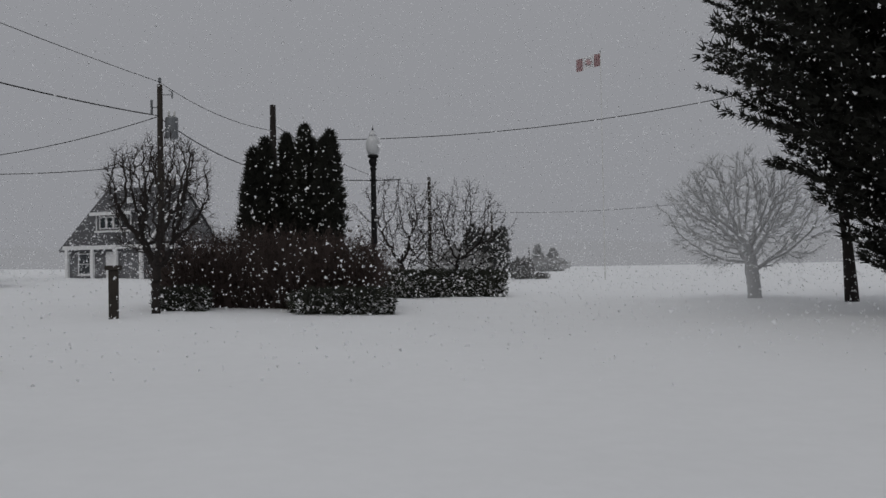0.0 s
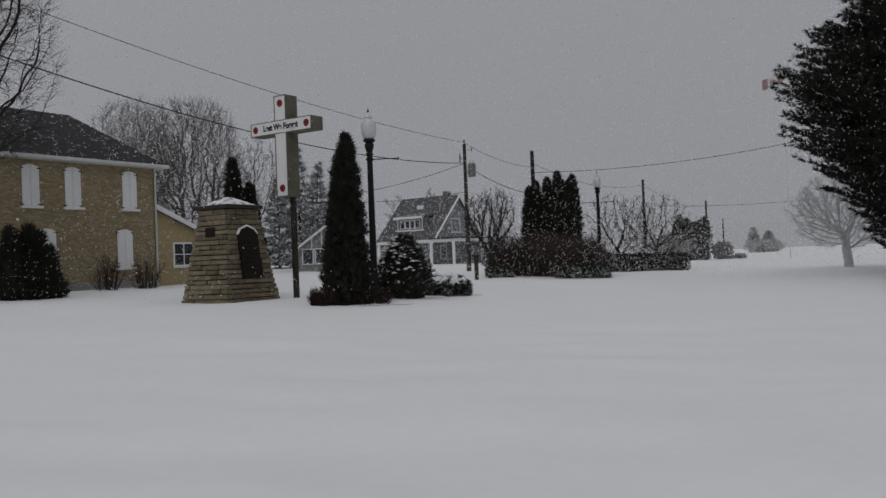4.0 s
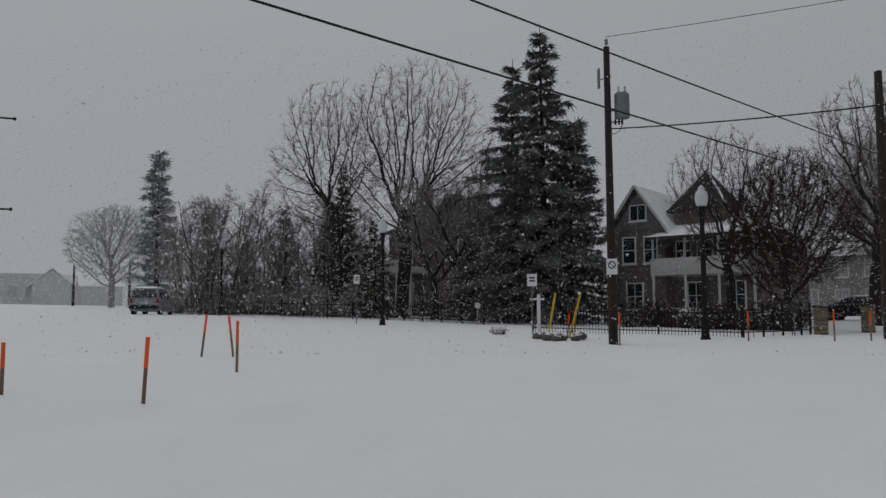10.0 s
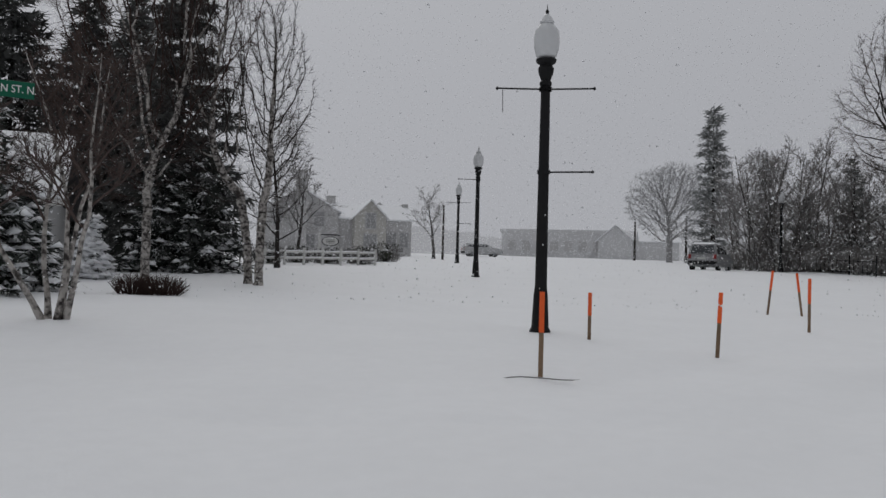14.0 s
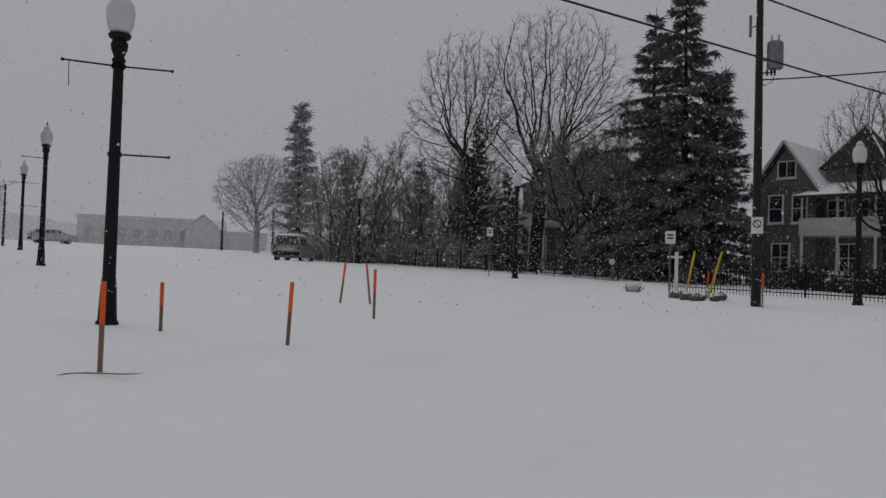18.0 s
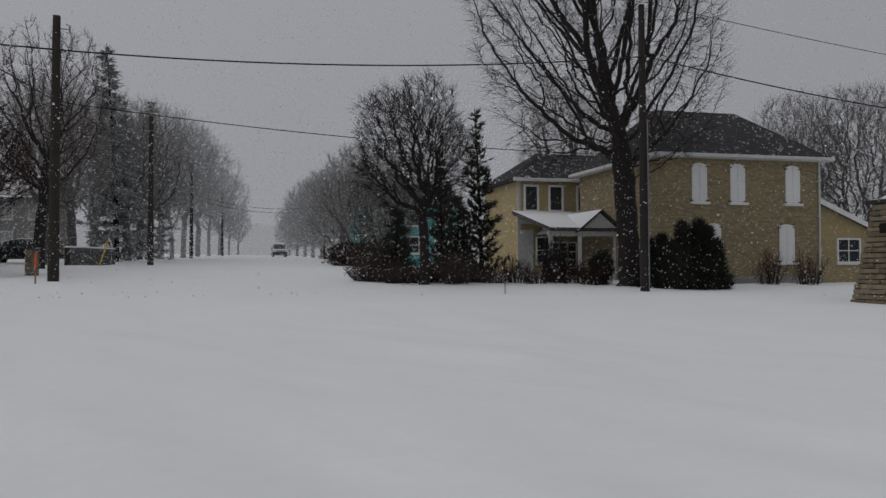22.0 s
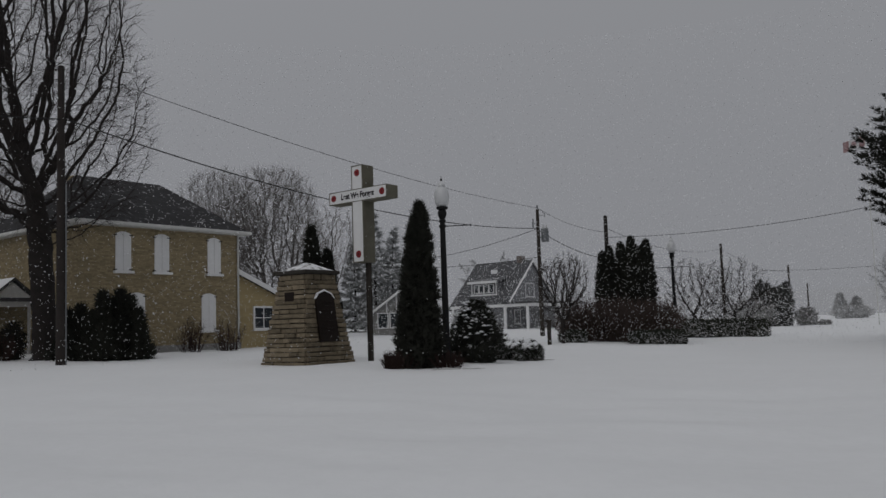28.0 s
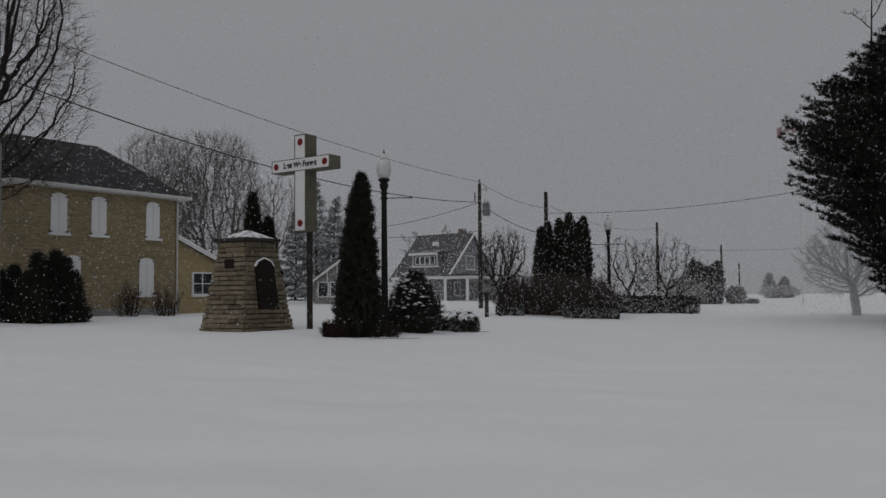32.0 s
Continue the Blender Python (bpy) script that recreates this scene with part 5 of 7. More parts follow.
for az, d, h, r, sd in ((3.7, 45, 5.0, 0.58, 34), (2.25, 45.5, 5.6, 0.62, 35), (1.35, 45, 5.35, 0.6, 36), (3.0, 46, 4.2, 0.55, 37)):
    columnar(az, d, h, r, sd, "columnar cedar in a tall clump", count=9000, spray=0.2, group="cedar clump", belly=0.55, spires=3, blunt=0.5)
for az, h, sd in ((-5.9, 4.4, 38), (-6.5, 4.1, 39), (-7.2, 4.2, 40)):
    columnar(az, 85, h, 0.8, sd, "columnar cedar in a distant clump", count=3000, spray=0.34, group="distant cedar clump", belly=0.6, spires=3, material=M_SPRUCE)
# These two take the palest haze colour.
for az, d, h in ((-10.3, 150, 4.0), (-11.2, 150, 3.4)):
    columnar(az, d, h, 1.0, int(-az * 10), "small conifer far down the street, coloured pale for haze", count=1500, spray=0.5, material=M_HAZE)

columnar(12.5, 24.6, 1.9, 0.92, 41, "rounded evergreen bush dusted with snow", M_BUSH, "evergreen_bush", count=5200, spray=0.15, belly=0.3, blunt=0.5, spires=2, gap=0.15, slim=(0.85, 0.95), clumps=190)
shrub(10.0, 26.5, 0.9, 0.5, 42, "low clipped hedge block capped with snow", leafy=2500, leaf_mat=M_HEDGE, stems=20, square=True, name="hedge", size=0.11)
shrub(8.8, 26.0, 0.75, 0.5, 43, "low clipped hedge block capped with snow", leafy=2500, leaf_mat=M_HEDGE, stems=20, square=True, name="hedge", size=0.11)
shrub(9.6, 29.5, 1.1, 0.55, 44, "low clipped hedge block capped with snow", leafy=2500, leaf_mat=M_HEDGE, stems=20, square=True, name="hedge", size=0.11)
for az, sd, w in ((17.4, 45, 0.9), (18.0, 46, 0.6), (14.3, 47, 0.9)):
    shrub(az, 22.4, w, 0.55, sd, "spiky low grass tuft beside the cedar", stems=120, name="grass_tuft")
for az, w, h, sd in ((5.6, 2.4, 2.1, 48), (3.7, 2.6, 2.3, 49), (1.9, 2.6, 2.2, 50), (0.3, 2.2, 2.1, 51)):
    shrub(az, 43.2, w, h, sd, "dense reddish-brown bare shrub", stems=420, leafy=1300, leaf_mat=M_SHRUB, material=M_TWIGR2, size=0.13)
for az, w, sd in ((6.0, 1.3, 52), (1.2, 1.6, 53), (0.0, 1.5, 54), (-0.6, 1.0, 55)):
    shrub(az, 41.5, w, 0.6, sd, "low hedge block dusted with snow", leafy=2500, leaf_mat=M_HEDGE, stems=20, square=True, name="hedge", size=0.13)
for i in range(4):
    shrub(-1.7 - 1.25 * i, 52.0 + 0.6 * i, 1.5, 1.05, 60 + i, "clipped hedge dusted with snow", leafy=2600, leaf_mat=M_HEDGE, stems=20, square=True, name="hedge", size=0.14, group="roadside hedge")
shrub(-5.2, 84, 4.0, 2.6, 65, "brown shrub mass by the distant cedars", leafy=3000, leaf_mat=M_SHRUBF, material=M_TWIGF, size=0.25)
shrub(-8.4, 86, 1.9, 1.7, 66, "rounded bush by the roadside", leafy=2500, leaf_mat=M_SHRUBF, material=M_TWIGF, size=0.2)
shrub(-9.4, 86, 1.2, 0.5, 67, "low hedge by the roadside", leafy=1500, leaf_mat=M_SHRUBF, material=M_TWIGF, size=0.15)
shrub(-10.9, 145, 6.0, 2.0, 68, "dim shrub mass far down the street", leafy=2500, leaf_mat=M_HAZE, material=M_TWIGF, size=0.35)

for az, d, h, r, sd in ((38.5, 31.2, 1.7, 0.5, 70), (37.8, 31.0, 1.9, 0.5, 71), (37.1, 30.8, 1.7, 0.45, 72), (36.5, 30.6, 2.35, 0.42, 73), (36.0, 31, 2.1, 0.42, 77), (35.5, 30.7, 2.45, 0.42, 78), (34.9, 30.9, 2.2, 0.42, 79), (34.4, 31.1, 1.75, 0.42, 69)):
    columnar(az, d, h, r, sd, "dark pointed yew at the house wall", count=1300, spray=0.28, name="yew_bush", group="yews at the house", belly=0.12, blunt=1.1)
for az, d, w, h, sd in ((31.2, 35, 1.3, 1.5, 75), (28.9, 36.5, 1.5, 1.4, 76)):
    shrub(az, d, w, h, sd, "bare leggy shrub at the brick wall", stems=60)
for i, az in enumerate((57.2, 56.2, 55.2, 54.0, 52.6, 51.2, 49.8)):
    shrub(az, 33.5 + 0.7 * math.sin(i * 2.1), 1.7, 1.0 + 0.4 * math.sin(i * 1.7), 80 + i, "dark tangled garden shrub along the lawn", stems=120, leafy=220, leaf_mat=M_SHRUB, material=M_TWIGR2, size=0.12)
for i, az in enumerate((48.6, 47.2, 45.9, 44.6, 43.4, 42.3)):
    shrub(az, 33.6 + 0.5 * math.sin(i * 2.1), 1.3, 0.8 + 0.35 * math.sin(i * 1.7), 90 + i, "thin bare brown garden shrub", stems=90)
shrub(44.7, 34.2, 1.2, 1.9, 97, "tall rusty shrub at the porch", stems=160, leafy=500, leaf_mat=M_SHRUB, size=0.11)
shrub(41.6, 33.4, 0.9, 1.4, 98, "dark rounded bush at the porch", stems=60, leafy=1500, leaf_mat=M_CEDAR, size=0.12)
conifer(49.5, 36.0, 7.4, 1.35, 100, "ragged young pine with sparse brown-green boughs", M_CEDARP, "pine", whorls=17, per=7, spray=0.3, droop=-0.3, dens=15, ragged=0.5)
conifer(52.2, 36.5, 5.8, 1.1, 101, "ragged young pine with sparse brown-green boughs", M_CEDARP, "pine", whorls=14, per=7, spray=0.3, droop=-0.3, dens=15, ragged=0.5)
conifer(51.0, 35.0, 3.6, 1.1, 102, "small dark conifer among shrubs", M_CEDARP, "pine", whorls=12, per=8, spray=0.3, droop=-0.2, dens=15)
conifer(55.3, 34.0, 3.0, 1.0, 103, "small dark conifer among shrubs", M_CEDARP, "pine", whorls=12, per=8, spray=0.3, droop=-0.2, dens=15)
# Needle colour paled for the haze behind the memorial.
conifer(19.25, 72, 10.6, 2.4, 104, "spruce behind the memorial, coloured pale for haze", M_SPRUCEF, whorls=18, per=9, spray=0.5, dens=8)
conifer(18.1, 73, 9.2, 2.3, 105, "spruce behind the memorial, coloured pale for haze", M_SPRUCEF, whorls=18, per=9, spray=0.5, dens=8)
conifer(20.6, 73, 8.0, 2.3, 106, "spruce behind the memorial, coloured pale for haze", M_SPRUCEF, whorls=18, per=9, spray=0.5, dens=8)

# east side: the big dark cedar by the road and the oak that still holds its leaves
DOME = ((0.0, 0.10, 0.22, 0.36, 0.5, 0.65, 0.8, 0.92, 1.0), (0.25, 0.45, 0.8, 1.0, 0.95, 0.68, 0.40, 0.18, 0.04))
conifer(-19.4, 40.0, 13.6, 5.7, 110, "huge dark shaggy cedar overhanging the roadside", M_CEDAR, "cedar_tree", whorls=46, per=17, spray=0.25, droop=-0.12, dens=24, shape=DOME, bare=0.04, ragged=0.25)
conifer(-23.2, 34.0, 6.8, 3.4, 108, "dark shaggy cedar crowding its neighbour", M_CEDAR, "cedar_tree", whorls=26, per=15, spray=0.24, droop=0.0, dens=22, power=0.5, bare=0.02, ragged=0.25)
conifer(-25.6, 30.0, 6.6, 2.6, 111, "dark shaggy cedar crowding its neighbour", M_CEDAR, "cedar_tree", whorls=24, per=13, spray=0.22, droop=0.0, dens=22, power=0.6, bare=0.02, ragged=0.25)
bare_tree(-35.0, 20.0, 9.0, 3.6, 0.17, 0.3, 112, "oak holding orange dead leaves", limbs=13, kids=(8, 6, 4), upright=0.4, leaf=(M_OAK, 0.6, 0.17), name="oak_tree")
shrub(-27.2, 14.5, 0.8, 0.6, 113, "thin dry weed stalks in the snow", stems=25, name="dry_weeds")
for az, d, w, h, sd in ((-20.6, 30.0, 2.6, 1.7, 114), (-22.6, 27.5, 3.0, 2.3, 115), (-25.8, 26.0, 3.2, 2.6, 116)):
    shrub(az, d, w, h, sd, "dark undergrowth below the cedar", stems=260, leafy=1600, leaf_mat=M_CEDAR, material=M_TWIGR, size=0.17)

bare_tree(-18.6, 46.0, 18.6, 2.6, 0.16, 0.5, 117, "thin bare tree rising behind the cedar", limbs=9, kids=(4, 3, 2), upright=0.9, min_r=0.009)

# west side
conifer(97.3, 46.0, 16.7, 4.7, 120, "towering dark spruce with drooping boughs", M_SPRUCE, whorls=21, per=8, spray=0.46, droop=0.6, dens=28, ragged=0.7)
conifer(99.4, 47.5, 15.2, 4.2, 121, "towering dark spruce with drooping boughs", M_SPRUCE, whorls=19, per=8, spray=0.46, droop=0.6, dens=28, ragged=0.7)
conifer(95.8, 47.0, 11.5, 3.6, 122, "dark spruce in the shade of its neighbours", M_SPRUCE, whorls=24, per=10, spray=0.36, droop=0.42, dens=22, ragged=0.3)
grown_tree(107.1, 55.0, "huge bare tree with wind-tossed limbs", 123, 4.4, (1.0, 0, 10.9), (5.0, 4.2, 5.6), 0.42, count=2720, step=0.26, reach=2.38, kill=0.43, bark=M_BARK, twig=M_TWIGR2, tip=0.010, shoots=4, shoot=0.8)
grown_tree(111.5, 58.0, "tall bare tree with a broken crown", 124, 7.0, (-0.6, 0, 10.4), (3.9, 3.4, 5.4), 0.40, count=2108, step=0.26, reach=2.10, kill=0.43, bark=M_BARK, twig=M_TWIGR2, tip=0.010, shoots=4, shoot=0.8)
bare_tree(104.9, 52.0, 9.5, 3.2, 0.25, 0.25, 125, "bare tree before the brick house", twig=M_TWIGRM, limbs=8, kids=(8, 8, 6), upright=0.3, vase=5, tilt=0.8, min_r=0.008)
bare_tree(102.3, 53.0, 10.5, 3.4, 0.25, 0.2, 126, "bare tree before the brick house", twig=M_TWIGRM, limbs=8, kids=(8, 8, 6), upright=0.3, vase=5, tilt=0.8, min_r=0.008)
conifer(111.2, 60.0, 10.8, 2.3, 127, "dark ragged pine behind bare trees", M_PINE, "pine", whorls=20, per=9, spray=0.4, dens=13, ragged=0.6)
conifer(102.6, 51.0, 5.2, 1.7, 128, "dark young spruce at the brick house", M_SPRUCE, whorls=16, per=9, spray=0.34, dens=13, ragged=0.4)
conifer(108.9, 55.0, 6.4, 1.9, 129, "dark young pine at the brick house", M_PINE, "pine", whorls=16, per=9, spray=0.36, dens=12, ragged=0.5)
rngw = random.Random(9)
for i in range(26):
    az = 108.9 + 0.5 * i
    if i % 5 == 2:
        # Conifers of the screen get haze-paled needles.
        conifer(az, 62 + rngw.uniform(0, 7), rngw.uniform(5.5, 8.5), 2.1, 130 + i, "conifer in a close roadside screen, coloured pale for haze", M_SPRUCEF, whorls=16, per=9, spray=0.42, dens=10, group="roadside tree screen", ragged=0.6)
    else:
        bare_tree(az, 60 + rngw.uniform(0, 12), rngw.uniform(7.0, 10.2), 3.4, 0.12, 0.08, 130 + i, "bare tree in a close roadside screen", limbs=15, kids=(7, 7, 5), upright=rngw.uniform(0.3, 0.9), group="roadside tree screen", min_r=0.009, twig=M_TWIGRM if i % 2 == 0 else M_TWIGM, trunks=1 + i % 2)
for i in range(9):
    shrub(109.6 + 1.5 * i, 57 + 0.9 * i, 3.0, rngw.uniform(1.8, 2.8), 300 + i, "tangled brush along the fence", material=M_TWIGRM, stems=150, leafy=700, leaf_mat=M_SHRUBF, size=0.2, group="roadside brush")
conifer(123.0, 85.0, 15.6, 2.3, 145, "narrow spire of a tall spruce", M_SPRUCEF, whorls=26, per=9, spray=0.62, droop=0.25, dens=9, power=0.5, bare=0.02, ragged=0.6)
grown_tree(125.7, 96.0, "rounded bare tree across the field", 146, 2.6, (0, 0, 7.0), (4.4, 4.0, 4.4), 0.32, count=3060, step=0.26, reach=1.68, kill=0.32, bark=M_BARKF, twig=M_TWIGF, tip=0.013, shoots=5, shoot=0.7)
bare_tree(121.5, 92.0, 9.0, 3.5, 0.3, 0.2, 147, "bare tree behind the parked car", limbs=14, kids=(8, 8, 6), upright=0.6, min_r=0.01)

grown_tree(85.6, 42.0, "bare tree before the tall house", 150, 2.0, (0, 0, 6.4), (3.0, 2.8, 3.6), 0.22, count=2380, step=0.18, reach=1.68, kill=0.32, bark=M_BARK, twig=M_TWIGR2, tip=0.008, shoots=4, shoot=0.45)
grown_tree(82.2, 38.0, "dense dark reddish tree over the fence", 151, 1.2, (0, 0, 4.5), (2.7, 2.5, 2.9), 0.18, count=3740, step=0.12, reach=1.26, kill=0.19, twig=M_TWIGR, tip=0.009, shoots=7, shoot=0.42)
grown_tree(77.4, 45.0, "bare tree by the stone pillars", 152, 2.2, (0.2, 0, 7.2), (3.4, 3.2, 4.4), 0.26, count=3060, step=0.18, reach=1.68, kill=0.32, bark=M_BARK, twig=M_TWIGR2, tip=0.009, shoots=4, shoot=0.5)
for i in range(8):
    shrub(82.2 + 1.35 * i, 39.6 + 0.4 * i, 2.0, 0.95 + 0.4 * math.sin(i * 2.3), 310 + i, "dark bush behind the iron fence", material=M_TWIGR2, stems=110, leafy=500, leaf_mat=M_HEDGE if i % 3 == 1 else M_SHRUB, size=0.16, group="bushes behind the fence")
conifer(73.0, 62.0, 15.0, 2.6, 153, "dim tall spruce along the side street", M_SPRUCEF, whorls=24, per=10, spray=0.55, dens=7)


def row_of(spots, bases):
    """Trees down a street: a few grown ones, and turned copies of them at their own heights."""
    rr = random.Random(5)
    for i, (az, d, h) in enumerate(spots):
        src, h0 = bases[i % len(bases)]
        o = pl(az, d)
        k = h / h0
        copy_thing(src, pose(o.x, o.y, o.z - 0.1, 0, 0, rr.uniform(0, 360)) @ Matrix.Diagonal((k, k, k, 1)))


tall = []
# The farther trees of both rows take the bark and twigs coloured for haze.
for i, (az, d, h) in enumerate(((77.2, 54, 11), (75.5, 58, 12.5), (74.3, 66, 12), (71.0, 80, 13.5), (68.9, 92, 14.5))):
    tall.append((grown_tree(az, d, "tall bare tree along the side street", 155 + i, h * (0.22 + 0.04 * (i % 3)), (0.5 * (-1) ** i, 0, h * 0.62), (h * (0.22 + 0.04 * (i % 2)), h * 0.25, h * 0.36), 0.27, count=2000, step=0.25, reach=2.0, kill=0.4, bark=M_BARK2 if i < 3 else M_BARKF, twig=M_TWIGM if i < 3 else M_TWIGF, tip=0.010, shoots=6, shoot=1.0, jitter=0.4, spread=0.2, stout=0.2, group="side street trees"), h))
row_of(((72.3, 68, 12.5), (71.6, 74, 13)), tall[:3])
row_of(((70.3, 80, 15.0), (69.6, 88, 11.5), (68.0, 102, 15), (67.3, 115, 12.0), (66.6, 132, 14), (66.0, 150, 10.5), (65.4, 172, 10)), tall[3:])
conifer(71.0, 75, 13.5, 2.6, 171, "tall thin spruce along the side street", M_SPRUCEF, whorls=20, per=8, spray=0.5, dens=8, ragged=0.5)
broad = []
for i, (az, d, h) in enumerate(((56.2, 57, 7.2), (57.6, 58, 8.2), (59.3, 84, 9.6), (60.6, 106, 9.8))):
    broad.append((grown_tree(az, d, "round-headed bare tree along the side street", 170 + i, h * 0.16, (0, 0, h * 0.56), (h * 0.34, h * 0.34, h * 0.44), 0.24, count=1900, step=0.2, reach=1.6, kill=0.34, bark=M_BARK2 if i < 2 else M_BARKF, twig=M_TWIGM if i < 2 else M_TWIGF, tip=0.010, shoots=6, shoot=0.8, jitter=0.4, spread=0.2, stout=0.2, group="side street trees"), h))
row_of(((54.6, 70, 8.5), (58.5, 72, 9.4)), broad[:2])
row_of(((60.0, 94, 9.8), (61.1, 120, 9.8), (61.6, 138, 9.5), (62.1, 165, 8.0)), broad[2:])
shrub(58.4, 56.0, 3.0, 1.6, 178, "dark hedge mass by the turquoise cottage", leafy=3500, leaf_mat=M_SHRUB, material=M_TWIGR2, stems=160, size=0.15)
shrub(56.9, 50.0, 2.4, 1.7, 179, "dark bushy thicket before the cottage", leafy=2500, leaf_mat=M_SHRUB, material=M_TWIGR2, stems=160, size=0.14)

# south side
bare_tree(165.4, 14.3, 4.6, 1.4, 0.05, 0.36, 180, "clump of young white birches", limbs=16, kids=(7, 6, 5), upright=0.9, bark=M_BIRCH, twig=M_TWIGR2, trunks=5, min_r=0.0045, wander=0.2, steady=0.09, name="birch_tree")
grown_tree(160.2, 26.0, "tall forked birch before the conifers", 181, 3.2, (0, 0, 8.2), (3.0, 2.6, 5.6), 0.13, count=3060, step=0.18, reach=1.68, kill=0.32, bark=M_BIRCH, twig=M_TWIGR, name="birch_tree", tip=0.006, shoots=4, shoot=0.5, lift=0.2)
grown_tree(153.1, 26.0, "slim grey birch with a narrow crown", 182, 2.6, (0.25, 0, 5.6), (1.15, 1.1, 3.6), 0.13, count=1904, step=0.13, reach=1.26, kill=0.19, bark=M_BIRCH, name="birch_tree", tip=0.006, shoots=4, shoot=0.32, lift=0.2)
grown_tree(153.8, 26.5, "leaning grey birch with narrow crown", 183, 2.8, (-1.3, 0, 6.6), (1.3, 1.3, 4.2), 0.13, count=1768, step=0.15, reach=1.26, kill=0.20, bark=M_BIRCH, name="birch_tree", tip=0.006, shoots=4, shoot=0.35, lift=0.2)
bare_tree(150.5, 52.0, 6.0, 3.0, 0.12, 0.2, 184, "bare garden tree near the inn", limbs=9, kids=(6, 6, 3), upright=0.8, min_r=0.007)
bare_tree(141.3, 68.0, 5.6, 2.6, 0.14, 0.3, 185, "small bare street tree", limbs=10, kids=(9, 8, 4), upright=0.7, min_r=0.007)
for az, d, h, r, sd in ((169.7, 20.5, 5.0, 1.9, 190), (167.6, 21.3, 2.6, 1.2, 191)):
    conifer(az, d, h, r, sd, "young spruce laden with snow", M_SPRUCE_SNOW, whorls=15, per=11, spray=0.3, dens=14, droop=0.3, load=1.6)
conifer(158.2, 33.0, 14.5, 3.0, 192, "tall spruce, lower boughs laden with snow", M_SPRUCE, whorls=26, per=11, spray=0.45, dens=15, droop=0.45, ragged=0.5, load=0.3)
conifer(156.9, 32.0, 5.0, 2.3, 193, "young spruce with snow-laden boughs", M_SPRUCE_SNOW, whorls=13, per=9, spray=0.42, dens=15, droop=0.35, ragged=0.4, load=1.3)
conifer(159.3, 31.5, 4.2, 1.9, 198, "young spruce with snow-laden boughs", M_SPRUCE_SNOW, whorls=12, per=9, spray=0.4, dens=15, droop=0.35, ragged=0.4, load=1.3)
bare_tree(151.8, 40.0, 7.5, 2.8, 0.12, 0.15, 199, "bushy bare tree near the inn", limbs=14, kids=(9, 8, 6), upright=0.5, twig=M_TWIGM, min_r=0.008, far=True)
for az, d, h, r, sd in ((168.0, 44, 15, 4.2, 194), (163.8, 45, 14, 3.6, 195), (172.5, 42, 14, 4.2, 196), (161.4, 42, 13, 3.2, 197)):
    conifer(az, d, h, r, sd, "tall dark spruce behind the bungalow", M_SPRUCE, whorls=28, per=12, spray=0.55, dens=8, droop=0.3)
for az, w, sd in ((161.0, 1.0, 200), (159.2, 1.1, 201)):
    shrub(az, 20.3, w, 0.55, sd, "low twiggy shrub in the lawn", stems=160)
conifer(163.4, 26.5, 1.9, 0.6, 202, "conical bush thick with snow", M_SPRUCE_SNOW, "conical_bush", whorls=12, per=9, spray=0.16, dens=18, droop=0.1, load=6.0)
for az, d, w, h, sd in ((150.5, 46, 2.0, 1.0, 203), (148.5, 47, 2.4, 0.9, 204), (146.3, 48, 2.0, 1.1, 205), (144.6, 55, 2.5, 1.3, 206), (152.5, 44, 2.0, 1.2, 207)):
    shrub(az, d, w, h, sd, "snow-dusted garden shrub by the inn fence", stems=120, leafy=700, leaf_mat=M_HEDGE, material=M_TWIGM)


# ---- other houses ----
def front_house(name, origin, rz, label):
    return thing(name, tuple(origin), rz, label, "house")


def prism_x(profile, x0, x1):
    """A profile in (y, z) drawn out along x."""
    bm = prism(bmesh.new(), profile, -x1, -x0)
    for v in bm.verts:
        v.co = Vector((-v.co.y, v.co.x, v.co.z))
    bmesh.ops.recalc_face_normals(bm, faces=bm.faces[:])
    return bm


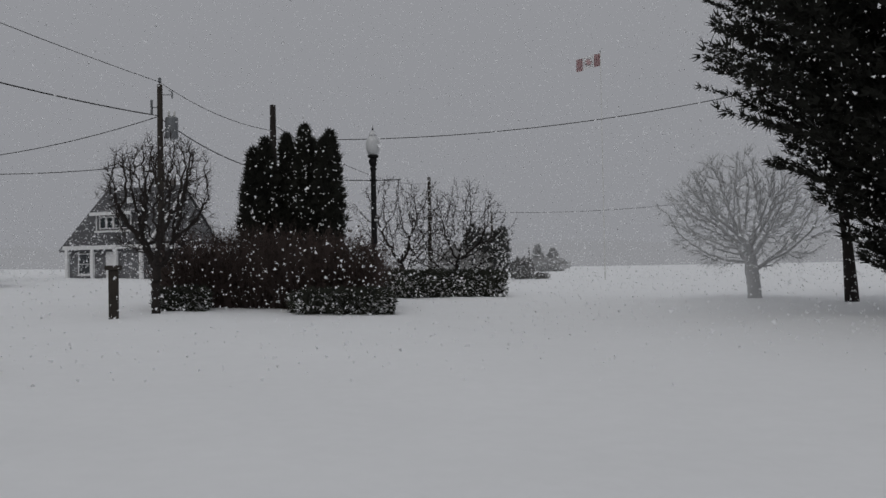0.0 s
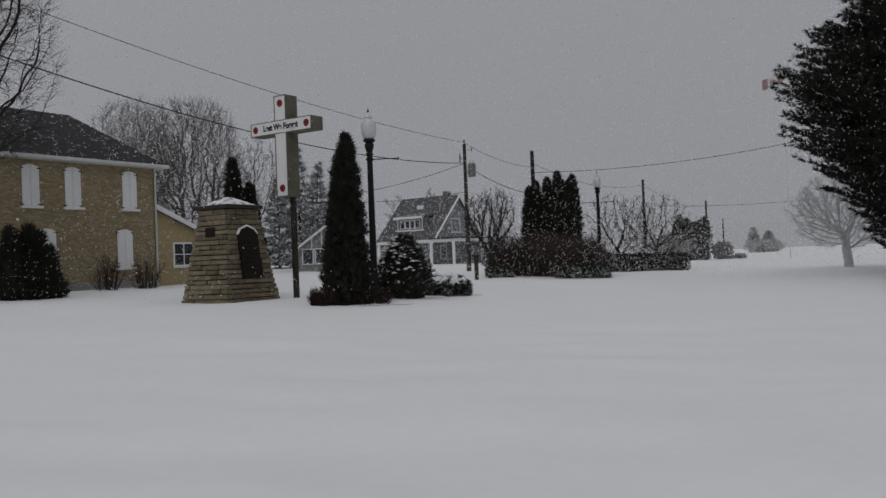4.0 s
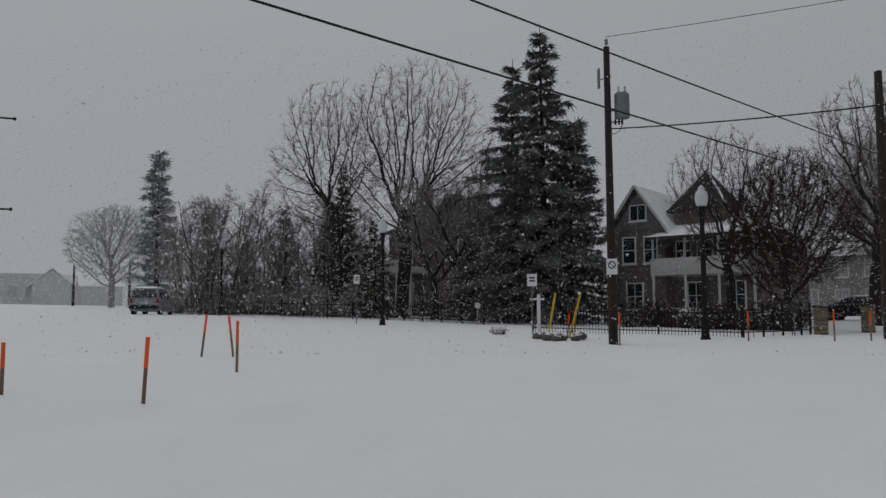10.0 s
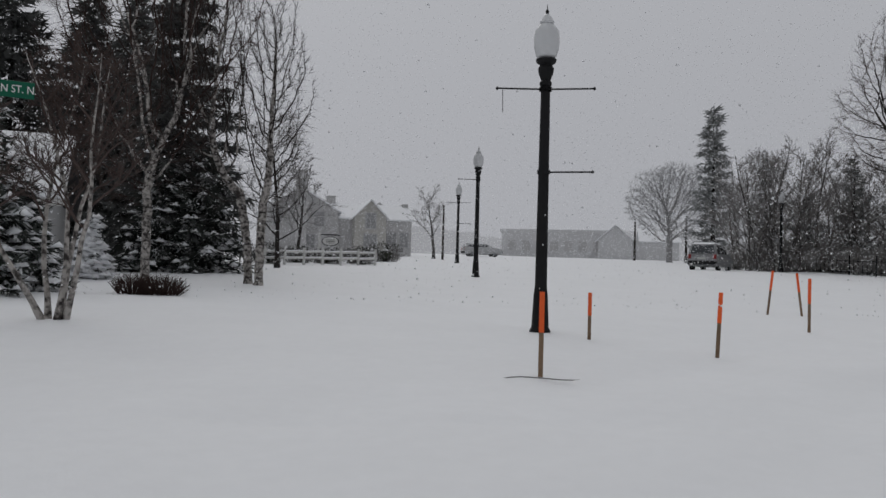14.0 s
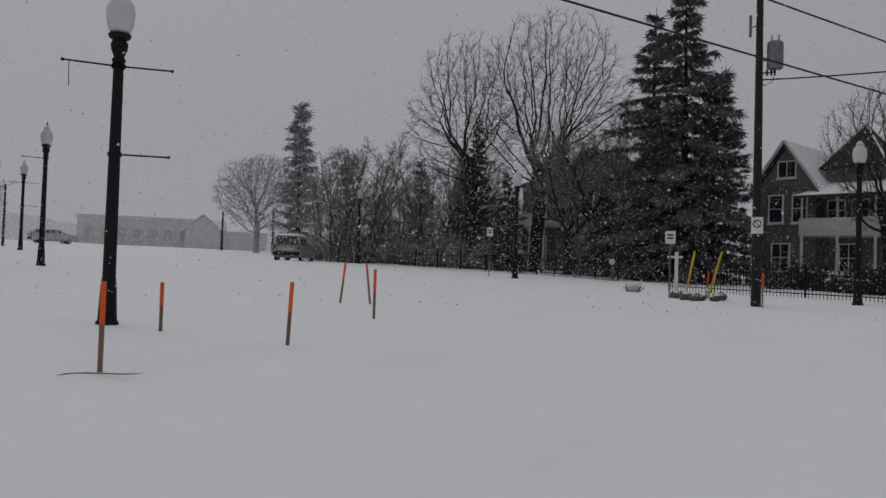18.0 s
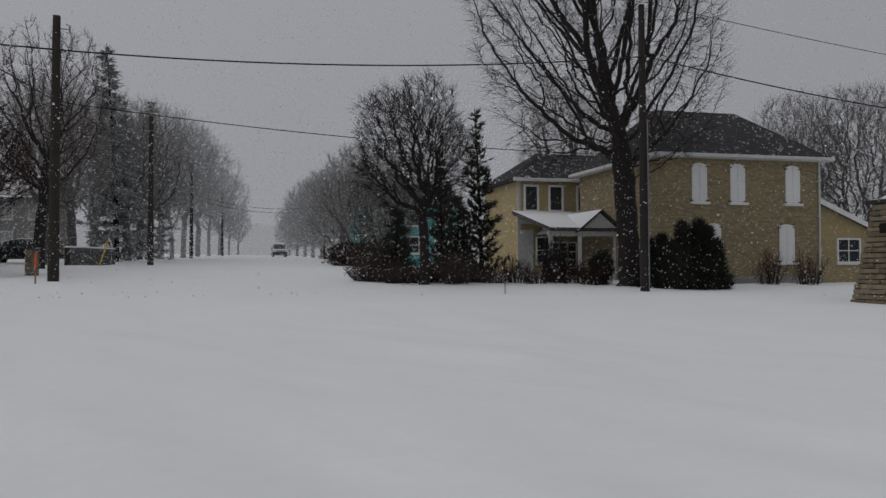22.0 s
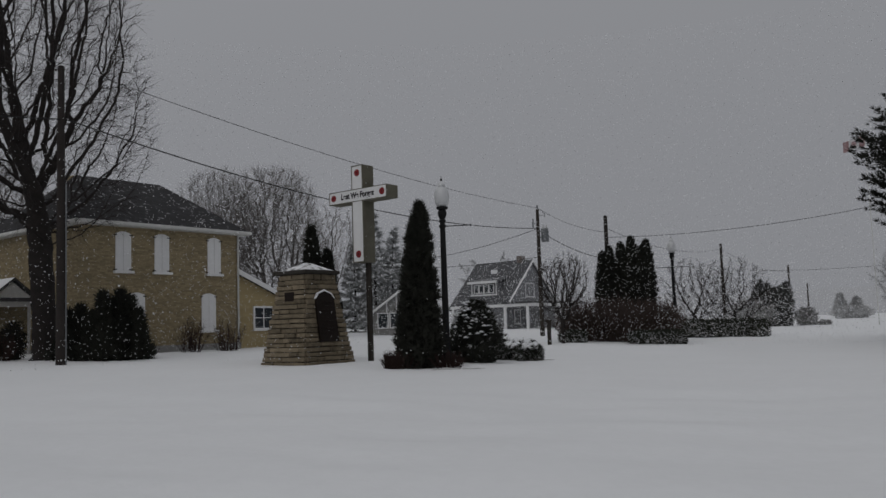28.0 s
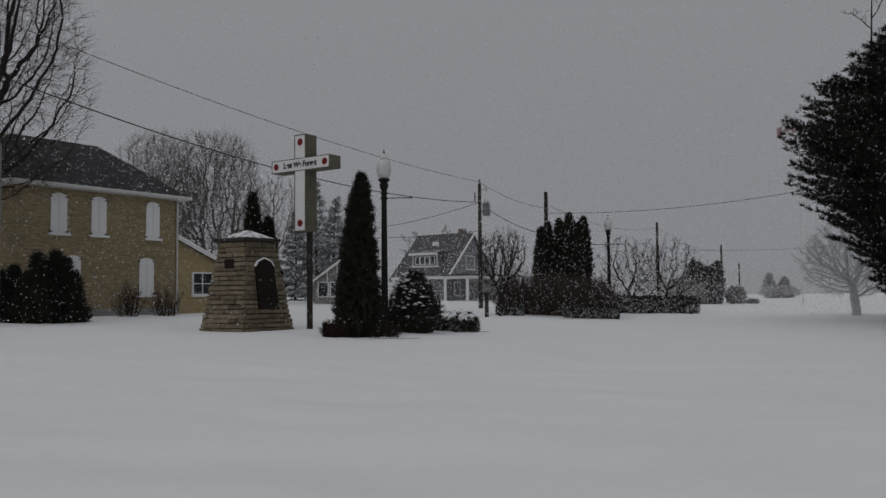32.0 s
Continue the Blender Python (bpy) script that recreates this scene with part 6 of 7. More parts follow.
def victorian():
    """The tall dark house behind the iron fence."""
    o = uv(-22.6, 44.5)
    h = front_house("victorian_house", o, 66, "tall dark Victorian house with white porch and snowy gables")
    part("wall", boxm(0, 8.1, 0.6, 9.5, -0.4, 5.0), M_REDBRICK, h)
    part("bay_wall", boxm(0.2, 3.3, -0.3, 1.0, -0.4, 5.2), M_REDBRICK, h)
    hip_roof(h, 1.6, 8.1, 0.6, 9.5, 5.0, 6.9, 3.6, 6.2, M_ROOFSNOW, label="low main roof under snow")
    part("tower_wall", boxm(3.1, 6.0, 1.4, 4.3, 5.0, 6.35), M_REDBRICK, h)
    hip_roof(h, 3.1, 6.0, 1.4, 4.3, 6.3, 8.7, 4.5, 4.6, M_ROOF, over=0.3, label="steep dark pyramid roof")
    for x0 in (2.8, 6.3):
        part("snow_ridge", rod(bmesh.new(), (x0, 1.1, 6.32), (4.55, 2.85, 8.74), 0.06, 5), M_SNOWCAP, h, "snow along the roof hip")
    gable_roof(h, 0.2, 3.3, -0.5, 5.0, 5.2, 7.5, M_ROOFSNOW, along_x=False, over=0.35, name="gable_roof", label="snowy front gable")
    gable_wall(h, 0.2, 3.3, 5.2, 7.35, -0.35, 0.0, M_GREYSIDING)
    for a, b in (((-0.15, 4.95), (1.75, 7.6)), ((3.65, 4.95), (1.75, 7.6))):
        bm = bmesh.new()
        rod(bm, (a[0], -0.85, a[1] - 0.02), (b[0], -0.85, b[1]), 0.09, 4)
        part("barge_board", bm, M_OFFWHITE, h)
    window(h, 1.3, 2.2, 5.7, 6.5, -0.37, bars=1, cross=0)
    # two-storey gallery, white
    part("gallery_floor", boxm(3.0, 8.6, -1.6, 0.6, 2.45, 2.75), M_OFFWHITE, h)
    part("gallery_panel", boxm(3.0, 8.6, -1.62, -1.54, 2.75, 3.35), M_OFFWHITE, h, "white board gallery parapet")
    bm = prism(bmesh.new(), [(-2.0, 4.35), (0.7, 5.0), (0.7, 5.15), (-2.0, 4.5)], -8.8, -2.9)
    for v in bm.verts:
        v.co = Vector((-v.co.y, v.co.x, v.co.z))
    bmesh.ops.recalc_face_normals(bm, faces=bm.faces[:])
    part("gallery_roof", bm, M_ROOFSNOW, h, "gallery roof under snow")
    for x in (3.1, 4.9, 6.7, 8.5):
        part("gallery_post", lathe([(0.1, 0.2), (0.1, 0.4), (0.07, 0.5), (0.07, 2.3), (0.11, 2.45)], 10, at=(x, -1.5, 0)), M_OFFWHITE, h)
        part("gallery_post", lathe([(0.06, 3.3), (0.06, 4.3), (0.09, 4.4)], 10, at=(x, -1.5, 0)), M_OFFWHITE, h)
    for x in (0.9, 2.2):
        window(h, x - 0.1, x + 0.6, 3.3, 4.7, -0.32, bars=0, cross=1)
    for x in (3.6, 4.8, 6.0, 7.2):
        window(h, x, x + 0.8, 3.4, 4.4, 0.58, bars=1, cross=1)
    for x in (1.0, 4.2, 6.4):
        window(h, x, x + 0.9, 0.7, 2.1, -0.32 if x < 3 else 0.58, bars=1, cross=1)
    bm = bmesh.new()
    for i in range(4):
        box(bm, 4.6, 5.8, -1.7 - 0.28 * i, -1.4 - 0.28 * i, -0.4, 0.65 - 0.17 * i)
    part("front_steps", bm, M_SNOWCAP, h)


def brick_house_west():
    o = pl(108.0, 64.0)
    h = front_house("gabled_house", o, 66, "dark red brick house with gables and white-posted porch")
    part("wall", boxm(0, 8.5, 0, 9, -0.5, 6.2), M_REDBRICK, h)
    hip_roof(h, 0, 8.5, 0, 9, 6.2, 8.6, 2.8, 5.6, M_ROOF)
    gable_roof(h, 4.6, 7.9, -0.6, 4.0, 6.2, 8.4, M_ROOF, along_x=False, name="gable_roof")
    gable_wall(h, 4.6, 7.9, 6.2, 8.2, -0.3, 0.1, M_GREYSIDING)
    part("bay_wall", boxm(4.8, 7.7, -0.3, 0.2, -0.5, 6.2), M_REDBRICK, h)
    window(h, 5.8, 6.8, 3.9, 5.5, -0.32, bars=0, cross=1)
    window(h, 1.4, 2.3, 3.9, 5.4, -0.02, bars=0, cross=1)
    part("porch_roof", boxm(-0.6, 4.2, -2.4, 0.0, 3.0, 3.35, bevel=0.03), M_OFFWHITE, h, "flat white porch roof")
    part("porch_parapet", boxm(0.4, 3.6, -2.2, -2.1, 3.35, 3.9), M_OFFWHITE, h)
    for x in (-0.4, 0.9, 2.7, 4.0):
        part("porch_post", lathe([(0.13, -0.2), (0.13, 0.6), (0.09, 0.7), (0.09, 2.85), (0.14, 3.0)], 10, at=(x, -2.2, 0)), M_OFFWHITE, h)
    part("porch_wall", boxm(-0.5, 4.1, -2.3, -2.15, -0.5, 0.7), M_REDBRICK, h)
    window(h, 1.0, 2.4, 0.8, 2.3, -0.02, bars=1, cross=0)
    part("chimney", boxm(0.6, 1.3, 3.0, 3.7, 6.5, 9.8, bevel=0.03), M_REDBRICK, h)
    part("chimney", boxm(7.4, 8.1, 5.0, 5.7, 6.3, 8.9, bevel=0.03), M_REDBRICK, h)


def grey_cottage():
    """The steep-roofed grey house beyond the small crab tree."""
    o = pl(10.6, 78.0)
    h = front_house("grey_cottage", o, -24, "grey shingled cottage with steep roof, dormer and white-posted porch")
    e = 1.4 + 78 * 0.0246 - o.z
    r = 1.4 + 81 * 0.0757 - o.z
    part("wall", boxm(-6.2, -0.2, 0.4, 9.4, -0.4, e), M_GREYSIDING, h)
    gable_roof(h, -6.2, -0.2, 0.4, 9.4, e, r, M_ROOFGREY, along_x=True, over=0.4, label="steep grey shingle roof")
    bm = prism(bmesh.new(), [(0.4, e), (9.4, e), (4.9, r - 0.05)], 0.0, 0.25)
    for v in bm.verts:
        v.co = Vector((v.co.y - 0.35, v.co.x, v.co.z))
    bmesh.ops.recalc_face_normals(bm, faces=bm.faces[:])
    part("gable_wall", bm, M_GREYSIDING, h)
    for y0, y1 in ((0.0, 4.9), (9.8, 4.9)):
        bm = rod(bmesh.new(), (0.22, y0, e - 0.35), (0.22, y1, r + 0.02), 0.11, 4)
        part("barge_board", bm, M_WHITE, h)
    dz = e + 1.2
    part("dormer_wall", boxm(-4.6, -1.7, 1.3, 4.2, e + 0.3, dz + 0.95), M_GREYSIDING, h)
    bm = prism(bmesh.new(), [(0.95, dz + 0.95), (4.6, dz + 1.6), (4.6, dz + 1.75), (0.95, dz + 1.1)], 1.45, 4.85)
    for v in bm.verts:
        v.co = Vector((-v.co.y, v.co.x, v.co.z))
    bmesh.ops.recalc_face_normals(bm, faces=bm.faces[:])
    part("dormer_roof", bm, M_ROOFGREY, h)
    part("fascia", boxm(-4.85, -1.45, 0.92, 0.98, dz + 0.9, dz + 1.12), M_WHITE, h)
    for i in range(4):
        x = -4.2 + 0.58 * i
        window(h, x, x + 0.44, dz + 0.05, dz + 0.75, 1.28, bars=0, cross=0, sill=False, fw=0.06)
    for x in (-4.6, -1.76):
        part("corner_board", boxm(x, x + 0.08, 1.26, 1.32, dz - 0.3, dz + 0.95), M_WHITE, h)
    part("dormer_sill", boxm(-4.7, -1.6, 1.22, 1.3, dz - 0.25, dz - 0.12), M_WHITE, h)
    window(h, 3.9, 5.3, e + 0.8, e + 2.0, -0.1, bars=1, cross=0, axis="y")
    # porch round the front and the gable end
    part("porch_beam", boxm(-6.2, 2.6, -0.1, 0.15, e - 0.25, e + 0.02), M_WHITE, h)
    part("porch_beam", boxm(2.45, 2.7, -0.1, 9.8, e - 0.25, e + 0.02), M_WHITE, h)
    part("porch_roof", boxm(-0.1, 2.8, -0.2, 9.9, e + 0.03, e + 0.16), M_ROOFSNOW, h)
    for x, y in ((-5.9, 0), (-3.8, 0), (-1.9, 0), (0.1, 0), (2.55, 0), (2.55, 2.4), (2.55, 4.9), (2.55, 7.4), (2.55, 9.6)):
        part("porch_post", boxm(x - 0.11, x + 0.11, y - 0.11, y + 0.11, -0.4, e - 0.25, bevel=0.015), M_WHITE, h)
    window(h, -5.2, -4.3, 0.4, 1.7, 0.38, bars=0, cross=1)
    part("door", boxm(-3.0, -2.1, 0.34, 0.4, -0.2, 1.85), M_WHITE, h)
    window(h, 2.0, 2.9, 0.5, 1.7, -0.2, bars=0, cross=1, axis="y")
    part("chimney", boxm(-1.5, -0.9, 4.6, 5.2, r - 0.6, r + 0.55, bevel=0.02), M_REDBRICK, h)
    part("skylight", boxm(-3.9, -3.2, 3.6, 3.75, r - 1.1, r - 0.7), M_SNOWCAP, h)


def garden_house():
    o = pl(19.4, 60.0)
    h = front_house("garden_shed", o, 20, "low white-framed gabled garden house with glazed end")
    e, r = 1.4 + 60 * 0.020 - o.z, 1.4 + 60 * 0.044 - o.z
    part("wall", boxm(0, 3.9, 0, 5, -0.3, e), M_GREYWALL, h)
    gable_wall(h, 0.0, 3.9, e, r, 0, 0.15, M_GREYWALL)
    gable_roof(h, 0, 3.9, 0, 5, e, r, M_ROOFSNOW, along_x=False, over=0.35, thick=0.12)
    for a in (-0.3, 4.2):
        part("barge_board", rod(bmesh.new(), (a, -0.36, e - 0.15), (1.95, -0.36, r + 0.05), 0.08, 4), M_WHITE, h)
    for i in range(4):
        x = 0.35 + 0.85 * i
        window(h, x, x + 0.65, 0.5, e - 0.1, -0.02, bars=0, cross=0, sill=False)
    for i in range(3):
        x = 0.95 + 0.7 * i
        part("mullion", boxm(x - 0.04, x + 0.04, -0.06, 0.0, e, e + (r - e) * (0.9 if i == 1 else 0.5)), M_WHITE, h)


def turquoise_cottage():
    o = pl(57.4, 61.0)
    h = front_house("turquoise_cottage", o, 66, "turquoise two-storey cottage half hidden by shrubs")
    part("wall", boxm(0, 7.0, 0, 6, -0.5, 4.3), M_TURQ, h)
    clapboards(h, 0, 7.0, 0, 4.3, 0, M_TURQ, 0.18)
    gable_roof(h, 0, 7.0, 0, 6, 4.3, 6.0, M_ROOF, along_x=True)
    for x in (1.0, 3.2, 5.4):
        window(h, x, x + 0.9, 0.9, 2.0, -0.03, bars=0, cross=1)
        window(h, x, x + 0.9, 2.9, 3.9, -0.03, bars=0, cross=1)
    part("door", boxm(2.2, 3.0, -0.06, 0, 0, 1.95), M_WHITE, h)
    part("porch_deck", boxm(-2.2, 0, -1.5, 0.2, -0.5, 0.45), M_TURQ, h)


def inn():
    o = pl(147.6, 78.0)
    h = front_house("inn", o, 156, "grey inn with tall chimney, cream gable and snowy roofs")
    part("wall_west", boxm(-6.9, -0.2, 0, 9, -0.5, 3.9), M_HAZEBRICK, h)
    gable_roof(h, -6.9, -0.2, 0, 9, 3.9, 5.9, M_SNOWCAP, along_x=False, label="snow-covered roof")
    gable_wall(h, -6.9, -0.2, 3.9, 5.85, 0, 0.25, M_HAZEBRICK)
    part("chimney", boxm(-4.1, -3.1, -0.5, 0.5, -0.3, 7.5, bevel=0.04), M_HAZEBRICK, h, "tall grey chimney")
    part("chimney", boxm(-0.75, 0.1, 4, 4.7, 3.5, 5.7, bevel=0.04), M_HAZEBRICK, h)
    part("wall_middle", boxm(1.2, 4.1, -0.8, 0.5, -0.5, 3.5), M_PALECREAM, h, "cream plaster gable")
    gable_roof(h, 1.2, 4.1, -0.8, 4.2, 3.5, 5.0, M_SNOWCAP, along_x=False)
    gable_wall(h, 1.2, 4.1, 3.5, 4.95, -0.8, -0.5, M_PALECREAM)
    part("wall_east", boxm(-0.2, 6.8, 0.5, 8, -0.5, 3.4), M_HAZEBRICK, h)
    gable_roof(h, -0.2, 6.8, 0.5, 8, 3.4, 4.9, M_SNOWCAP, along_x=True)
    gable_wall(h, 3.6, 5.6, 4.6, 5.4, 5.2, 5.5, M_HAZEBRICK)
    part("chimney", boxm(6.6, 7.2, 3.8, 4.5, 2.8, 5.2, bevel=0.04), M_HAZEBRICK, h)
    # Frames and panes are pale too, to imitate windows dimmed by haze.
    window(h, 2.2, 3.1, 2.5, 3.8, -0.82, bars=1, cross=2, glass_m=M_HAZEPANE, frame=M_PALEWALL)
    window(h, -2.4, -1.5, 2.5, 3.8, -0.02, bars=1, cross=2, glass_m=M_HAZEPANE, frame=M_PALEWALL)
    window(h, -6.0, -5.4, 2.6, 3.6, -0.02, bars=0, cross=1, glass_m=M_HAZEPANE, frame=M_PALEWALL)
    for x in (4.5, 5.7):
        window(h, x, x + 0.8, 0.9, 2.2, 0.48, bars=1, cross=1, glass_m=M_HAZEPANE, frame=M_PALEWALL)
    window(h, -3.1, -2.3, 0.5, 1.7, -0.02, bars=1, cross=1, glass_m=M_HAZEPANE, frame=M_PALEWALL)
    window(h, 2.1, 3.2, 0.5, 1.9, -0.82, bars=1, cross=1, glass_m=M_HAZEPANE, frame=M_PALEWALL)


def bungalow():
    o = pl(166.5, 27.5)
    h = front_house("bungalow", o, 160, "low pale bungalow with snow-covered roof behind spruces")
    part("wall", boxm(-5.5, 0.3, 0, 6.5, -0.4, 2.3), M_PALEWALL, h)
    gable_roof(h, -5.5, 0.3, 0, 6.5, 2.3, 4.3, M_ROOFSNOW, along_x=True, over=0.45, label="roof under thick snow")
    part("snow_sheet", prism_x([(-0.5, 2.22), (3.25, 4.47), (3.25, 4.60), (-0.5, 2.37)], -5.9, 0.72), M_SNOWCAP, h, "thick roof snow")
    part("fascia", boxm(-5.95, 0.77, -0.56, -0.5, 2.0, 2.2), M_OFFWHITE, h)
    window(h, -1.5, -0.3, 0.8, 1.8, -0.02)
    window(h, -4.0, -2.6, 0.8, 1.8, -0.02)


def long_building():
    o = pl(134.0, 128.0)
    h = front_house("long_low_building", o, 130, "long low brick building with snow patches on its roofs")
    part("wall", boxm(-6, 9.5, 0, 9, -0.5, 3.6), M_HAZEWALL, h)
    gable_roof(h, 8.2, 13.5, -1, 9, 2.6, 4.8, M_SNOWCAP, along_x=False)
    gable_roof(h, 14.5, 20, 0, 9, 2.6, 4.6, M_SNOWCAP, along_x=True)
    gable_wall(h, 8.2, 13.5, 2.6, 4.7, -0.6, -0.4, M_HAZEWALL)
    part("porch_wall", boxm(8.4, 13.3, -0.6, 0, -0.5, 2.6), M_HAZEWALL, h)
    part("wall_east", boxm(9.5, 20, 0, 9, -0.5, 2.6), M_HAZEWALL, h)
    part("parapet", boxm(-6.2, 9.7, -0.2, 9.2, 3.6, 4.1), M_HAZEWALL, h)
    # Panes nearly as pale as the wall: haze put into their colour.
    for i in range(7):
        window(h, -5 + 2.1 * i, -3.8 + 2.1 * i, 0.9, 2.4, -0.02, bars=0, cross=0, glass_m=M_HAZEBRICK, frame=M_HAZEWALL)


def cream_house():
    o = pl(82.0, 72.0)
    h = front_house("cream_house", o, 66, "grey plastered house behind trees")
    part("wall", boxm(0, 7, 0, 8, -0.5, 4.5), M_GREYWALL, h)
    gable_roof(h, 0, 7, 0, 8, 4.5, 7.0, M_ROOFSNOW, along_x=True)
    # Panes in the haze-paled colour.
    for x in (1, 3.2, 5.3):
        window(h, x, x + 0.9, 2.9, 4.0, -0.02, glass_m=M_HAZEPANE, frame=M_OFFWHITE)
        window(h, x, x + 0.9, 0.6, 1.9, -0.02, glass_m=M_HAZEPANE, frame=M_OFFWHITE)


victorian()
brick_house_west()
grey_cottage()
garden_house()
turquoise_cottage()
inn()
bungalow()
long_building()
cream_house()


# ---- fences, walls, pillars ----
def iron_fence(a, b, label, height=1.0, pitch=0.125, every=14):
    """A black picket fence from a to b, following the ground."""
    A, B = Vector(a), Vector(b)
    flat = Vector((B.x - A.x, B.y - A.y, 0))
    n = max(2, int(flat.length / pitch))
    f = thing("iron_fence", tuple(A), 0, label, "fence")
    me_p = bpy.data.meshes.new("picket")
    bm = boxm(-0.011, 0.011, -0.011, 0.011, -0.1, height, bevel=0.0)
    bm.to_mesh(me_p)
    bm.free()
    me_p.materials.append(M_BLACK)
    me_q = bpy.data.meshes.new("post")
    bm = boxm(-0.035, 0.035, -0.035, 0.035, -0.2, height + 0.1)
    bmesh.ops.create_icosphere(bm, subdivisions=1, radius=0.055, matrix=Matrix.Translation((0, 0, height + 0.14)))
    bm.to_mesh(me_q)
    bm.free()
    me_q.materials.append(M_BLACK)
    for i in range(n + 1):
        p = A.lerp(B, i / n)
        ob = new("post" if i % every == 0 or i == n else "picket", me_q if i % every == 0 or i == n else me_p)
        ob.parent = f
        ob.location = (p.x - A.x, p.y - A.y, gz(p.x, p.y) - A.z)
    g = Grow()
    for z in (0.16, height - 0.16):
        pts = [A.lerp(B, i / 10) for i in range(11)]
        g = Grow()
        g.tube([Vector((p.x - A.x, p.y - A.y, gz(p.x, p.y) - A.z + z)) for p in pts], [0.02] * 11, 4)
        g.mesh("rail", M_BLACK, f)
    return f


iron_fence(pl(98.3, 35.0), pl(85.0, 31.8), "black iron picket fence before the tall house")
iron_fence(pl(84.9, 31.8), pl(81.0, 35.0), "black iron picket fence turning the corner", pitch=0.5, every=2)
iron_fence(pl(101.6, 43.5), pl(108.5, 51.0), "black iron picket fence along the street")
iron_fence(pl(108.6, 51.0), pl(121.0, 68.0), "black iron picket fence along the street", pitch=0.4, every=6)
iron_fence(pl(121.1, 68.0), pl(124.0, 74.0), "black iron fence far along the street", pitch=0.8, every=4)


def stone_pillar(az, d, label):
    o = pl(az, d)
    p = thing("stone_pillar", tuple(o), az, label, "pillar", "gate pillars")
    rng = random.Random(int(az))
    for i in range(6):
        for s in (-1, 1):
            for t in (-1, 1):
                bm = boxm(min(0, s * 0.25), max(0, s * 0.25), min(0, t * 0.25), max(0, t * 0.25), -0.1 + 0.18 * i + 0.006, 0.08 + 0.18 * i, bevel=0.012)
                for v in bm.verts:
                    v.co += Vector((rng.uniform(-0.01, 0.01), rng.uniform(-0.01, 0.01), 0))
                part("stone", bm, M_STONE, p)
    part("cap", boxm(-0.31, 0.31, -0.31, 0.31, 0.98, 1.06, bevel=0.02), M_STONECAP, p)


stone_pillar(80.4, 35.5, "squat stone gate pillar at the drive")
stone_pillar(77.8, 37.5, "squat stone gate pillar at the drive")


def stone_wall(az0, d0, az1, d1, h, label):
    A, B = pl(az0, d0), pl(az1, d1)
    w = thing("stone_wall", tuple(A), math.degrees(math.atan2(B.y - A.y, B.x - A.x)), label, "wall")
    L = math.hypot(B.x - A.x, B.y - A.y)
    rng = random.Random(4)
    part("core", boxm(0, L, -0.15, 0.15, -0.2, h - 0.05), M_MORTAR, w)
    for k in range(int(h / 0.2)):
        x = 0.0
        while x < L:
            ln = rng.uniform(0.3, 0.7)
            part("stone", boxm(x + 0.01, min(x + ln, L), -0.2, 0.2, 0.2 * k + 0.01, 0.2 * k + 0.19, bevel=0.02), M_DARKWALL, w)
            x += ln
    part("snow_cap", boxm(0, L, -0.2, 0.2, h, h + 0.08, bevel=0.03), M_SNOWCAP, w)


stone_wall(75.8, 52.0, 73.2, 56.0, 1.0, "low dark stone wall along the side street")


def rail_fence():
    """White split-rail fence in front of the inn's garden."""
    A, B = pl(152.6, 43.0), pl(145.3, 46.5)
    f = thing("rail_fence", tuple(A), 0, "weathered white split-rail fence with snow on its rails", "fence")
    pts = [A.lerp(B, i / 6) for i in range(7)]
    for p in pts:
        q = Vector((p.x - A.x, p.y - A.y, gz(p.x, p.y) - A.z))
        part("post", boxm(q.x - 0.06, q.x + 0.06, q.y - 0.06, q.y + 0.06, q.z - 0.2, q.z + 0.85, bevel=0.01), M_OFFWHITE, f)
    for a, b in zip(pts, pts[1:]):
        for z in (0.3, 0.62):
            qa = Vector((a.x - A.x, a.y - A.y, gz(a.x, a.y) - A.z + z))
            qb = Vector((b.x - A.x, b.y - A.y, gz(b.x, b.y) - A.z + z + 0.03))
            rl = part("rail", rod(bmesh.new(), qa, qb, 0.05, 6), M_OFFWHITE, f)
            part("snow_strip", rod(bmesh.new(), qa + Vector((0, 0, 0.05)), qb + Vector((0, 0, 0.05)), 0.035, 5), M_SNOWCAP, rl)


rail_fence()


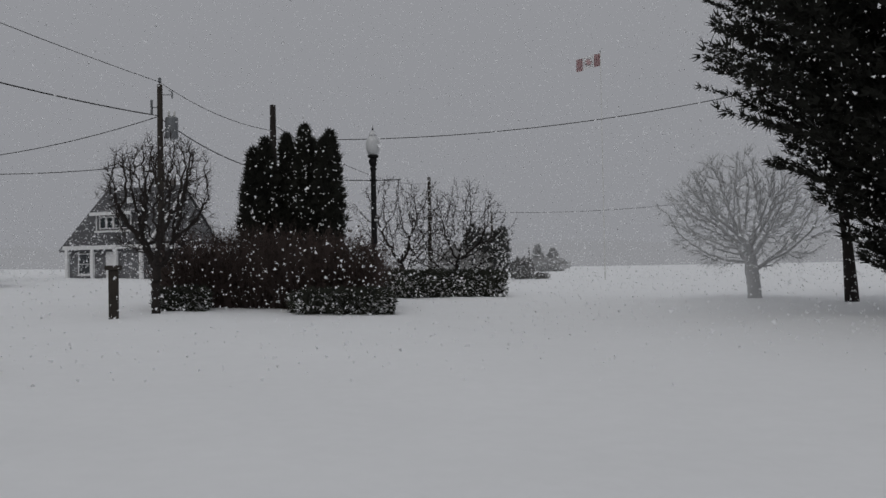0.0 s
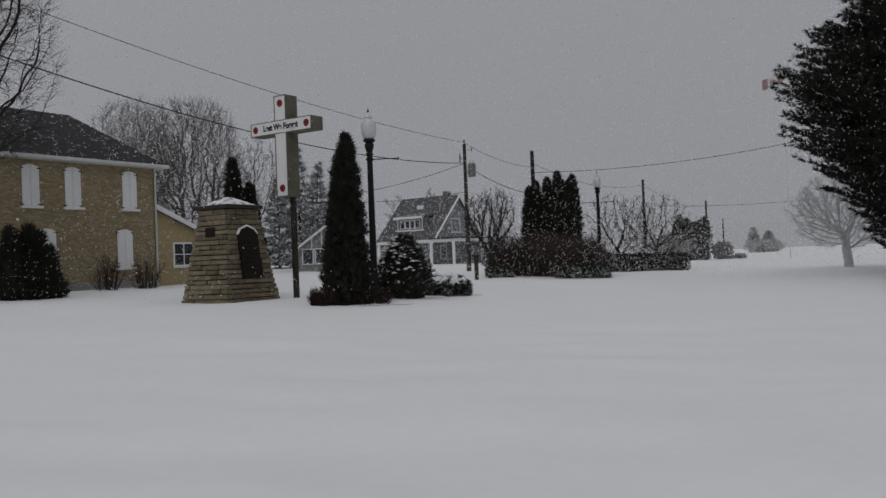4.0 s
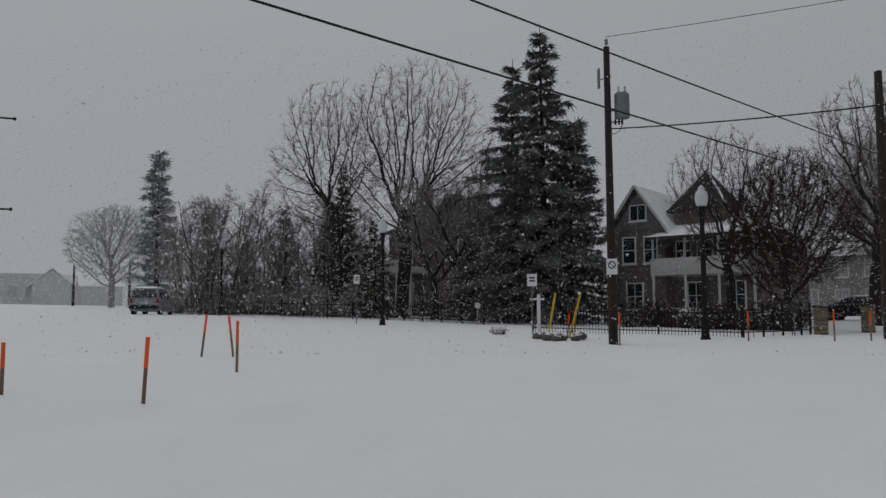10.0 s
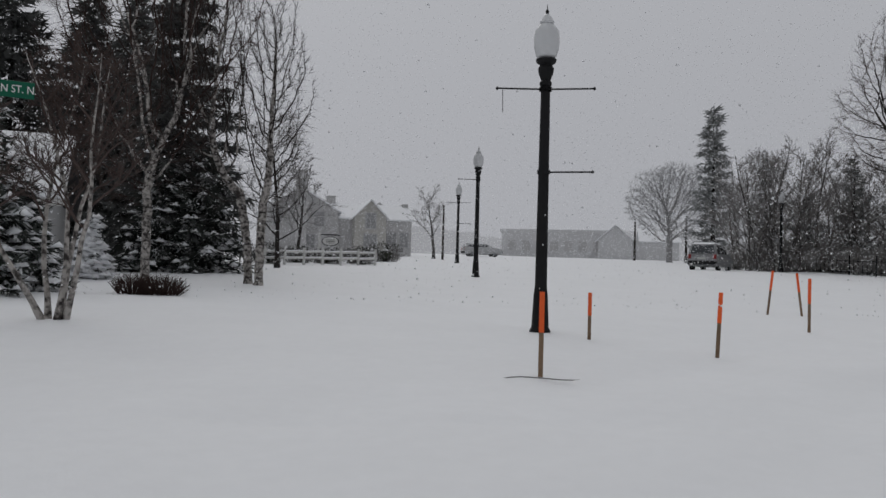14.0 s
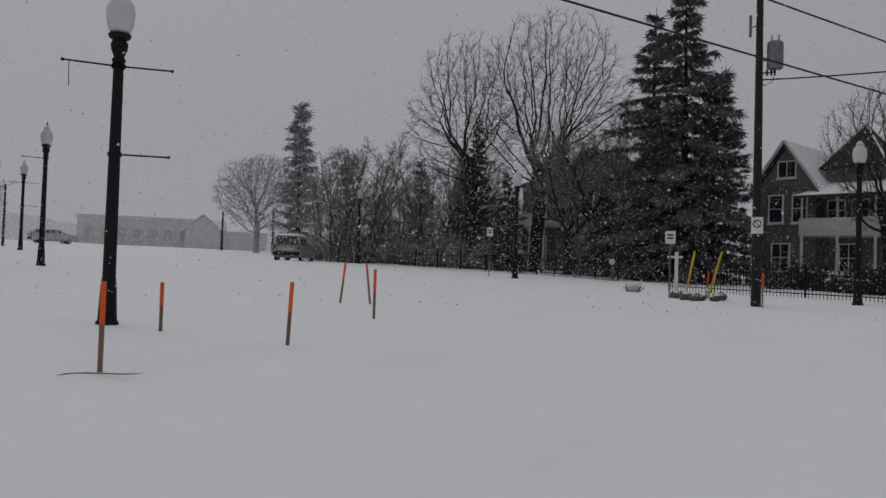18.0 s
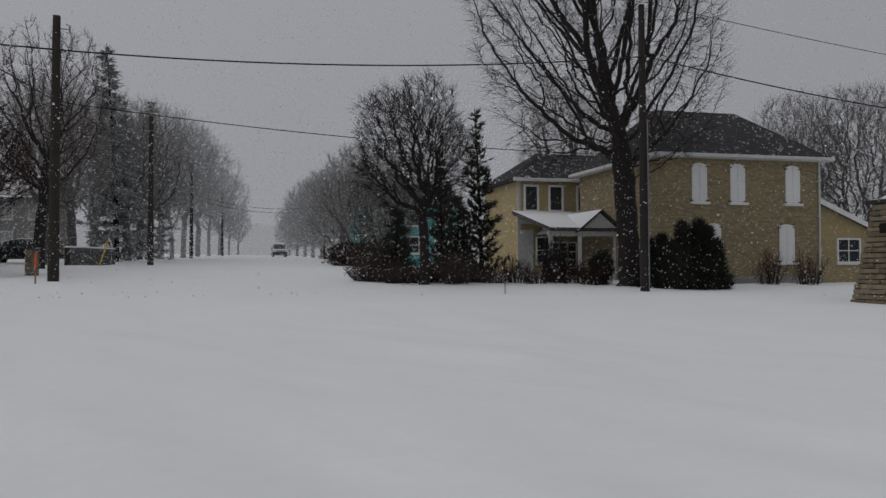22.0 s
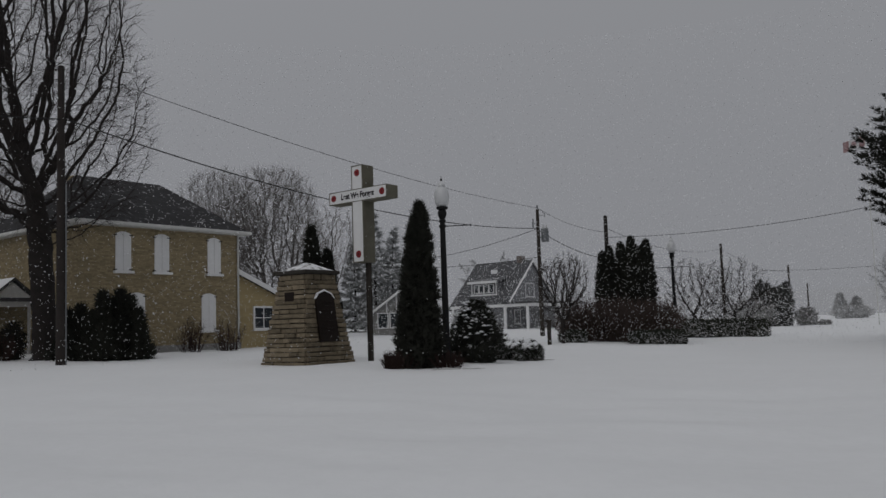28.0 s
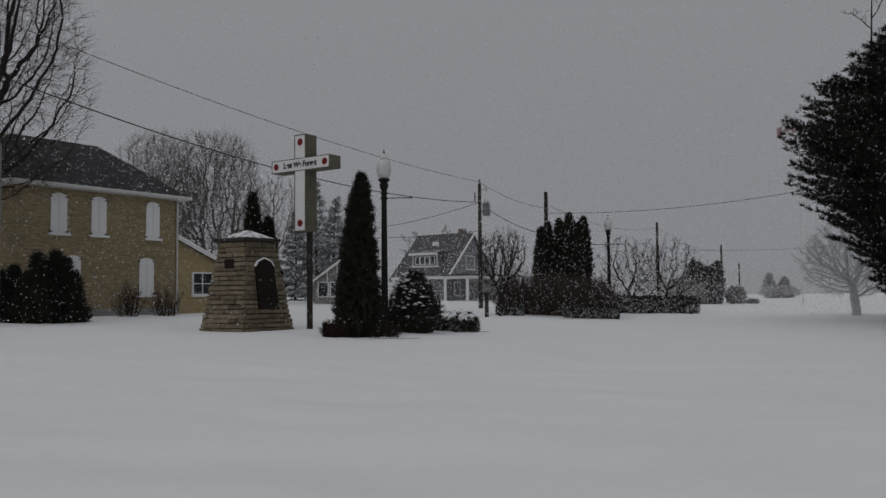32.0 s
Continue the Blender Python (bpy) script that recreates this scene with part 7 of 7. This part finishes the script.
# ---- signs ----
def no_parking_sign():
    o = pl(-23.5, 15.2)
    s = thing("no_parking_sign", tuple(o), -25, "white no parking sign on a steel post in the snow", "sign")
    top = 1.4 + 15.2 * 0.1036 - o.z
    part("post", boxm(-0.03, 0.03, -0.02, 0.02, -0.3, top - 0.05), M_GREYMET, s)
    f = part("plate", boxm(-0.16, 0.16, -0.035, -0.025, top - 0.47, top, bevel=0.004), M_WHITE, s, "white plate with red ring")
    z = top - 0.15
    bm = bmesh.new()
    n = 24
    for i in range(n):
        a0, a1 = 2 * math.pi * i / n, 2 * math.pi * (i + 1) / n
        vs = [bm.verts.new((r * math.cos(a), -0.039, z + r * math.sin(a))) for r, a in ((0.095, a0), (0.125, a0), (0.125, a1), (0.095, a1))]
        bm.faces.new(vs)
    part("ring", bm, M_RED, f)
    bm = boxm(-0.1, 0.1, -0.044, -0.042, -0.012, 0.012)
    bm.transform(Matrix.Translation((0, 0, z)) @ Matrix.Rotation(radians(45), 4, "Y"))
    part("slash", bm, M_RED, f)
    text_part("P", 0.17, (0, -0.0405, z), (90, 0, 0), M_BLACK, f, "letter", thick=0.0005)
    text_part("HERE TO", 0.06, (0, -0.038, top - 0.33), (90, 0, 0), M_BLACK, f, "lettering", thick=0.001)
    text_part("CORNER", 0.06, (0, -0.038, top - 0.39), (90, 0, 0), M_BLACK, f, "lettering", thick=0.001)
    part("arrow", prism(bmesh.new(), [(0.06, top - 0.455), (0.06, top - 0.425), (0.11, top - 0.44)], -0.039, -0.036), M_BLACK, f)


def plate_sign(az, d, h, w, ph, label, post=True, dz=0.0, round_=False, ring=False, lines=2, face=None):
    o = pl(az, d, dz)
    s = thing("street_sign", tuple(o), az, label, "sign")
    if post:
        part("post", rod(bmesh.new(), (0, 0, -0.3), (0, 0, h), 0.025, 6), M_GREYMET, s)
    if round_:
        bm = bmesh.new()
        bmesh.ops.create_cone(bm, cap_ends=True, segments=20, radius1=w, radius2=w, depth=0.03, matrix=Matrix.Translation((0, -0.04, h - w)) @ Matrix.Rotation(math.pi / 2, 4, "X"))
        part("plate", bm, face or M_OFFWHITE, s)
        return s
    pt = part("plate", boxm(-w / 2, w / 2, -0.04, -0.03, h - ph, h, bevel=0.004), M_WHITE, s)
    if ring:
        bm = bmesh.new()
        n = 20
        for r0, yy in ((w * 0.36, -0.043),):
            inner = [bm.verts.new((r0 * 0.72 * math.cos(2 * math.pi * i / n), yy, h - ph * 0.4 + r0 * 0.72 * math.sin(2 * math.pi * i / n))) for i in range(n)]
            outer = [bm.verts.new((r0 * math.cos(2 * math.pi * i / n), yy, h - ph * 0.4 + r0 * math.sin(2 * math.pi * i / n))) for i in range(n)]
            for i in range(n):
                bm.faces.new((inner[i], outer[i], outer[(i + 1) % n], inner[(i + 1) % n]))
        rod(bm, (-w * 0.24, -0.043, h - ph * 0.4 + w * 0.24), (w * 0.24, -0.043, h - ph * 0.4 - w * 0.24), 0.012, 4)
        part("ring", bm, M_BLACK, pt, "dark barred ring")
    for i in range(lines):
        part("bar", boxm(-w * 0.3, w * 0.3, -0.046, -0.041, h - ph * (0.3 + 0.25 * i) - 0.03, h - ph * (0.3 + 0.25 * i) + 0.02), M_BLACK, pt)
    return s


def street_name_sign():
    o = pl(169.25, 9.8)
    s = thing("street_name_sign", (o.x, o.y, 0), 168.7, "green street name plate with white letters on the pole", "sign")
    z = 1.4 + 9.85 * math.tan(radians(10.25))
    part("plate", boxm(-0.30, 0.30, -0.012, 0.0, z - 0.085, z + 0.085, bevel=0.003), M_GREENSIGN, s)
    text_part("HURON ST. N.", 0.112, (0.02, -0.016, z), (90, 0, 0), M_WHITE, s, "lettering", thick=0.001, width=0.82)
    part("bracket", boxm(-0.40, -0.29, -0.01, 0.04, z - 0.03, z + 0.03), M_GREYMET, s)


no_parking_sign()
street_name_sign()
plate_sign(93.0, 27.2, 2.62, 0.34, 0.5, "white parking plate fixed to the utility pole", post=False, lines=0, ring=True)
plate_sign(98.3, 29.5, 2.2, 0.33, 0.42, "white street sign on a steel post by the drive")
plate_sign(110.15, 43.0, 2.45, 0.3, 0.45, "white street sign on a steel post by the fence")
plate_sign(102.0, 43.3, 1.1, 0.15, 0.4, "round white disc on the fence end", round_=True, post=True)
plate_sign(81.9, 34.0, 1.2, 0.2, 0.5, "round brownish board beside the fence", round_=True, post=True, face=M_STONECAP)
mb = thing("mailbox_post", tuple(pl(7.55, 38.0)), 8, "short dark wooden post by the crab tree", "post")
part("post", boxm(-0.09, 0.09, -0.09, 0.09, -0.2, 1.0, bevel=0.01), M_WOODPOLE, mb)
part("cap", boxm(-0.16, 0.16, -0.14, 0.14, 1.0, 1.1, bevel=0.02), M_WOODPOLE, mb)
sk = thing("garden_stake", tuple(pl(48.1, 25.5)), 0, "thin dark garden stake in the lawn", "stake")
part("rod", rod(bmesh.new(), (0, 0, -0.2), (0.01, 0, 0.72), 0.012, 6), M_BLACK, sk)
part("tip", lathe([(0.016, 0.7), (0.016, 0.78), (0.004, 0.8)], 6), M_BLACK, sk)


def inn_sign():
    o = pl(148.3, 52.0)
    s = thing("inn_sign", tuple(o), 148, "oval hanging inn sign on a white post", "sign")
    part("post", boxm(-0.72, -0.58, -0.07, 0.07, -0.3, 1.75, bevel=0.01), M_OFFWHITE, s)
    part("arm", boxm(-0.6, 0.55, -0.03, 0.03, 1.55, 1.62), M_BLACK, s)
    bm = bmesh.new()
    bmesh.ops.create_cone(bm, cap_ends=True, segments=28, radius1=1, radius2=1, depth=0.05, matrix=Matrix.Translation((0, 0, 1.2)) @ Matrix.Diagonal((0.52, 1, 0.3, 1)) @ Matrix.Rotation(math.pi / 2, 4, "X"))
    bd = part("board", bm, M_BLACK, s)
    bm = bmesh.new()
    bmesh.ops.create_cone(bm, cap_ends=True, segments=28, radius1=1, radius2=1, depth=0.05, matrix=Matrix.Translation((0, -0.012, 1.2)) @ Matrix.Diagonal((0.47, 1, 0.255, 1)) @ Matrix.Rotation(math.pi / 2, 4, "X"))
    fc = part("face", bm, M_OFFWHITE, bd)
    for i in range(3):
        part("bar", boxm(-0.26, 0.26, -0.045, -0.036, 1.26 - 0.09 * i, 1.29 - 0.09 * i), M_BLACK, fc)


inn_sign()


def guy_guard(az, d, lean, label):
    o = pl(az, d)
    g = thing("guy_guard", tuple(o), az, label, "pole guard")
    part("sleeve", rod(bmesh.new(), (0, 0, 0.0), (lean, 0, 1.55), 0.035, 8), M_YELLOW, g)
    part("cable", rod(bmesh.new(), (lean, 0, 1.55), (lean * 2.2, 0, 3.4), 0.008, 5), M_WIRE, g)


guy_guard(97.3, 29.5, 0.28, "leaning yellow guy wire guard")
guy_guard(95.9, 29.5, 0.42, "leaning yellow guy wire guard")
guy_guard(74.0, 50.0, 0.5, "leaning yellow guy wire guard by the wall")
o = pl(97.88, 29.8)
wp = thing("white_post", tuple(o), 98, "white painted square post with cross arm", "post")
part("shaft", boxm(-0.06, 0.06, -0.06, 0.06, -0.2, 1.5, bevel=0.01), M_WHITE, wp)
part("arm", boxm(-0.3, 0.2, -0.03, 0.03, 1.3, 1.37), M_WHITE, wp)
rr = random.Random(77)
for i in range(17):
    az, d = rr.uniform(94.9, 97.9), rr.uniform(28.2, 30.0)
    q = pl(az, d)
    rk = bmesh.new()
    bmesh.ops.create_icosphere(rk, subdivisions=2, radius=rr.uniform(0.12, 0.26))
    for v in rk.verts:
        v.co *= 1 + 0.35 * noise.noise(v.co * 5 + Vector((i, 0, 0)))
        v.co.z *= 0.7
    st = part("boulder", rk, mat("rock_grey", (0.13, 0.12, 0.115), 0.95, 0.35, 5, 0.5, snow=0.45) if i == 0 else bpy.data.materials["rock_grey"], None)
    st.matrix_world = pose(q.x, q.y, q.z + 0.05, 0, 0, rr.uniform(0, 360))
    tagged(st, "grey boulder capped with snow in a pile", "rock", "stone pile")
shrub(100.6, 33.0, 0.8, 0.35, 300, "fallen twiggy branch in the snow", stems=40, name="brush")


def dark_mark(az, d, length, turn):
    """A dark mark in the snow, made as a low dark curved lip."""
    o = pl(az, d)
    g = Grow()
    pts = [Vector(((k / 8 - 0.5) * length, 0.12 * math.sin(k * 0.7), 0.0)) for k in range(9)]
    pts = [Vector((p.x, p.y, gz(o.x, o.y) - o.z + 0.015)) for p in pts]
    g.tube(pts, [0.002] + [0.007] * 7 + [0.002], 6)
    e = g.mesh("kerb_edge", M_GREYWALL, None)
    e.matrix_world = pose(o.x, o.y, o.z, 0, 0, az + turn)
    tagged(e, "thin dark curved mark in the snow", "kerb", "bared kerb edges")


# Lips added for wind marks and two low dark slabs, not for kerbs.
for a4 in ((135.0, 9.1, 0.8, 12), (13.6, 21.6, 1.4, 10), (8.3, 25.4, 1.0, 8), (54.0, 30.5, 1.2, 0), (50.8, 30.8, 1.5, 0)):
    dark_mark(*a4)


# ---- cars ----
def car(name, az, d, turn, label, length=4.6, width=1.85, height=1.75, paint=None, boxy=True):
    """A car with its nose to local +y."""
    o = pl(az, d)
    c = thing(name, (o.x, o.y, o.z - 0.06), turn, label, "car")
    L, W, H = length / 2, width / 2, height
    paint = paint or M_CARPAINT
    bm = bmesh.new()
    prof = [(-L, 0.45), (-L, 0.95), (-L + 0.05, 1.02), (L * 0.45, 1.02), (L - 0.15, 0.92), (L, 0.75), (L, 0.4), (L - 0.2, 0.28), (-L + 0.2, 0.28)]
    prism(bm, prof, -W, W)
    bm.transform(Matrix.Rotation(math.pi / 2, 4, "Z"))
    bmesh.ops.bevel(bm, geom=bm.edges[:], offset=0.05, segments=2, affect="EDGES")
    part("body", bm, paint, c)
    bm = bmesh.new()
    vs = []
    for z, y0, y1, w in ((1.0, -L + 0.06, L * 0.5, W - 0.05), (H - 0.06, -L + (0.28 if boxy else 0.7), L * 0.12, W - 0.2), (H, -L + 0.4, L * 0.02, W - 0.3)):
        vs.append([bm.verts.new(p) for p in ((-w, y0, z), (w, y0, z), (w, y1, z), (-w, y1, z))])
    for a, b in zip(vs, vs[1:]):
        for i in range(4):
            bm.faces.new((a[i], a[(i + 1) % 4], b[(i + 1) % 4], b[i]))
    bm.faces.new(vs[-1])
    part("cabin", bm, paint, c)
    for s in (-1, 1):
        for y0, y1 in ((-L + 0.45, -0.95), (-0.85, 0.1), (0.2, L * 0.3)):
            bm = bmesh.new()
            z0, z1 = 1.08, H - 0.16
            q = [bm.verts.new((s * (W - 0.055 - 0.15 * (z - 1.0) / (H - 1.06) + 0.008), y, z)) for y, z in ((y0, z0), (y1, z0), (y1 - 0.05, z1), (y0 + 0.05, z1))]
            bm.faces.new(q if s < 0 else q[::-1])
            part("side_window", bm, M_GLASS, c)
    for y0, y1, z0, z1, nm in ((-L + 0.065, -L + 0.25, 1.08, H - 0.14, "rear_window"), (L * 0.5 - 0.03, L * 0.16, 1.06, H - 0.12, "windscreen")):
        bm = bmesh.new()
        e = -0.012 if nm == "rear_window" else 0.03
        q = [bm.verts.new(p) for p in ((-W + 0.16, y0 + e, z0), (W - 0.16, y0 + e, z0), (W - 0.28, y1 + e, z1), (-W + 0.28, y1 + e, z1))]
        bm.faces.new(q)
        part(nm, bm, M_GLASS, c)
    for x in (-W + 0.12, W - 0.12):
        for y in (-L + 0.85, L - 0.9):
            bm = bmesh.new()
            bmesh.ops.create_cone(bm, cap_ends=True, segments=18, radius1=0.34, radius2=0.34, depth=0.22, matrix=Matrix.Translation((x, y, 0.34)) @ Matrix.Rotation(math.pi / 2, 4, "Y"))
            wh = part("wheel", bm, M_TYRE, c)
            bm = bmesh.new()
            bmesh.ops.create_cone(bm, cap_ends=True, segments=14, radius1=0.2, radius2=0.2, depth=0.24, matrix=Matrix.Translation((x, y, 0.34)) @ Matrix.Rotation(math.pi / 2, 4, "Y"))
            part("rim", bm, M_GREYMET, wh)
    for s in (-1, 1):
        part("tail_light", boxm(s * (W - 0.14) - 0.1, s * (W - 0.14) + 0.1, -L - 0.02, -L + 0.06, 0.75, 1.02, bevel=0.02), M_TAIL, c)
        part("headlight", boxm(s * (W - 0.22) - 0.16, s * (W - 0.22) + 0.16, L - 0.1, L + 0.015, 0.62, 0.78, bevel=0.02), M_GLOBE, c)
        part("wing_mirror", boxm(s * (W + 0.08) - 0.09, s * (W + 0.08) + 0.09, L * 0.36, L * 0.42, 1.05, 1.2, bevel=0.02), paint, c)
    part("bumper", boxm(-W + 0.03, W - 0.03, -L - 0.06, -L + 0.1, 0.38, 0.62, bevel=0.04), M_BLACK, c)
    part("bumper", boxm(-W + 0.03, W - 0.03, L - 0.1, L + 0.05, 0.34, 0.58, bevel=0.04), M_BLACK, c)
    part("number_plate", boxm(-0.26, 0.26, -L - 0.075, -L - 0.055, 0.7, 0.84), M_OFFWHITE, c)
    part("roof_snow", boxm(-W + 0.32, W - 0.32, -L + 0.45, L * 0.0, H - 0.01, H + 0.06, bevel=0.03), M_SNOWCAP, c)


car("suv", 123.2, 58.0, 110, "grey snow-dusted SUV parked beside the road")
car("pickup", 62.8, 112.0, 246, "dim grey car far down the snowy street", height=1.8)
car("parked_car", 78.4, 57.0, 150, "dark parked car in the drive", length=4.4, height=1.45, boxy=False, paint=mat("dark_car_paint", (0.03, 0.03, 0.035), 0.35, 0.15, 5, 0, metal=0.4, snow=0.3))
# This car's paint is lightened so it sinks into the haze.
car("parked_car", 138.0, 96.0, 60, "dim parked car near the inn", length=4.4, height=1.5, boxy=False, paint=mat("car_paint_haze", (0.42, 0.425, 0.43), 0.5, 0.1, 5, 0, snow=0.5))


def flag():
    o = pl(-12.4, 80.0)
    f = thing("flagpole", tuple(o), -12, "slim pole flying a red and white maple leaf flag", "flag")
    zt = 1.4 + 80 * math.tan(radians(10.75)) - o.z
    part("pole", rod(bmesh.new(), (0, 0, -0.3), (0, 0, zt), 0.045, 8, 0.025), M_OFFWHITE, f)
    part("finial", lathe([(0.03, zt), (0.06, zt + 0.05), (0.02, zt + 0.1)], 8), M_GREYMET, f)

    def cloth(u0, u1, m, nm):
        bm = bmesh.new()
        n = 8
        rows = []
        for i in range(n + 1):
            u = u0 + (u1 - u0) * i / n
            y = 0.08 * math.sin(u * 6)
            dz = -0.22 * u ** 1.3
            rows.append((bm.verts.new((-u * 1.0, y, zt - 0.08 + dz)), bm.verts.new((-u * 1.0, y, zt - 0.98 + dz))))
        for a, b in zip(rows, rows[1:]):
            bm.faces.new((a[0], b[0], b[1], a[1]))
        r = bmesh.ops.solidify(bm, geom=bm.faces[:], thickness=0.01)
        return part(nm, bm, m, f)

    cloth(0.02, 0.45, M_FLAGRED, "red_band")
    w = cloth(0.45, 1.25, M_WHITE, "white_field")
    cloth(1.25, 1.7, M_FLAGRED, "red_band")
    pts = []
    for i in range(22):
        a = 2 * math.pi * i / 22
        r = 0.27 if i % 2 == 0 else 0.15
        pts.append((-0.85 + r * math.cos(a + 1.57), zt - 0.71 + r * math.sin(a + 1.57)))
    part("leaf_mark", prism(bmesh.new(), pts, -0.12, 0.12), M_FLAGRED, w)


flag()

# ---- overhead wires ----
def hook(az, d, z):
    p = pl(az, d)
    return (p.x, p.y, z)


H, UP, A_, R, S, T, N = (38.7, 28.0), (8.05, 53.0), (3.55, 54.0), (76.66, 31.8), (70.95, 54.6), (93.1, 27.4), (172.0, 9.9)
HEAVY = "heavy black cable strung across the crossing"
cable("overhead_wire", hook(*H, 8.2), hook(*UP, 7.38), 0.9, 0.022, HEAVY)
cable("overhead_wire", hook(*H, 8.2), hook(*T, 7.75), 0.75, 0.022, HEAVY)
cable("overhead_wire", hook(*H, 9.95), hook(*UP, 8.67), 0.5, 0.012)
cable("overhead_wire", hook(*H, 9.95), hook(*T, 10.8), 0.3, 0.010)
cable("overhead_wire", hook(*R, 7.1), tuple(uv(16.6, 31.0, 5.9)), 0.35, 0.016)
cable("overhead_wire", hook(*R, 7.1), tuple(uv(-17.5, 44.4, 6.9)), 0.3, 0.014)
cable("overhead_wire", hook(*N, 6.65), hook(*S, 8.35), 0.1, 0.020, HEAVY)
cable("overhead_wire", hook(*N, 5.55), hook(*S, 6.95), 0.1, 0.020, HEAVY)
cable("overhead_wire", hook(*UP, 7.3), hook(*A_, 5.33), 0.3, 0.020)
cable("overhead_wire", hook(*UP, 8.67), hook(*A_, 7.04), 0.3, 0.012)
cable("overhead_wire", hook(*UP, 7.38), hook(18.5, 58.0, 5.9), 0.4, 0.016)
cable("overhead_wire", hook(*UP, 5.59), hook(19.0, 58.0, 5.7), 0.3, 0.016)
cable("overhead_wire", hook(-3.61, 85, 8.0), hook(*A_, 7.3), 0.8, 0.014)
cable("overhead_wire", hook(*A_, 6.7), hook(-19.0, 52.0, 8.2), 0.7, 0.016)
cable("overhead_wire", hook(-3.61, 85, 6.0), hook(-16.0, 80.0, 5.6), 0.4, 0.014)
cable("overhead_wire", hook(-3.61, 85, 8.0), hook(-7.5, 130, 7.8), 0.8, 0.016)
side = [R, S, (68.4, 86.0), (66.45, 118.0)]
for a, b in zip(side, side[1:]):
    za, zb = pl(*a).z, pl(*b).z
    cable("overhead_wire", hook(*a, za + 8.2), hook(*b, zb + 8.2), 0.5, 0.014)
    cable("overhead_wire", hook(*a, za + 5.4), hook(*b, zb + 5.4), 0.7, 0.016)
cable("overhead_wire", hook(68.4, 86, pl(68.4, 86).z + 6.2), hook(59.85, 90.0, pl(59.85, 90).z + 5.6), 0.8, 0.02)
cable("overhead_wire", hook(68.4, 86, pl(68.4, 86).z + 5.8), hook(59.85, 90.0, pl(59.85, 90).z + 5.2), 0.8, 0.02)


# ---- falling snow: the air is thick with it, the more the farther ----
def falling_snow():
    nr = np.random.default_rng(3)

    def drift(n, d0, d1, size):
        d = d0 + (d1 - d0) * nr.uniform(0, 1, n) ** 0.8
        az = np.radians(nr.uniform(-45, 190, n))
        el = -0.03 + 0.36 * nr.uniform(0, 1, n) ** 2.0
        p = np.stack([-np.sin(az) * d, np.cos(az) * d, 1.4 + np.tan(el) * d], 1)
        floor = np.interp(np.degrees(az), np.arange(-50, 196), [slope(k) for k in range(-50, 196)]) * d
        near = np.hypot(p[:, 0], p[:, 1] - np.clip(p[:, 1], 0, 20)) < 5
        keep = (p[:, 2] > floor + 0.15) & ~near
        s = size(d) * nr.uniform(0.5, 1.4, n)
        p, s = p[keep], s[keep, None]
        a = nr.normal(0, 1, (len(p), 3))
        a /= np.linalg.norm(a, axis=1)[:, None]
        b = nr.normal(0, 1, (len(p), 3))
        b -= (a * b).sum(1)[:, None] * a
        b /= np.linalg.norm(b, axis=1)[:, None]
        return p, a, b, np.cross(a, b), s

    # the nearer flakes, each a tiny uneven crumb
    p, a, b, c, s = drift(20000, 5, 60, lambda d: 0.008 + d * 0.00016)
    v = np.stack([p + a * s * 1.3, p + b * s * 1.2 - a * s * 0.4, p - b * s * 0.6 - a * s * 0.5 + c * s, p - b * s * 0.6 - a * s * 0.4 - c * s], 1).reshape(-1, 3)
    k = np.arange(len(p))[:, None] * 4
    f = np.concatenate([k + t for t in ([0, 1, 2], [0, 2, 3], [0, 3, 1], [1, 3, 2])], 0)
    # the thick of the fall behind them, plain chips
    p, a, b, c, s = drift(400000, 24, 80, lambda d: d * 0.0005)
    v2 = np.stack([p + a * s * 1.3, p + b * s * 1.1 - a * s * 0.6, p - b * s * 1.1 - a * s * 0.7], 1).reshape(-1, 3)
    f2 = np.arange(len(v2)).reshape(-1, 3) + len(v)
    ob = soup("falling_snow", np.concatenate([v, v2]), np.concatenate([f, f2]), M_FLAKE)
    tagged(ob, "snowflakes drifting through the air", "falling snow", kind="stuff")


falling_snow()
